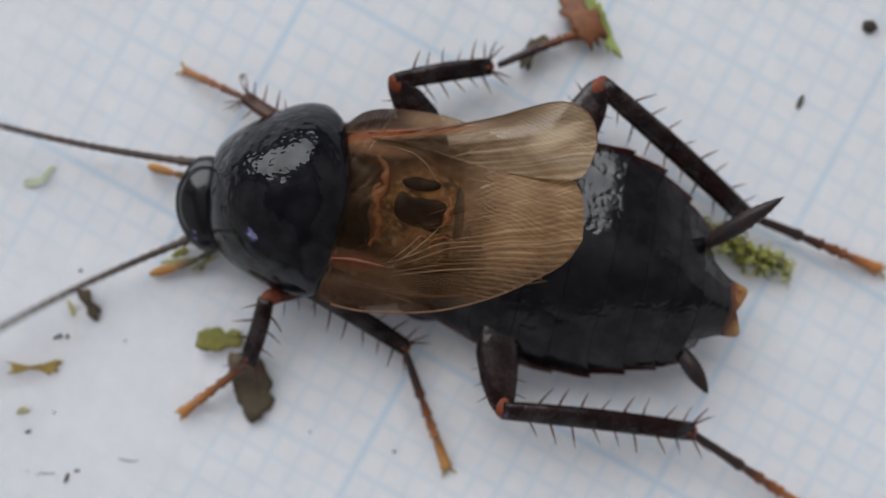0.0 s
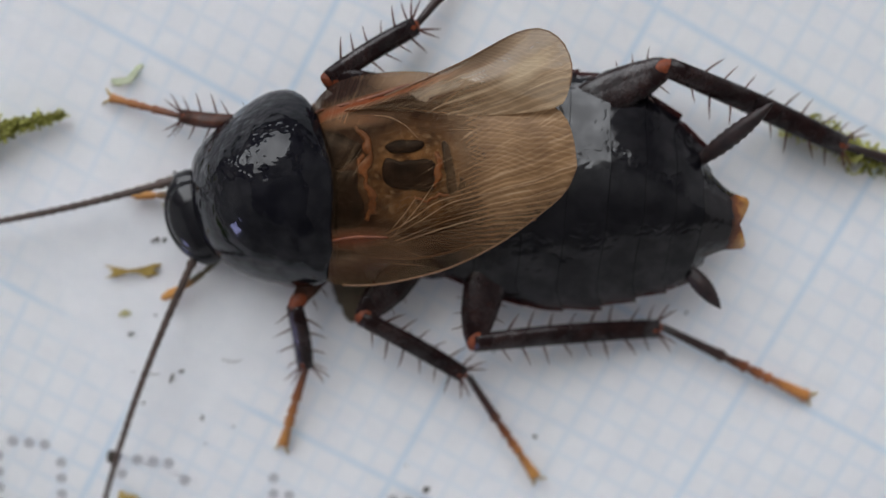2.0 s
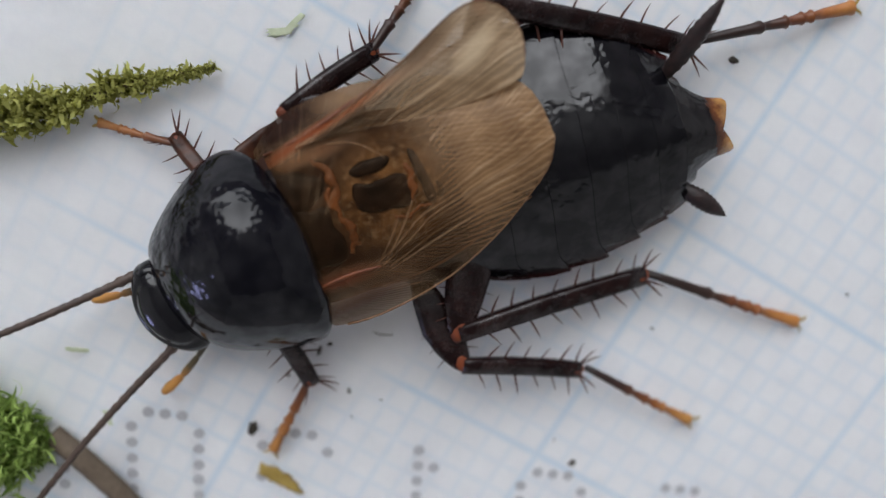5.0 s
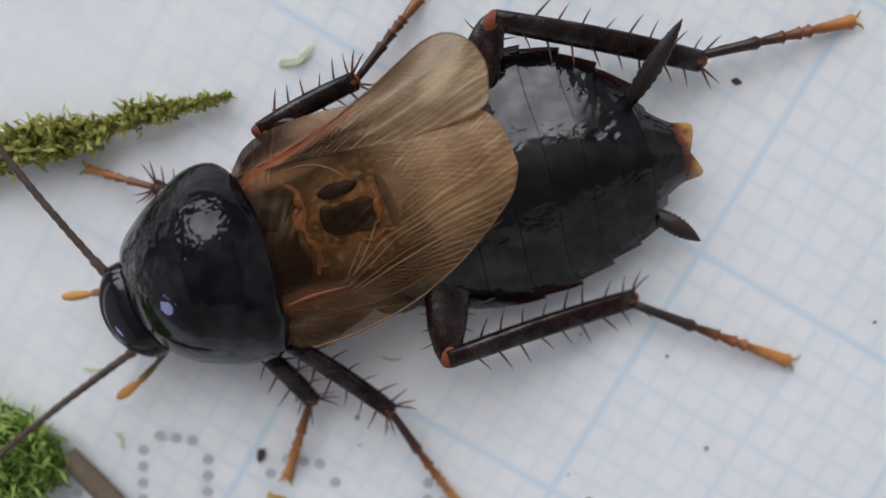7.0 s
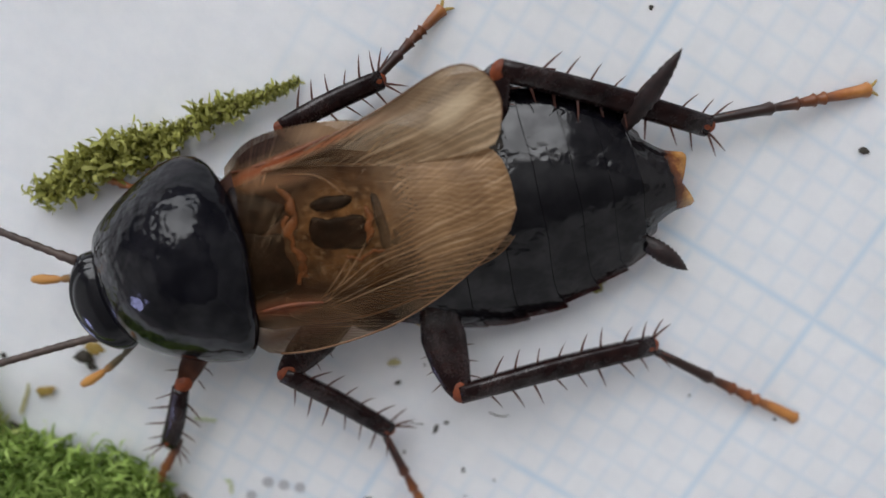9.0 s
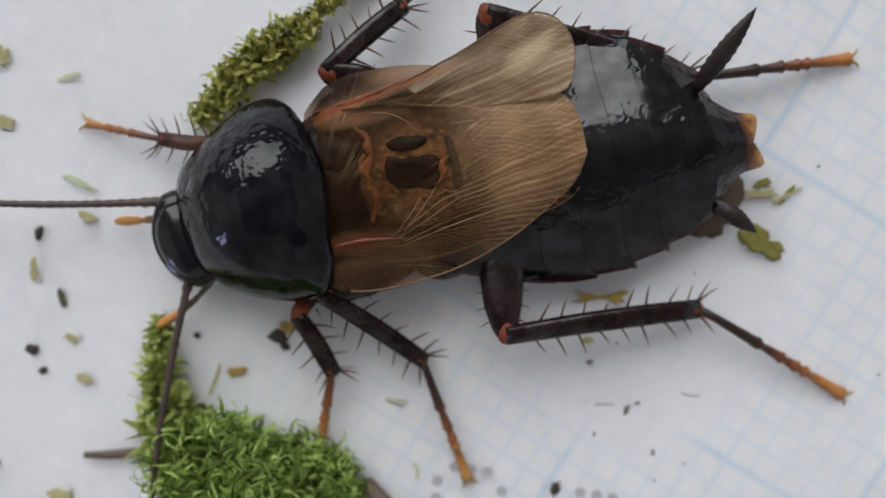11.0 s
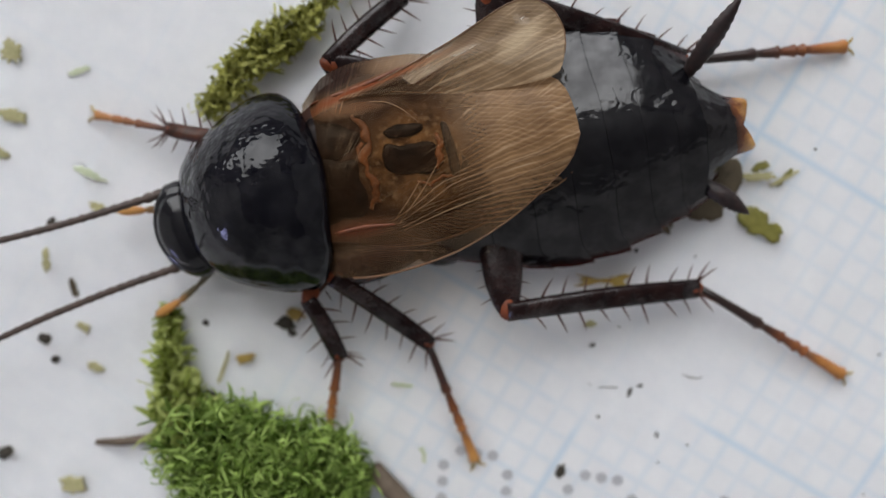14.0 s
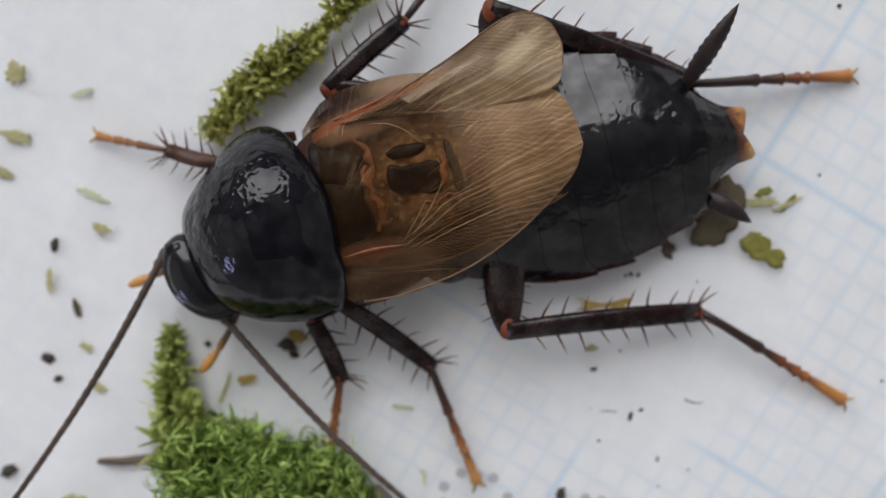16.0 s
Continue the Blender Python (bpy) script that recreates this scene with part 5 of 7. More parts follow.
def motions():
    # the cockroach's body on the paper
    walk(K['body'], [
        (0.0, pose(-0.000406, 0.004098, 0.000002, -0.79, 2.25, -163.39)),
        (0.5, pose(-0.001293, 0.002988, 0.000002, -0.59, 2.47, -157.34)),
        (1.0, pose(-0.001873, 0.002441, 0.000002, -0.38, 2.43, -153.35)),
        (1.5, pose(-0.002155, 0.002433, 0.000002, 0.76, 2.16, -151.72)),
        (2.0, pose(-0.002832, 0.000721, 0.000003, 1.50, 2.51, -150.79)),
        (2.5, pose(-0.004212, -0.000266, 0.000002, 0.32, 2.39, -149.71)),
        (3.0, pose(-0.005578, -0.001267, 0.000001, 0.30, 1.70, -146.34)),
        (5.5, pose(-0.008587, -0.003352, 0.000001, 0.50, -1.17, -131.44)),
        (6.0, pose(-0.008676, -0.003422, 0.000002, -0.11, -2.53, -131.18)),
        (6.5, pose(-0.008618, -0.003666, 0.000004, -0.32, -3.35, -131.72)),
        (7.0, pose(-0.009201, -0.004064, 0.000001, -0.28, -1.35, -134.62)),
        (7.5, pose(-0.009831, -0.004297, 0.000002, 0.37, -2.38, -137.58)),
        (8.0, pose(-0.010800, -0.004371, 0.000003, 0.86, -2.81, -139.07)),
        (10.5, pose(-0.017550, -0.006461, 0.000000, 0.52, -0.84, -147.79)),
        (11.0, pose(-0.017977, -0.006678, 0.000000, -0.01, 0.59, -144.42)),
        (11.5, pose(-0.017996, -0.006748, 0.000000, -0.13, 0.52, -144.45)),
        (12.0, pose(-0.018024, -0.006754, 0.000000, -0.14, 0.47, -144.14)),
        (12.5, pose(-0.018046, -0.006772, 0.000000, -0.13, 0.11, -144.17)),
        (13.0, pose(-0.018102, -0.006795, 0.000000, -0.05, 0.16, -143.86)),
        (13.5, pose(-0.018122, -0.006810, 0.000000, -0.01, 0.27, -143.75)),
        (14.0, pose(-0.018138, -0.006793, 0.000000, -0.07, 0.12, -143.44)),
        (14.5, pose(-0.018164, -0.006732, 0.000000, 0.01, -0.02, -143.19)),
        (15.0, pose(-0.018108, -0.006666, 0.000000, 0.06, -0.25, -142.85)),
        (15.5, pose(-0.018171, -0.006570, 0.000000, 0.24, -0.66, -141.36)),
        (16.0, pose(-0.018229, -0.006522, 0.000001, 0.67, -1.38, -139.66)),
    ])
    walk(K['femur L1'], [
        (0.0, pose(0.006299, 0.003173, 0.001787, 0.03, 21.49, -146.86)),
        (0.5, pose(0.005964, 0.002626, 0.001794, 0.04, 29.20, -158.11)),
        (1.0, pose(0.005557, 0.002108, 0.001774, -0.01, 42.89, -170.37)),
        (1.5, pose(0.004780, 0.002038, 0.001703, 0.05, 75.82, -163.48)),
        (2.0, pose(0.005799, 0.003630, 0.001656, 0.00, 19.48, -127.43)),
        (2.5, pose(0.006972, 0.004064, 0.001757, -0.00, 14.64, -136.43)),
        (3.0, pose(0.006623, 0.003661, 0.001673, -0.01, 15.78, -135.94)),
        (5.5, pose(0.006362, 0.002708, 0.001382, 0.01, 14.29, -150.15)),
        (6.0, pose(0.006238, 0.002668, 0.001270, 0.06, 11.90, -143.44)),
        (6.5, pose(0.005972, 0.002586, 0.001205, 0.05, 11.29, -143.03)),
        (7.0, pose(0.005840, 0.002838, 0.001390, 0.02, 17.33, -135.09)),
        (7.5, pose(0.009046, 0.003759, 0.001093, 0.11, 1.84, -152.61)),
        (8.0, pose(0.009098, 0.004514, 0.000968, 0.14, 0.26, -144.57)),
        (10.5, pose(0.005492, 0.003402, 0.001390, 0.01, 15.40, -110.74)),
        (11.0, pose(0.005999, 0.003593, 0.001572, -0.00, 17.00, -125.94)),
        (12.0, pose(0.005937, 0.003525, 0.001567, -0.01, 17.49, -122.97)),
        (14.0, pose(0.005734, 0.003435, 0.001526, 0.00, 18.80, -124.70)),
        (15.0, pose(0.005808, 0.003436, 0.001482, 0.00, 16.78, -122.54)),
        (16.0, pose(0.005947, 0.003285, 0.001329, -0.01, 12.84, -132.27)),
    ])
    walk(K['tibia L1'], [
        (0.0, pose(0.006299, 0.003173, 0.001787, -0.01, 13.47, 82.90)),
        (0.5, pose(0.005964, 0.002626, 0.001794, -0.01, 14.29, 84.88)),
        (1.0, pose(0.005557, 0.002108, 0.001774, 0.00, 16.30, 85.36)),
        (1.5, pose(0.004780, 0.002038, 0.001703, -0.00, 18.60, 68.08)),
        (2.0, pose(0.005799, 0.003630, 0.001656, 0.02, 18.67, 93.86)),
        (2.5, pose(0.006972, 0.004064, 0.001757, 0.00, 15.54, 63.15)),
        (3.0, pose(0.006623, 0.003661, 0.001673, 0.00, 16.92, 72.43)),
        (5.5, pose(0.006362, 0.002708, 0.001382, -0.00, 19.76, 98.29)),
        (6.0, pose(0.006238, 0.002668, 0.001270, 0.01, 19.13, 97.92)),
        (6.5, pose(0.005972, 0.002586, 0.001205, 0.02, 19.11, 96.78)),
        (7.0, pose(0.005840, 0.002838, 0.001390, 0.02, 16.68, 112.79)),
        (7.5, pose(0.009046, 0.003759, 0.001093, -0.09, 16.55, 45.98)),
        (8.0, pose(0.009098, 0.004514, 0.000968, -0.12, 15.48, 52.94)),
        (10.5, pose(0.005492, 0.003402, 0.001390, -0.00, 18.28, 98.23)),
        (11.0, pose(0.005999, 0.003593, 0.001572, -0.00, 16.99, 112.38)),
        (12.0, pose(0.005937, 0.003525, 0.001567, -0.00, 16.83, 112.13)),
        (14.0, pose(0.005734, 0.003435, 0.001526, -0.00, 16.81, 108.23)),
        (15.0, pose(0.005808, 0.003436, 0.001482, 0.00, 16.83, 106.10)),
        (16.0, pose(0.005947, 0.003285, 0.001329, 0.00, 17.22, 101.64)),
    ])
    walk(K['tarsus L1'], [
        (0.0, pose(0.006605, 0.005625, 0.001194, -0.02, 12.25, 48.68)),
        (0.5, pose(0.006171, 0.004939, 0.001204, -0.03, 15.14, 42.88)),
        (1.0, pose(0.005733, 0.004281, 0.001137, 0.01, 14.79, 38.15)),
        (1.5, pose(0.005552, 0.003959, 0.001007, -0.01, 15.54, 44.11)),
        (2.0, pose(0.005638, 0.006009, 0.000850, 0.01, 10.33, 70.97)),
        (2.5, pose(0.008086, 0.006263, 0.001072, 0.00, 8.58, 47.95)),
        (3.0, pose(0.007351, 0.005961, 0.000939, 0.01, 8.51, 47.97)),
        (5.5, pose(0.006048, 0.004863, 0.000600, -0.01, 12.28, 46.92)),
        (6.0, pose(0.005940, 0.004805, 0.000521, -0.05, 13.36, 47.61)),
        (6.5, pose(0.005720, 0.004712, 0.000463, -0.04, 13.60, 49.67)),
        (7.0, pose(0.004955, 0.004946, 0.000704, -0.01, 12.40, 56.40)),
        (7.5, pose(0.010726, 0.005497, 0.000375, -0.10, 15.98, 35.50)),
        (8.0, pose(0.010587, 0.006487, 0.000283, -0.14, 18.10, 39.67)),
        (10.5, pose(0.005154, 0.005740, 0.000609, -0.01, 9.62, 73.18)),
        (11.0, pose(0.005120, 0.005728, 0.000866, 0.00, 12.40, 75.03)),
        (12.0, pose(0.005066, 0.005665, 0.000868, 0.01, 12.31, 74.78)),
        (14.0, pose(0.005012, 0.005627, 0.000828, -0.00, 12.45, 74.33)),
        (15.0, pose(0.005167, 0.005654, 0.000783, -0.00, 12.65, 73.91)),
        (16.0, pose(0.005481, 0.005545, 0.000613, 0.01, 13.59, 71.01)),
    ])
    walk(K['femur L2'], [
        (0.0, pose(0.005033, 0.002408, 0.002237, 0.03, 19.05, -173.15)),
        (0.5, pose(0.004878, 0.002651, 0.002217, 0.04, 19.59, -169.69)),
        (1.0, pose(0.004892, 0.002786, 0.002259, -0.01, 20.52, -166.60)),
        (1.5, pose(0.003810, 0.004010, 0.001952, 0.01, 17.68, -139.69)),
        (2.0, pose(0.003478, 0.004056, 0.001729, 0.01, 14.93, -135.56)),
        (2.5, pose(0.002613, 0.004185, 0.001872, -0.00, 20.30, -115.72)),
        (3.0, pose(0.002018, 0.004698, 0.001710, 0.00, 15.04, -98.82)),
        (5.5, pose(0.000820, 0.005751, 0.001541, 0.00, 8.52, -77.28)),
        (6.0, pose(0.000726, 0.005770, 0.001665, -0.02, 10.05, -74.93)),
        (6.5, pose(0.000479, 0.005718, 0.001804, -0.03, 12.00, -72.17)),
        (7.0, pose(0.004799, 0.002584, 0.001945, 0.03, 17.15, -167.89)),
        (7.5, pose(0.004431, 0.003536, 0.001924, 0.11, 17.09, -146.78)),
        (8.0, pose(0.003952, 0.004167, 0.001835, 0.13, 15.57, -131.59)),
        (10.5, pose(0.004834, 0.002834, 0.002031, 0.01, 18.50, -164.01)),
        (11.0, pose(0.005036, 0.002885, 0.002021, -0.01, 16.80, -165.14)),
        (12.0, pose(0.004970, 0.002821, 0.002016, -0.01, 17.36, -165.19)),
        (14.0, pose(0.004753, 0.002734, 0.002036, 0.00, 18.44, -167.76)),
        (15.0, pose(0.004820, 0.002742, 0.002027, 0.00, 18.34, -166.59)),
        (16.0, pose(0.004929, 0.002650, 0.001928, -0.01, 16.24, -169.40)),
    ])
    walk(K['tibia L2'], [
        (0.0, pose(0.005033, 0.002408, 0.002237, 0.02, 18.73, 158.61)),
        (0.5, pose(0.004878, 0.002651, 0.002217, 0.03, 17.37, 165.17)),
        (1.0, pose(0.004892, 0.002786, 0.002259, -0.01, 19.54, 157.35)),
        (1.5, pose(0.003810, 0.004010, 0.001952, 0.02, 15.36, 138.58)),
        (2.0, pose(0.003478, 0.004056, 0.001729, 0.03, 13.62, 147.12)),
        (2.5, pose(0.002613, 0.004185, 0.001872, -0.00, 15.16, 153.18)),
        (3.0, pose(0.002018, 0.004698, 0.001710, -0.01, 12.69, 158.71)),
        (5.5, pose(0.000820, 0.005751, 0.001541, 0.01, 9.86, 155.99)),
        (6.0, pose(0.000726, 0.005770, 0.001665, 0.07, 9.92, 155.99)),
        (6.5, pose(0.000479, 0.005718, 0.001804, 0.07, 10.82, 155.81)),
        (7.0, pose(0.004799, 0.002584, 0.001945, 0.02, 14.01, 125.14)),
        (7.5, pose(0.004431, 0.003536, 0.001924, 0.07, 11.81, 137.42)),
        (8.0, pose(0.003952, 0.004167, 0.001835, 0.08, 11.61, 140.72)),
        (10.5, pose(0.004834, 0.002834, 0.002031, 0.00, 20.46, 134.12)),
        (11.0, pose(0.005036, 0.002885, 0.002021, -0.00, 16.88, 138.79)),
        (12.0, pose(0.004970, 0.002821, 0.002016, -0.01, 16.70, 138.50)),
        (14.0, pose(0.004753, 0.002734, 0.002036, 0.00, 18.07, 136.38)),
        (15.0, pose(0.004820, 0.002742, 0.002027, 0.00, 18.69, 135.14)),
        (16.0, pose(0.004929, 0.002650, 0.001928, -0.00, 19.21, 131.61)),
    ])
    walk(K['tarsus L2'], [
        (0.0, pose(0.001375, 0.003841, 0.000905, 0.01, 9.02, 121.03)),
        (0.5, pose(0.001013, 0.003674, 0.000967, 0.02, 11.16, 130.20)),
        (1.0, pose(0.001278, 0.004294, 0.000869, -0.01, 10.53, 158.82)),
        (1.5, pose(0.000677, 0.006774, 0.000805, 0.01, 10.61, 116.02)),
        (2.0, pose(-0.000233, 0.006456, 0.000658, 0.03, 10.36, 121.43)),
        (2.5, pose(-0.001177, 0.006101, 0.000722, -0.00, 9.46, 129.64)),
        (3.0, pose(-0.002079, 0.006295, 0.000720, -0.01, 8.87, 134.20)),
        (5.5, pose(-0.003246, 0.007561, 0.000768, 0.00, 6.27, 132.07)),
        (6.0, pose(-0.003293, 0.007561, 0.000896, 0.05, 4.64, 131.25)),
        (6.5, pose(-0.003446, 0.007482, 0.000981, 0.05, 4.19, 132.56)),
        (7.0, pose(0.002478, 0.005882, 0.000939, 0.01, 10.78, 107.03)),
        (7.5, pose(0.001572, 0.006163, 0.001112, 0.01, 16.26, 103.77)),
        (8.0, pose(0.000862, 0.006693, 0.001016, 0.01, 14.83, 108.03)),
        (10.5, pose(0.002140, 0.005611, 0.000587, -0.00, 6.69, 108.16)),
        (11.0, pose(0.001996, 0.005547, 0.000795, -0.00, 7.91, 105.31)),
        (12.0, pose(0.001942, 0.005500, 0.000804, 0.00, 7.75, 105.04)),
        (14.0, pose(0.001873, 0.005479, 0.000738, -0.00, 7.11, 104.79)),
        (15.0, pose(0.002020, 0.005528, 0.000691, 0.00, 6.83, 104.45)),
        (16.0, pose(0.002324, 0.005584, 0.000561, 0.00, 6.91, 101.60)),
    ])
    walk(K['femur L3'], [
        (0.0, pose(-0.002488, 0.005105, 0.001988, 0.00, 13.55, -73.30)),
        (0.5, pose(-0.002019, 0.005233, 0.001725, 0.00, 10.10, -79.20)),
        (1.0, pose(0.001098, 0.004290, 0.001940, -0.01, 13.90, -125.60)),
        (1.5, pose(0.000681, 0.004453, 0.001838, 0.00, 12.52, -119.59)),
        (2.0, pose(-0.000429, 0.004987, 0.001593, -0.01, 8.75, -101.73)),
        (2.5, pose(-0.001544, 0.005172, 0.001599, 0.00, 8.42, -83.35)),
        (3.0, pose(-0.002627, 0.005516, 0.001524, 0.01, 6.40, -69.91)),
        (5.5, pose(0.001101, 0.004349, 0.001861, 0.01, 12.73, -122.00)),
        (6.0, pose(0.000985, 0.004330, 0.001970, 0.03, 14.79, -119.44)),
        (6.5, pose(0.000829, 0.004342, 0.001981, 0.03, 15.11, -118.12)),
        (7.0, pose(-0.000037, 0.004460, 0.002154, 0.00, 18.59, -105.86)),
        (7.5, pose(-0.000866, 0.004682, 0.002040, 0.02, 16.33, -90.04)),
        (8.0, pose(-0.001874, 0.005036, 0.002038, 0.00, 14.38, -74.88)),
        (10.5, pose(-0.000820, 0.004758, 0.001934, 0.01, 14.63, -91.02)),
        (11.0, pose(-0.000912, 0.004723, 0.001856, -0.00, 13.66, -91.48)),
        (12.0, pose(-0.000968, 0.004687, 0.001868, -0.00, 13.98, -89.60)),
        (14.0, pose(-0.000981, 0.004521, 0.001848, 0.00, 14.50, -90.84)),
        (15.0, pose(-0.000807, 0.004509, 0.001834, 0.00, 14.22, -92.50)),
        (16.0, pose(-0.000509, 0.004644, 0.001784, -0.01, 12.78, -97.63)),
    ])
    walk(K['tibia L3'], [
        (0.0, pose(-0.002488, 0.005105, 0.001988, 0.03, 7.63, -175.19)),
        (0.5, pose(-0.002019, 0.005233, 0.001725, 0.04, 9.02, -175.73)),
        (1.0, pose(0.001098, 0.004290, 0.001940, -0.01, 11.54, 177.51)),
        (1.5, pose(0.000681, 0.004453, 0.001838, 0.02, 12.37, 176.70)),
        (2.0, pose(-0.000429, 0.004987, 0.001593, 0.03, 11.04, -177.92)),
        (2.5, pose(-0.001544, 0.005172, 0.001599, -0.00, 10.40, -175.37)),
        (3.0, pose(-0.002627, 0.005516, 0.001524, -0.01, 9.35, -176.54)),
        (5.5, pose(0.001101, 0.004349, 0.001861, 0.01, 8.72, 177.32)),
        (6.0, pose(0.000985, 0.004330, 0.001970, 0.07, 8.67, 177.31)),
        (6.5, pose(0.000829, 0.004342, 0.001981, 0.07, 8.08, 178.69)),
        (7.0, pose(-0.000037, 0.004460, 0.002154, 0.03, 12.73, 179.71)),
        (7.5, pose(-0.000866, 0.004682, 0.002040, 0.11, 9.74, -177.61)),
        (8.0, pose(-0.001874, 0.005036, 0.002038, 0.14, 8.11, -176.42)),
        (10.5, pose(-0.000820, 0.004758, 0.001934, 0.01, 8.07, -171.83)),
        (11.0, pose(-0.000912, 0.004723, 0.001856, -0.01, 9.16, -177.93)),
        (12.0, pose(-0.000968, 0.004687, 0.001868, -0.01, 9.04, -178.23)),
        (14.0, pose(-0.000981, 0.004521, 0.001848, 0.00, 8.61, 179.91)),
        (15.0, pose(-0.000807, 0.004509, 0.001834, 0.00, 8.22, 178.76)),
        (16.0, pose(-0.000509, 0.004644, 0.001784, -0.01, 7.10, 175.09)),
    ])
    walk(K['tarsus L3'], [
        (0.0, pose(-0.009043, 0.004555, 0.001108, 0.02, 16.10, 158.25)),
        (0.5, pose(-0.008829, 0.004725, 0.000643, 0.03, 9.87, 156.69)),
        (1.0, pose(-0.005579, 0.004580, 0.000575, -0.01, 7.66, 150.09)),
        (1.5, pose(-0.005964, 0.004835, 0.000380, 0.02, 6.66, 150.42)),
        (2.0, pose(-0.007276, 0.004739, 0.000256, 0.03, 7.35, 153.46)),
        (2.5, pose(-0.008413, 0.004616, 0.000334, -0.00, 6.82, 156.64)),
        (3.0, pose(-0.009546, 0.005098, 0.000382, -0.01, 5.91, 158.85)),
        (5.5, pose(-0.005556, 0.004661, 0.000839, 0.01, 5.17, 140.99)),
        (6.0, pose(-0.005505, 0.004634, 0.000979, 0.06, 3.66, 140.36)),
        (6.5, pose(-0.005596, 0.004488, 0.001068, 0.06, 2.89, 140.48)),
        (7.0, pose(-0.006316, 0.004491, 0.000735, 0.03, 2.75, 143.95)),
        (7.5, pose(-0.007259, 0.004416, 0.000942, 0.09, 3.34, 146.73)),
        (8.0, pose(-0.008328, 0.004633, 0.001117, 0.10, 4.49, 147.15)),
        (10.5, pose(-0.007324, 0.003825, 0.001002, 0.01, 7.62, 147.37)),
        (11.0, pose(-0.007645, 0.004479, 0.000769, -0.00, 7.02, 144.88)),
        (12.0, pose(-0.007704, 0.004479, 0.000795, -0.01, 6.84, 144.59)),
        (14.0, pose(-0.007753, 0.004531, 0.000822, 0.00, 6.35, 143.26)),
        (15.0, pose(-0.007597, 0.004655, 0.000853, 0.00, 6.02, 142.39)),
        (16.0, pose(-0.007308, 0.005228, 0.000933, -0.00, 5.45, 138.99)),
    ])
    walk(K['femur R1'], [
        (0.0, pose(0.006870, -0.002948, 0.001775, 0.03, 19.71, -173.69)),
        (0.5, pose(0.006001, -0.003381, 0.001759, 0.04, 30.26, 170.24)),
        (1.0, pose(0.006367, -0.003465, 0.001767, -0.01, 25.51, 172.58)),
        (1.5, pose(0.008385, -0.002276, 0.001830, 0.01, 12.90, -165.94)),
        (2.0, pose(0.007583, -0.002693, 0.001924, 0.03, 18.12, -170.69)),
        (2.5, pose(0.006253, -0.002934, 0.001827, -0.01, 29.26, -167.62)),
        (3.0, pose(0.005164, -0.002935, 0.001743, -0.01, 54.53, -137.59)),
        (5.5, pose(0.006802, -0.002392, 0.001429, 0.01, 12.42, -154.25)),
        (6.0, pose(0.006522, -0.002432, 0.001260, 0.06, 8.99, -148.64)),
        (6.5, pose(0.006549, -0.002670, 0.001163, 0.06, 6.49, -157.07)),
        (7.0, pose(0.006313, -0.002293, 0.001386, 0.02, 12.87, -160.02)),
        (7.5, pose(0.006457, -0.002593, 0.001279, 0.11, 9.26, -162.10)),
        (8.0, pose(0.004957, -0.002332, 0.001365, 0.06, 17.93, -168.59)),
        (10.5, pose(0.007787, -0.002115, 0.001397, 0.01, 8.07, -158.03)),
        (11.0, pose(0.008216, -0.002300, 0.001590, -0.01, 10.11, -164.58)),
        (12.0, pose(0.008125, -0.002379, 0.001565, -0.01, 10.02, -164.42)),
        (14.0, pose(0.008089, -0.002337, 0.001519, 0.00, 9.45, -166.13)),
        (15.0, pose(0.008224, -0.002282, 0.001471, 0.00, 8.32, -164.21)),
        (16.0, pose(0.008165, -0.002486, 0.001336, -0.01, 6.56, -168.68)),
    ])
    walk(K['tibia R1'], [
        (0.0, pose(0.006870, -0.002948, 0.001775, -0.02, 21.95, -19.22)),
        (0.5, pose(0.006001, -0.003381, 0.001759, -0.01, 20.88, -59.61)),
        (1.0, pose(0.006367, -0.003465, 0.001767, -0.00, 21.31, -99.70)),
        (1.5, pose(0.008385, -0.002276, 0.001830, -0.01, 16.83, 12.87)),
        (2.0, pose(0.007583, -0.002693, 0.001924, -0.03, 18.76, -6.69)),
        (2.5, pose(0.006253, -0.002934, 0.001827, 0.01, 21.83, -1.29)),
        (3.0, pose(0.005164, -0.002935, 0.001743, 0.01, 25.22, -28.43)),
        (5.5, pose(0.006802, -0.002392, 0.001429, -0.00, 24.37, -63.38)),
        (6.0, pose(0.006522, -0.002432, 0.001260, -0.05, 26.29, -51.61)),
        (6.5, pose(0.006549, -0.002670, 0.001163, -0.06, 28.48, -50.84)),
        (7.0, pose(0.006313, -0.002293, 0.001386, -0.03, 24.40, -35.54)),
        (7.5, pose(0.006457, -0.002593, 0.001279, -0.11, 16.42, -12.81)),
        (8.0, pose(0.004957, -0.002332, 0.001365, -0.16, 26.10, 2.08)),
        (10.5, pose(0.007787, -0.002115, 0.001397, -0.01, 20.27, -6.36)),
        (11.0, pose(0.008216, -0.002300, 0.001590, 0.01, 19.47, -9.73)),
        (12.0, pose(0.008125, -0.002379, 0.001565, 0.01, 19.62, -9.97)),
        (14.0, pose(0.008089, -0.002337, 0.001519, -0.00, 19.74, -14.82)),
        (15.0, pose(0.008224, -0.002282, 0.001471, -0.00, 19.90, -17.53)),
        (16.0, pose(0.008165, -0.002486, 0.001336, 0.01, 20.53, -23.14)),
    ])
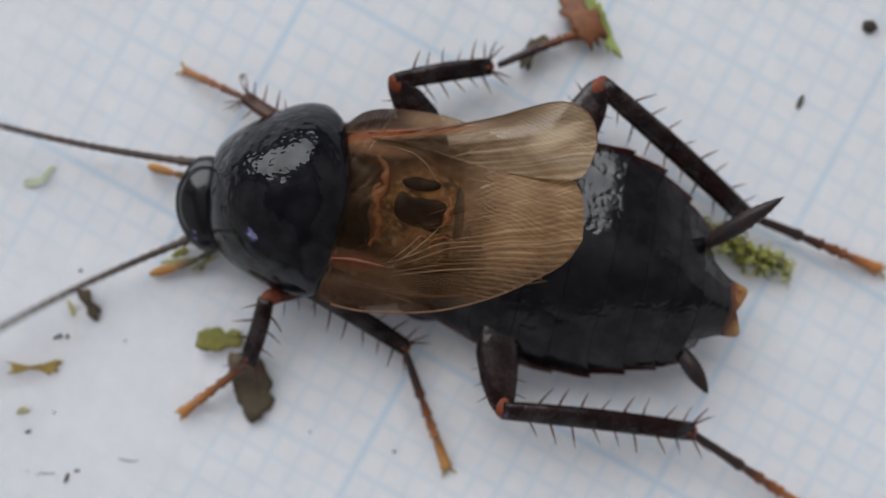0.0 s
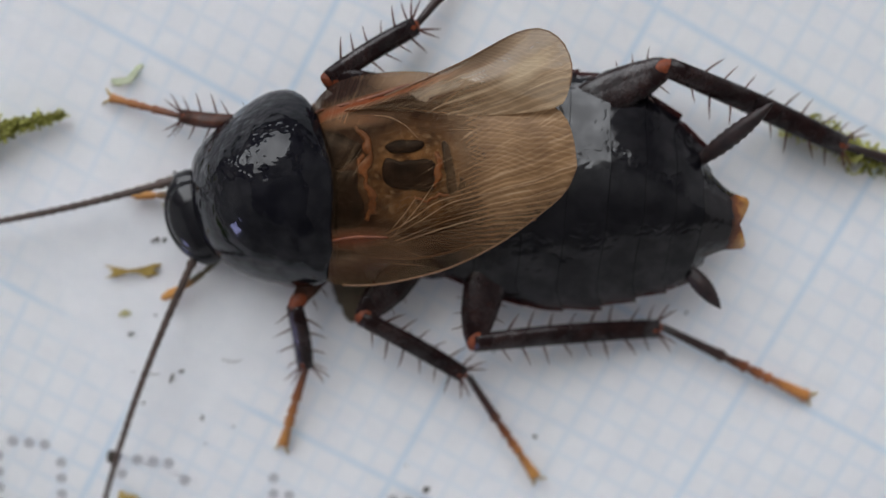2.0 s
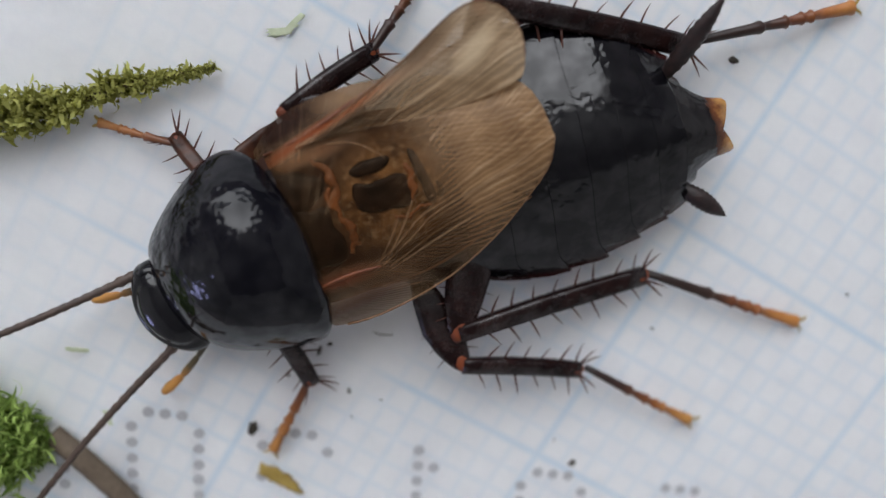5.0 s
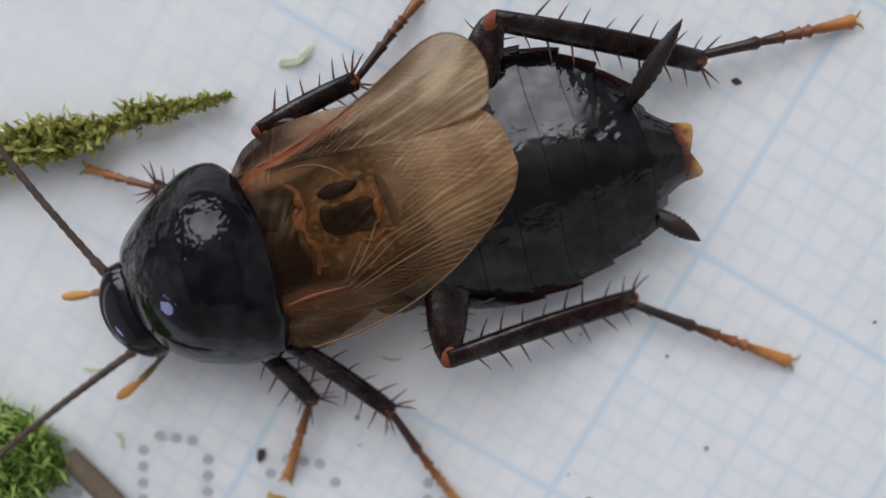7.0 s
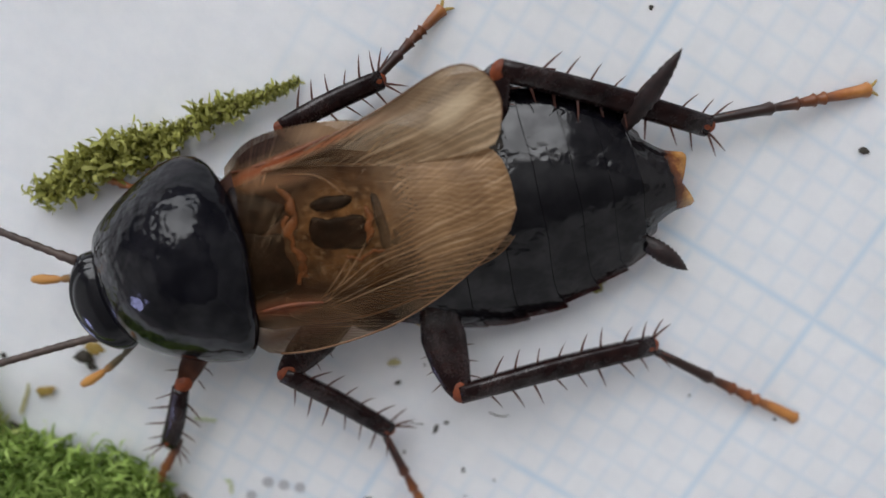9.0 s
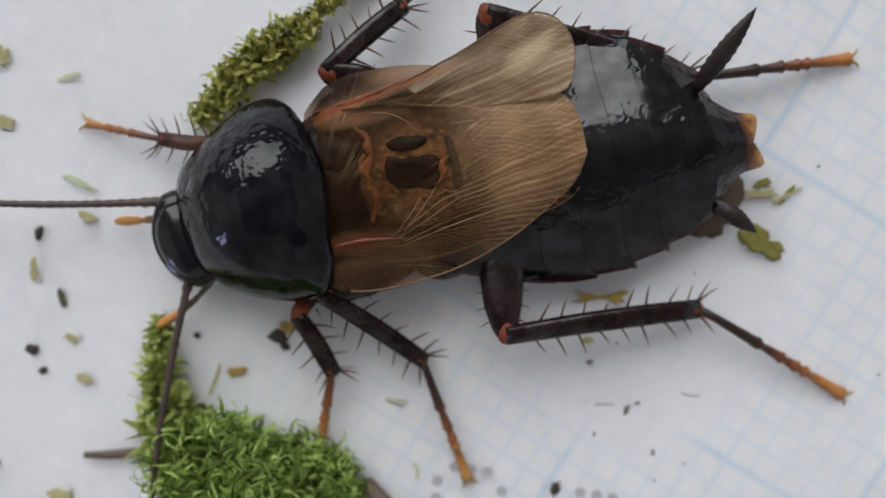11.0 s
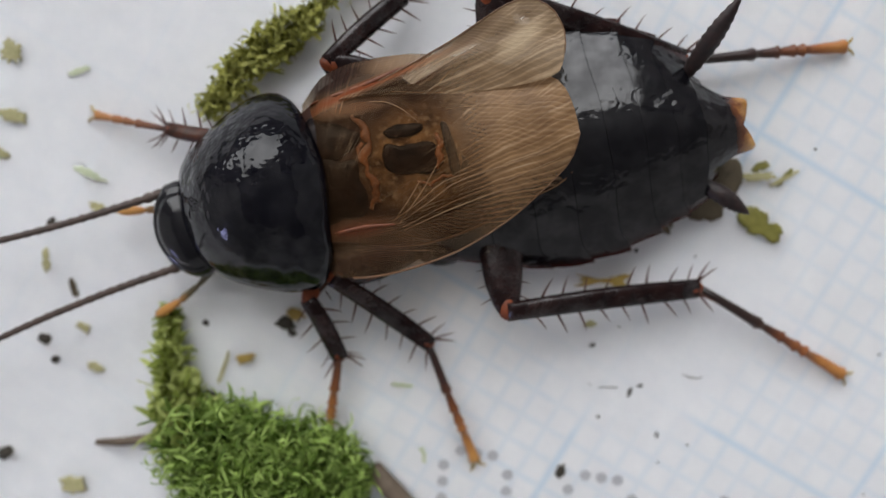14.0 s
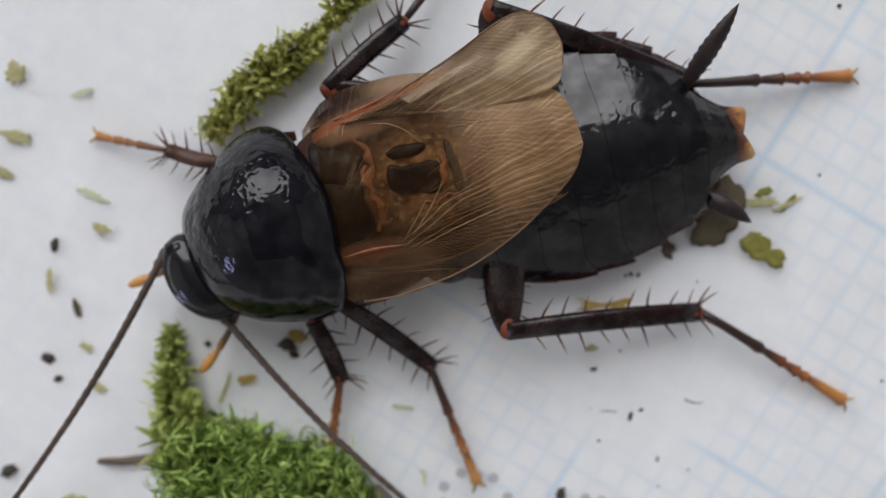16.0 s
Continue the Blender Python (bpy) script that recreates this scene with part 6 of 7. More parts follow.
    walk(K['tarsus R1'], [
        (0.0, pose(0.008605, -0.003553, 0.001034, -0.02, 10.25, -12.90)),
        (0.5, pose(0.006947, -0.004996, 0.001044, -0.03, 13.20, -23.81)),
        (1.0, pose(0.006043, -0.005360, 0.001017, 0.01, 13.01, -44.26)),
        (1.5, pose(0.010511, -0.001791, 0.001171, -0.02, 8.26, -5.32)),
        (2.0, pose(0.009554, -0.002924, 0.001249, -0.03, 9.03, -14.84)),
        (2.5, pose(0.008055, -0.002974, 0.001105, 0.00, 10.58, -18.72)),
        (3.0, pose(0.006598, -0.003712, 0.000975, 0.01, 13.26, -36.80)),
        (5.5, pose(0.007566, -0.003916, 0.000658, -0.01, 15.31, -29.87)),
        (6.0, pose(0.007578, -0.003763, 0.000420, -0.06, 15.94, -33.43)),
        (6.5, pose(0.007599, -0.003960, 0.000261, -0.07, 15.14, -30.74)),
        (7.0, pose(0.007782, -0.003343, 0.000567, -0.03, 14.87, -29.02)),
        (7.5, pose(0.008367, -0.003027, 0.000703, -0.11, 33.98, -26.26)),
        (8.0, pose(0.006636, -0.002271, 0.000541, -0.11, 21.55, -27.68)),
        (10.5, pose(0.009869, -0.002347, 0.000623, -0.01, 11.33, -13.00)),
        (11.0, pose(0.010236, -0.002647, 0.000865, 0.01, 11.05, -16.22)),
        (12.0, pose(0.010142, -0.002733, 0.000835, 0.01, 11.21, -16.48)),
        (14.0, pose(0.010065, -0.002859, 0.000785, -0.00, 11.91, -17.20)),
        (15.0, pose(0.010173, -0.002898, 0.000731, -0.00, 12.42, -17.82)),
        (16.0, pose(0.010043, -0.003288, 0.000571, 0.01, 13.46, -21.24)),
    ])
    walk(K['femur R2'], [
        (0.0, pose(0.003526, -0.005135, 0.001937, 0.01, 20.03, 136.11)),
        (0.5, pose(0.003792, -0.004765, 0.001976, 0.03, 21.07, 144.03)),
        (1.0, pose(0.004428, -0.004022, 0.002236, -0.01, 24.15, 164.04)),
        (1.5, pose(0.004362, -0.003968, 0.002265, 0.02, 25.04, 165.01)),
        (2.0, pose(0.004361, -0.004055, 0.002194, 0.03, 23.60, 162.83)),
        (2.5, pose(0.003471, -0.004523, 0.002068, -0.00, 27.46, 144.35)),
        (3.0, pose(0.004397, -0.003948, 0.002412, -0.01, 28.19, 166.15)),
        (5.5, pose(0.003716, -0.003993, 0.001868, 0.01, 24.71, 159.97)),
        (6.0, pose(0.003745, -0.004032, 0.001732, 0.07, 21.23, 160.93)),
        (6.5, pose(0.003740, -0.004216, 0.001656, 0.07, 18.49, 155.66)),
        (7.0, pose(0.003775, -0.004210, 0.001787, 0.03, 20.52, 155.88)),
        (7.5, pose(0.003404, -0.004376, 0.001787, 0.10, 23.23, 150.18)),
        (8.0, pose(0.002866, -0.004306, 0.001825, 0.10, 31.85, 141.41)),
        (10.5, pose(0.004088, -0.004097, 0.001905, 0.01, 21.88, 159.37)),
        (11.0, pose(0.004280, -0.004289, 0.001953, -0.01, 20.15, 157.17)),
        (12.0, pose(0.004180, -0.004349, 0.001934, -0.01, 20.37, 155.60)),
        (14.0, pose(0.004109, -0.004321, 0.001903, 0.00, 20.06, 153.48)),
        (15.0, pose(0.004219, -0.004257, 0.001881, 0.00, 19.42, 156.72)),
        (16.0, pose(0.004056, -0.004261, 0.001841, -0.01, 19.98, 153.51)),
    ])
    walk(K['tibia R2'], [
        (0.0, pose(0.003526, -0.005135, 0.001937, 0.03, 17.79, -154.89)),
        (0.5, pose(0.003792, -0.004765, 0.001976, 0.04, 18.06, -147.32)),
        (1.0, pose(0.004428, -0.004022, 0.002236, -0.01, 35.35, -140.85)),
        (1.5, pose(0.004362, -0.003968, 0.002265, 0.01, 33.22, -148.55)),
        (2.0, pose(0.004361, -0.004055, 0.002194, 0.01, 16.91, -146.75)),
        (2.5, pose(0.003471, -0.004523, 0.002068, -0.00, 18.44, -153.78)),
        (3.0, pose(0.004397, -0.003948, 0.002412, -0.01, 56.61, -140.10)),
        (5.5, pose(0.003716, -0.003993, 0.001868, 0.01, 17.02, -165.24)),
        (6.0, pose(0.003745, -0.004032, 0.001732, 0.07, 15.72, -166.05)),
        (6.5, pose(0.003740, -0.004216, 0.001656, 0.07, 14.60, -167.12)),
        (7.0, pose(0.003775, -0.004210, 0.001787, 0.03, 16.35, -165.92)),
        (7.5, pose(0.003404, -0.004376, 0.001787, 0.12, 15.68, -169.62)),
        (8.0, pose(0.002866, -0.004306, 0.001825, 0.15, 15.65, -171.97)),
        (10.5, pose(0.004088, -0.004097, 0.001905, 0.01, 18.15, -135.41)),
        (11.0, pose(0.004280, -0.004289, 0.001953, -0.00, 17.63, -140.23)),
        (12.0, pose(0.004180, -0.004349, 0.001934, -0.01, 17.62, -140.56)),
        (14.0, pose(0.004109, -0.004321, 0.001903, 0.00, 16.13, -141.37)),
        (15.0, pose(0.004219, -0.004257, 0.001881, 0.00, 15.22, -142.02)),
        (16.0, pose(0.004056, -0.004261, 0.001841, -0.01, 13.40, -145.28)),
    ])
    walk(K['tarsus R2'], [
        (0.0, pose(0.000165, -0.006709, 0.000746, 0.03, 13.60, -143.54)),
        (0.5, pose(0.000671, -0.006767, 0.000767, 0.04, 12.16, -142.94)),
        (1.0, pose(0.002765, -0.005375, 0.000715, -0.00, 10.48, -105.18)),
        (1.5, pose(0.002535, -0.005086, 0.000862, 0.00, 13.16, -114.27)),
        (2.0, pose(0.001486, -0.005940, 0.001149, 0.00, 19.99, -128.95)),
        (2.5, pose(0.000428, -0.006022, 0.000936, -0.00, 18.51, -149.67)),
        (3.0, pose(0.003495, -0.004702, 0.000630, -0.00, 10.31, -106.58)),
        (5.5, pose(0.000601, -0.004813, 0.000882, 0.01, 15.42, -149.48)),
        (6.0, pose(0.000551, -0.004826, 0.000806, 0.06, 13.52, -151.80)),
        (6.5, pose(0.000393, -0.004982, 0.000762, 0.05, 10.03, -144.88)),
        (7.0, pose(0.000411, -0.005054, 0.000770, 0.02, 10.34, -142.96)),
        (7.5, pose(0.000038, -0.004992, 0.000826, 0.10, 8.63, -144.01)),
        (8.0, pose(-0.000466, -0.004776, 0.000883, 0.14, 7.55, -148.35)),
        (10.5, pose(0.001924, -0.006230, 0.000909, 0.01, 18.06, -122.76)),
        (11.0, pose(0.001769, -0.006379, 0.000915, -0.00, 18.68, -135.95)),
        (12.0, pose(0.001657, -0.006424, 0.000896, -0.01, 18.69, -136.29)),
        (14.0, pose(0.001436, -0.006457, 0.000914, 0.00, 18.89, -133.51)),
        (15.0, pose(0.001459, -0.006411, 0.000928, 0.00, 18.78, -132.37)),
        (16.0, pose(0.001101, -0.006310, 0.000984, -0.01, 17.76, -133.92)),
    ])
    walk(K['femur R3'], [
        (0.0, pose(-0.003461, -0.006563, 0.001679, -0.02, 8.82, 74.27)),
        (0.5, pose(-0.005045, -0.006158, 0.001611, -0.03, 7.30, 53.92)),
        (1.0, pose(-0.005883, -0.005433, 0.001583, 0.01, 6.81, 40.70)),
        (1.5, pose(-0.006005, -0.004986, 0.001722, -0.01, 8.81, 35.40)),
        (2.0, pose(-0.006923, -0.004365, 0.001703, -0.02, 7.80, 24.06)),
        (2.5, pose(-0.000755, -0.005685, 0.002043, -0.00, 15.89, 111.14)),
        (3.0, pose(0.000357, -0.005248, 0.001997, -0.01, 14.62, 128.88)),
        (5.5, pose(-0.003508, -0.005429, 0.002028, -0.01, 16.29, 63.71)),
        (6.0, pose(-0.003716, -0.005181, 0.002099, -0.04, 17.86, 58.52)),
        (6.5, pose(-0.003919, -0.005436, 0.002135, -0.03, 16.97, 58.38)),
        (7.0, pose(-0.004276, -0.005545, 0.002004, -0.01, 14.06, 56.13)),
        (7.5, pose(-0.004692, -0.005383, 0.002166, -0.09, 15.76, 49.75)),
        (8.0, pose(-0.005342, -0.005140, 0.002276, -0.14, 16.05, 40.66)),
        (10.5, pose(-0.000752, -0.005662, 0.001959, -0.00, 14.77, 108.78)),
        (11.0, pose(-0.001019, -0.005776, 0.001880, -0.00, 13.30, 105.81)),
        (12.0, pose(-0.001126, -0.005810, 0.001869, 0.00, 13.08, 103.71)),
        (14.0, pose(-0.001348, -0.006039, 0.001882, -0.00, 12.62, 99.91)),
        (15.0, pose(-0.001324, -0.006080, 0.001904, -0.00, 12.83, 99.70)),
        (16.0, pose(-0.001655, -0.005927, 0.002000, 0.00, 14.97, 94.46)),
    ])
    walk(K['tibia R3'], [
        (0.0, pose(-0.003461, -0.006563, 0.001679, 0.02, 11.12, 152.60)),
        (0.5, pose(-0.005045, -0.006158, 0.001611, 0.03, 10.24, 152.65)),
        (1.0, pose(-0.005883, -0.005433, 0.001583, -0.01, 10.06, 152.07)),
        (1.5, pose(-0.006005, -0.004986, 0.001722, 0.02, 10.10, 151.92)),
        (2.0, pose(-0.006923, -0.004365, 0.001703, 0.03, 10.44, 158.07)),
        (2.5, pose(-0.000755, -0.005685, 0.002043, -0.00, 15.19, -178.04)),
        (3.0, pose(0.000357, -0.005248, 0.001997, -0.01, 11.47, 172.28)),
        (5.5, pose(-0.003508, -0.005429, 0.002028, 0.01, 8.71, 153.19)),
        (6.0, pose(-0.003716, -0.005181, 0.002099, 0.07, 8.37, 153.16)),
        (6.5, pose(-0.003919, -0.005436, 0.002135, 0.07, 7.54, 152.65)),
        (7.0, pose(-0.004276, -0.005545, 0.002004, 0.03, 9.24, 155.41)),
        (7.5, pose(-0.004692, -0.005383, 0.002166, 0.10, 8.64, 158.66)),
        (8.0, pose(-0.005342, -0.005140, 0.002276, 0.12, 8.32, 158.81)),
        (10.5, pose(-0.000752, -0.005662, 0.001959, 0.01, 7.49, 162.08)),
        (11.0, pose(-0.001019, -0.005776, 0.001880, -0.01, 9.02, 159.90)),
        (12.0, pose(-0.001126, -0.005810, 0.001869, -0.01, 8.85, 159.61)),
        (14.0, pose(-0.001348, -0.006039, 0.001882, 0.00, 8.49, 157.34)),
        (15.0, pose(-0.001324, -0.006080, 0.001904, 0.00, 8.18, 155.99)),
        (16.0, pose(-0.001655, -0.005927, 0.002000, -0.01, 7.43, 152.16)),
    ])
    walk(K['tarsus R3'], [
        (0.0, pose(-0.009544, -0.003409, 0.000332, 0.02, 8.03, 170.97)),
        (0.5, pose(-0.011308, -0.002920, 0.000337, 0.03, 10.20, 167.99)),
        (1.0, pose(-0.012314, -0.002024, 0.000291, -0.01, 8.95, 163.40)),
        (1.5, pose(-0.012302, -0.001626, 0.000452, 0.02, 10.91, 161.96)),
        (2.0, pose(-0.013436, -0.001742, 0.000410, 0.03, 13.23, 164.31)),
        (2.5, pose(-0.006201, -0.005872, 0.000564, -0.00, 13.15, -170.06)),
        (3.0, pose(-0.005612, -0.004439, 0.000775, -0.01, 14.67, -167.34)),
        (5.5, pose(-0.009675, -0.002313, 0.000970, 0.01, 4.79, 173.13)),
        (6.0, pose(-0.009533, -0.002238, 0.001138, 0.07, 3.60, 175.31)),
        (6.5, pose(-0.009713, -0.002439, 0.001272, 0.07, 2.55, 175.58)),
        (7.0, pose(-0.010236, -0.002817, 0.000937, 0.03, 4.18, 177.43)),
        (7.5, pose(-0.010732, -0.003025, 0.001180, 0.11, 3.45, -179.69)),
        (8.0, pose(-0.011458, -0.002769, 0.001318, 0.14, 2.95, -178.65)),
        (10.5, pose(-0.007530, -0.003470, 0.001023, 0.01, 7.92, -171.14)),
        (11.0, pose(-0.007758, -0.003309, 0.000742, -0.01, 7.60, -176.85)),
        (12.0, pose(-0.007855, -0.003309, 0.000750, -0.01, 7.49, -177.14)),
        (14.0, pose(-0.008001, -0.003262, 0.000806, 0.00, 7.17, 179.98)),
        (15.0, pose(-0.007927, -0.003138, 0.000865, 0.00, 6.83, 178.33)),
        (16.0, pose(-0.008071, -0.002538, 0.001054, -0.01, 5.78, 174.13)),
    ])
    walk(K['pronotum'], [
        (0.0, pose(0.004705, -0.000921, 0.003673, -0.03, -0.01, 0.66)),
        (0.5, pose(0.004763, -0.000860, 0.003675, -0.04, -0.01, -0.12)),
        (1.0, pose(0.004845, -0.000962, 0.003678, 0.01, 0.00, 0.60)),
        (1.5, pose(0.004794, -0.000910, 0.003677, -0.01, 0.01, 2.98)),
        (2.0, pose(0.004737, -0.000846, 0.003674, -0.03, 0.02, 1.93)),
        (2.5, pose(0.004823, -0.000791, 0.003681, 0.00, -0.00, 0.51)),
        (3.0, pose(0.004825, -0.000788, 0.003684, 0.01, -0.00, 1.10)),
        (5.5, pose(0.004944, -0.000508, 0.003684, -0.01, -0.00, 2.17)),
        (6.0, pose(0.004999, -0.000579, 0.003679, -0.07, 0.01, 2.35)),
        (6.5, pose(0.004964, -0.000625, 0.003679, -0.07, 0.01, 1.87)),
        (7.0, pose(0.004896, -0.000729, 0.003684, -0.03, 0.00, -2.70)),
        (7.5, pose(0.004957, -0.000825, 0.003685, -0.11, -0.03, -5.77)),
        (8.0, pose(0.005019, -0.000702, 0.003685, -0.14, -0.05, -3.76)),
        (10.5, pose(0.005193, -0.000718, 0.003684, -0.01, -0.01, 5.76)),
        (11.0, pose(0.005083, -0.000727, 0.003684, 0.01, -0.00, 3.17)),
        (11.5, pose(0.005088, -0.000703, 0.003684, 0.00, 0.00, 2.51)),
        (12.0, pose(0.005126, -0.000793, 0.003684, 0.01, 0.00, 2.43)),
        (12.5, pose(0.005125, -0.000765, 0.003684, 0.00, 0.00, 1.94)),
        (13.0, pose(0.005098, -0.000627, 0.003684, -0.00, -0.00, 0.61)),
        (13.5, pose(0.005082, -0.000608, 0.003684, -0.00, -0.00, 0.30)),
        (14.0, pose(0.005092, -0.000625, 0.003684, -0.00, -0.00, 0.35)),
        (14.5, pose(0.005138, -0.000706, 0.003684, -0.00, -0.00, 1.26)),
        (15.0, pose(0.005151, -0.000725, 0.003684, -0.00, -0.00, 0.97)),
        (15.5, pose(0.005167, -0.000703, 0.003684, -0.01, -0.00, 2.69)),
        (16.0, pose(0.005174, -0.000615, 0.003682, 0.01, 0.00, 6.47)),
    ])
    walk(K['head'], [
        (0.0, pose(0.008614, 0.000094, 0.002189, -0.03, -0.01, 0.66)),
        (0.5, pose(0.008685, 0.000100, 0.002191, -0.04, -0.01, -0.12)),
        (1.0, pose(0.008755, 0.000050, 0.002194, 0.01, 0.00, 0.60)),
        (1.5, pose(0.008657, 0.000262, 0.002193, -0.01, 0.01, 2.98)),
        (2.0, pose(0.008622, 0.000255, 0.002189, -0.03, 0.02, 1.93)),
        (2.5, pose(0.008734, 0.000213, 0.002197, 0.00, -0.00, 0.51)),
        (3.0, pose(0.008726, 0.000257, 0.002200, 0.01, -0.00, 1.10)),
        (5.5, pose(0.008825, 0.000609, 0.002200, -0.01, -0.00, 2.17)),
        (6.0, pose(0.008876, 0.000550, 0.002193, -0.07, 0.01, 2.35)),
        (6.5, pose(0.008850, 0.000471, 0.002193, -0.07, 0.01, 1.87)),
        (7.0, pose(0.008857, 0.000055, 0.002199, -0.03, 0.00, -2.70)),
        (7.5, pose(0.008956, -0.000257, 0.002201, -0.11, -0.03, -5.77)),
        (8.0, pose(0.008996, 0.000005, 0.002202, -0.14, -0.05, -3.76)),
        (10.5, pose(0.008995, 0.000641, 0.002200, -0.01, -0.01, 5.76)),
        (11.0, pose(0.008943, 0.000458, 0.002200, 0.01, -0.00, 3.17)),
        (11.5, pose(0.008962, 0.000438, 0.002200, 0.00, 0.00, 2.51)),
        (12.0, pose(0.009001, 0.000343, 0.002200, 0.01, 0.00, 2.43)),
        (12.5, pose(0.009010, 0.000337, 0.002200, 0.00, 0.00, 1.94)),
        (13.0, pose(0.009007, 0.000385, 0.002200, -0.00, -0.00, 0.61)),
        (13.5, pose(0.008996, 0.000383, 0.002200, -0.00, -0.00, 0.30)),
        (14.0, pose(0.009005, 0.000370, 0.002200, -0.00, -0.00, 0.35)),
        (14.5, pose(0.009035, 0.000349, 0.002200, -0.00, -0.00, 1.26)),
        (15.0, pose(0.009054, 0.000310, 0.002200, -0.00, -0.00, 0.97)),
        (15.5, pose(0.009038, 0.000451, 0.002200, -0.01, -0.00, 7.69)),
        (16.0, pose(0.008960, 0.000791, 0.002198, 0.01, 0.00, 16.47)),
    ])
    walk(K['antenna R'], [
        (0.0, pose(0.009926, -0.000941, 0.001240, -0.03, -3.01, -0.19)),
        (0.5, pose(0.009983, -0.000947, 0.001242, -0.04, -3.00, 17.5)),
        (1.0, pose(0.010066, -0.000992, 0.001244, 0.01, -3.00, 10.72)),
        (1.5, pose(0.010011, -0.000733, 0.001243, -0.01, -2.99, 22.37)),
        (2.0, pose(0.009957, -0.000758, 0.001239, -0.02, -2.98, 10.50)),
        (2.5, pose(0.010044, -0.000828, 0.001247, 0.00, -3.00, -25.52)),
        (3.0, pose(0.010046, -0.000775, 0.001250, 0.01, -2.99, -40.39)),
        (5.5, pose(0.010164, -0.000405, 0.001250, -0.01, -3.00, 8.28)),
        (6.0, pose(0.010218, -0.000468, 0.001244, -0.07, -3.01, -26.77)),
        (6.5, pose(0.010183, -0.000553, 0.001244, -0.05, -3.05, -47.24)),
        (7.0, pose(0.010106, -0.001048, 0.001249, -0.01, -3.02, -72.31)),
        (7.5, pose(0.010145, -0.001418, 0.001253, -0.10, -3.05, -19.44)),
        (8.0, pose(0.010225, -0.001126, 0.001256, -0.04, -3.14, -59.41)),
        (10.5, pose(0.010396, -0.000307, 0.001250, -0.01, -3.00, 14.21)),
        (11.0, pose(0.010300, -0.000538, 0.001250, 0.01, -3.00, -6.54)),
        (11.5, pose(0.010307, -0.000569, 0.001250, 0.00, -3.00, 34.81)),
        (12.0, pose(0.010344, -0.000670, 0.001250, 0.01, -3.00, -0.78)),
        (12.5, pose(0.010345, -0.000683, 0.001250, 0.00, -3.00, 19.01)),
        (13.0, pose(0.010319, -0.000655, 0.001250, -0.00, -3.00, 37.13)),
        (13.5, pose(0.010302, -0.000659, 0.001250, -0.00, -3.00, 24.42)),
        (14.0, pose(0.010312, -0.000675, 0.001250, -0.00, -3.00, 8.0)),
        (14.5, pose(0.010358, -0.000681, 0.001250, -0.00, -3.00, 8.30)),
        (15.0, pose(0.010371, -0.000726, 0.001250, -0.00, -3.00, 29.01)),
        (15.5, pose(0.010468, -0.000459, 0.001250, -0.01, -3.00, 48.11)),
        (16.0, pose(0.010517, 0.000069, 0.001248, 0.01, -3.00, 49.21)),
    ])
    walk(K['antenna L'], [
        (0.0, pose(0.009347, 0.001552, 0.001139, -0.03, -2.99, 39.33)),
        (0.5, pose(0.009438, 0.001554, 0.001140, -0.01, -2.96, 88.57)),
        (1.0, pose(0.009490, 0.001503, 0.001144, 0.00, -3.01, 76.86)),
        (1.5, pose(0.009332, 0.001735, 0.001142, 0.01, -2.99, 100.60)),
        (2.0, pose(0.009322, 0.001722, 0.001138, 0.01, -2.97, 68.94)),
        (2.5, pose(0.009472, 0.001667, 0.001147, 0.00, -3.00, 45.36)),
        (3.0, pose(0.009448, 0.001714, 0.001150, 0.01, -3.01, 16.69)),
        (5.5, pose(0.009520, 0.002072, 0.001150, -0.01, -3.00, 40.69)),
        (6.0, pose(0.009565, 0.002007, 0.001141, -0.05, -2.94, 46.94)),
        (6.5, pose(0.009552, 0.001927, 0.001141, -0.05, -2.95, 37.25)),
        (7.0, pose(0.009674, 0.001475, 0.001148, -0.02, -2.98, 24.28)),
        (7.5, pose(0.009849, 0.001124, 0.001148, -0.11, -3.01, 2.50)),
        (8.0, pose(0.009840, 0.001405, 0.001149, -0.14, -3.04, -2.02)),
        (10.5, pose(0.009597, 0.002125, 0.001150, -0.01, -2.99, 60.48)),
        (11.0, pose(0.009613, 0.001928, 0.001150, 0.00, -3.01, 77.08)),
        (11.5, pose(0.009648, 0.001905, 0.001150, 0.00, -3.00, 89.25)),
        (12.0, pose(0.009689, 0.001805, 0.001150, 0.01, -3.01, 74.52)),
        (12.5, pose(0.009710, 0.001797, 0.001150, 0.00, -3.00, 89.09)),
        (13.0, pose(0.009741, 0.001839, 0.001150, 0.00, -3.00, 112.50)),
        (13.5, pose(0.009739, 0.001837, 0.001150, -0.00, -3.00, 54.40)),
        (14.0, pose(0.009747, 0.001822, 0.001150, -0.00, -3.00, 17.46)),
        (14.5, pose(0.009754, 0.001807, 0.001150, -0.00, -3.00, 61.35)),
        (15.0, pose(0.009779, 0.001764, 0.001150, -0.00, -3.00, 87.62)),
        (15.5, pose(0.009589, 0.001945, 0.001150, -0.00, -2.99, 108.24)),
        (16.0, pose(0.009280, 0.002310, 0.001148, -0.00, -3.01, 126.30)),
    ])
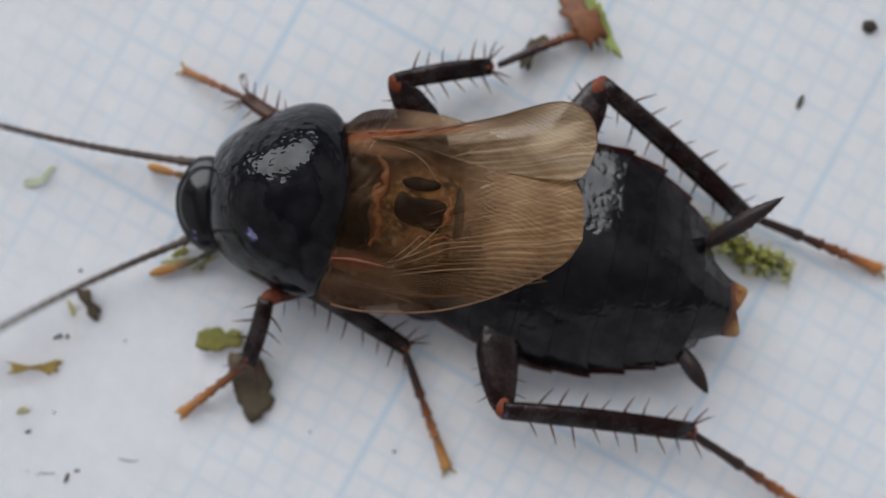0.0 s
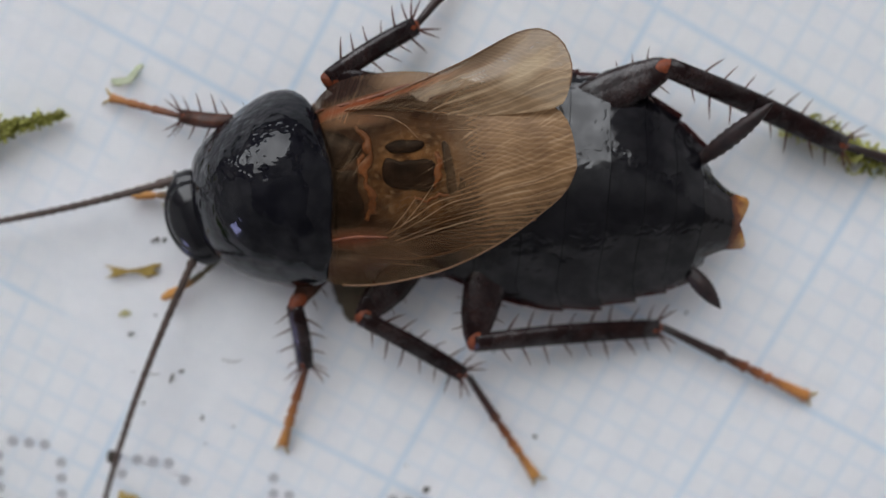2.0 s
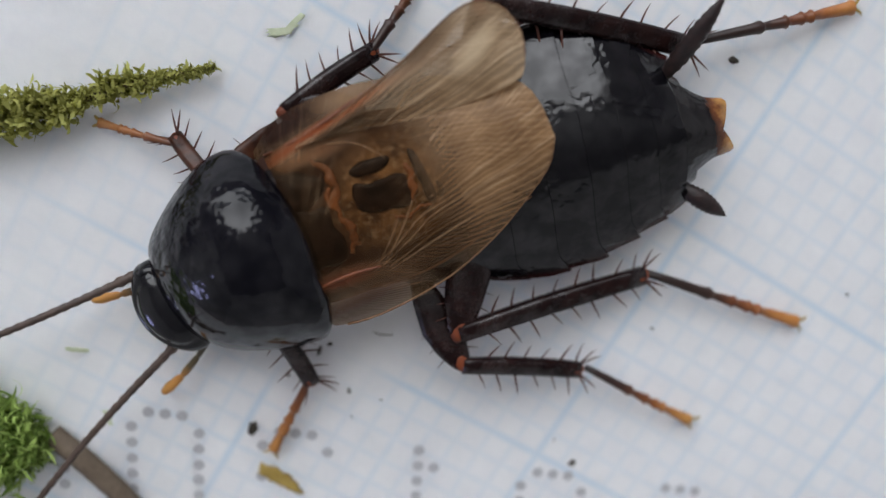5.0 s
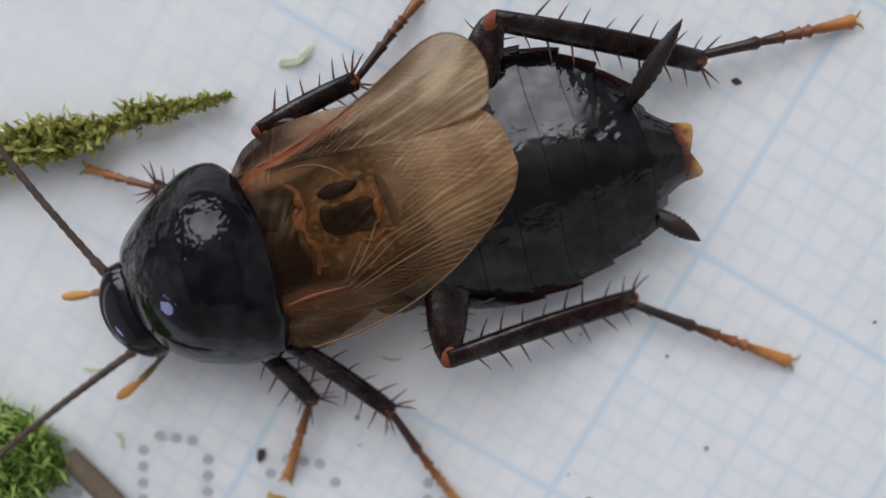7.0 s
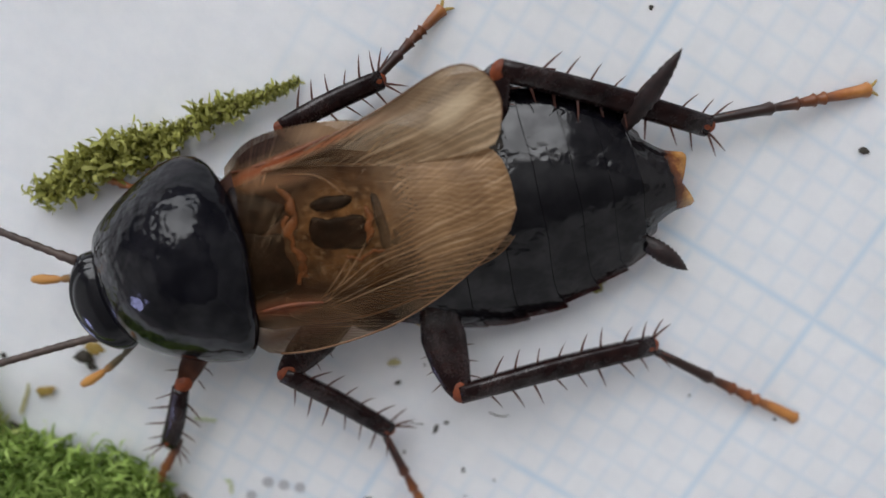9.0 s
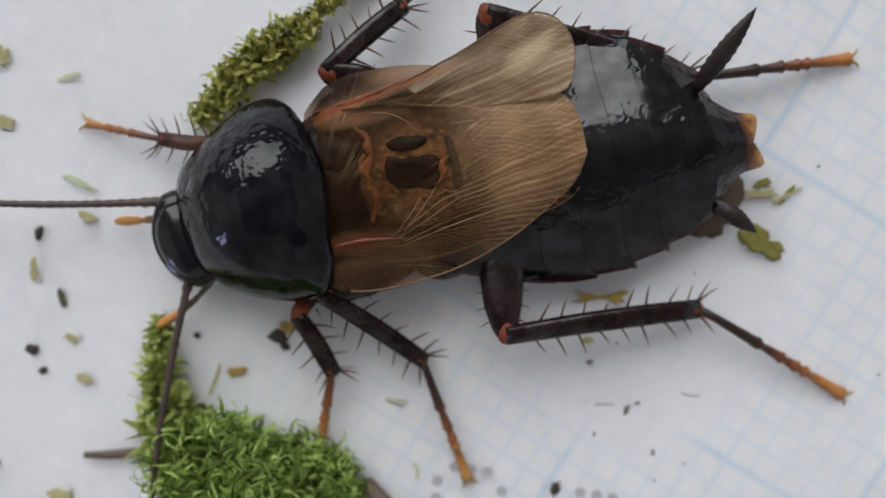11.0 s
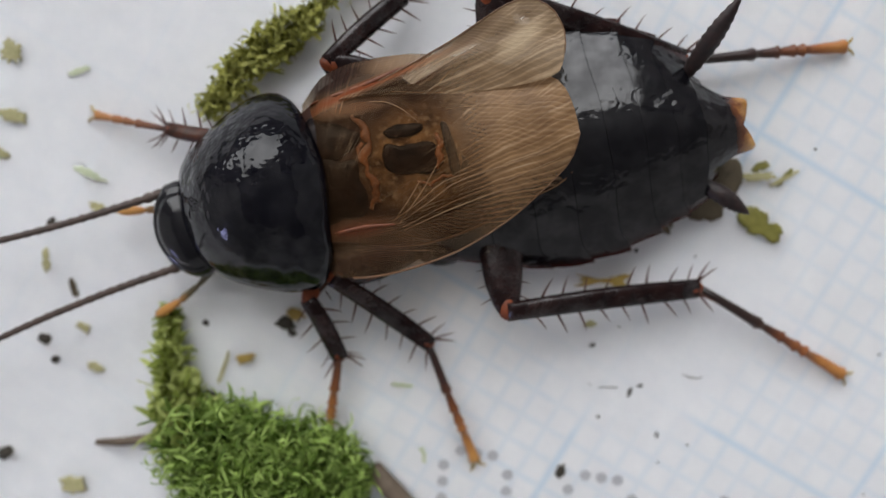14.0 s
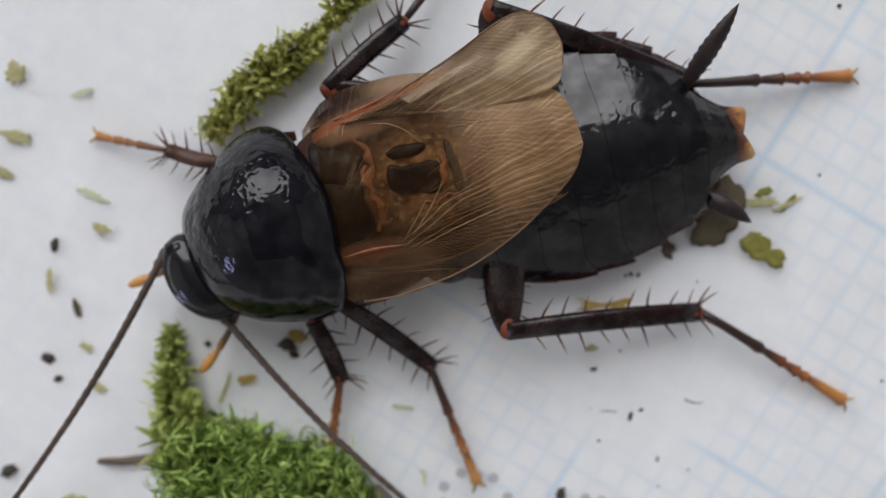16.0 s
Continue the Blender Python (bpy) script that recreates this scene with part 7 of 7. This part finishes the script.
    walk(K['abdomen'], [
        (0.0, pose(0.000325, -0.000603, -0.000012, -0.03, -0.01, 0.66)),
        (0.5, pose(0.000382, -0.000557, -0.000009, -0.04, -0.01, 0.57)),
        (1.0, pose(0.000466, -0.000574, -0.000006, 0.01, 0.00, -1.32)),
        (1.5, pose(0.000413, -0.000596, -0.000006, -0.02, 0.00, -2.65)),
        (2.0, pose(0.000395, -0.000573, -0.000008, -0.03, 0.01, -3.66)),
        (2.5, pose(0.000523, -0.000613, -0.000003, 0.00, -0.00, -3.87)),
        (3.0, pose(0.000566, -0.000636, -0.000001, 0.01, -0.00, -3.23)),
        (5.5, pose(0.000666, -0.000649, -0.000000, -0.01, -0.00, -1.23)),
        (6.0, pose(0.000714, -0.000692, -0.000005, -0.07, 0.00, -1.38)),
        (6.5, pose(0.000667, -0.000670, -0.000005, -0.07, 0.01, -0.47)),
        (7.0, pose(0.000589, -0.000624, -0.000000, -0.03, 0.01, 0.80)),
        (7.5, pose(0.000648, -0.000710, -0.000001, -0.11, -0.01, 1.58)),
        (8.0, pose(0.000703, -0.000729, -0.000002, -0.14, -0.03, 3.94)),
        (10.5, pose(0.000695, -0.000595, -0.000001, -0.01, -0.00, 9.68)),
        (11.0, pose(0.000581, -0.000565, -0.000000, 0.01, -0.00, 7.49)),
        (11.5, pose(0.000584, -0.000552, -0.000000, 0.00, 0.00, 7.39)),
        (12.0, pose(0.000621, -0.000580, 0.000000, 0.01, 0.00, 6.90)),
        (12.5, pose(0.000616, -0.000579, -0.000000, 0.00, 0.00, 6.85)),
        (13.0, pose(0.000583, -0.000515, -0.000000, -0.00, -0.00, 7.19)),
        (13.5, pose(0.000565, -0.000519, -0.000000, -0.00, 0.00, 7.17)),
        (14.0, pose(0.000572, -0.000507, -0.000000, -0.00, -0.00, 6.91)),
        (14.5, pose(0.000617, -0.000545, -0.000000, -0.00, -0.00, 6.57)),
        (15.0, pose(0.000628, -0.000549, -0.000000, -0.00, -0.00, 6.33)),
        (15.5, pose(0.000641, -0.000546, -0.000000, -0.01, -0.00, 5.85)),
        (16.0, pose(0.000643, -0.000525, -0.000001, 0.01, 0.00, 5.09)),
    ])
    # debris that the legs drag along
    walk(K['twig'], [(0.0, pose(-0.01988, -0.00660, 0, 0, 0, 43.8)), (8.2, pose(-0.01988, -0.00660, 0, 0, 0, 43.8)), (10.2, pose(-0.02565, -0.00455, 0, 0, 0, 70.3)), (16.0, pose(-0.02565, -0.00455, 0, 0, 0, 70.3))])
    walk(K['flake'], [(0.0, pose(-0.00485, -0.00410, 0, 0, 0, 0.0)), (1.8, pose(-0.00485, -0.00410, 0, 0, 0, 0.0)), (3.2, pose(-0.00640, -0.00360, 0, 0, 0, -8.0)), (8.2, pose(-0.00750, -0.00320, 0, 0, 0, -22.0)), (10.2, pose(-0.01040, -0.00250, 0, 0, 0, -42.0)), (16.0, pose(-0.01040, -0.00250, 0, 0, 0, -42.0))])
    walk(K['green bit'], [(0.0, pose(-0.00660, -0.00300, 0, 0, 0, 0.0)), (2.0, pose(-0.00660, -0.00300, 0, 0, 0, 0.0)), (8.2, pose(-0.00720, -0.00280, 0, 0, 0, -20.0)), (10.2, pose(-0.00820, -0.00265, 0, 0, 0, -35.0)), (16.0, pose(-0.00820, -0.00265, 0, 0, 0, -35.0))])
    walk(K['leaf'], [(0.0, pose(-0.00075, 0.01360, 0, 0, 0, -12.0)), (0.3, pose(-0.00075, 0.01360, 0, 0, 0, -12.0)), (0.6, pose(0.00025, 0.01290, 0, 0, 0, 12.0)), (16.0, pose(0.00025, 0.01290, 0, 0, 0, 12.0))])


motions()
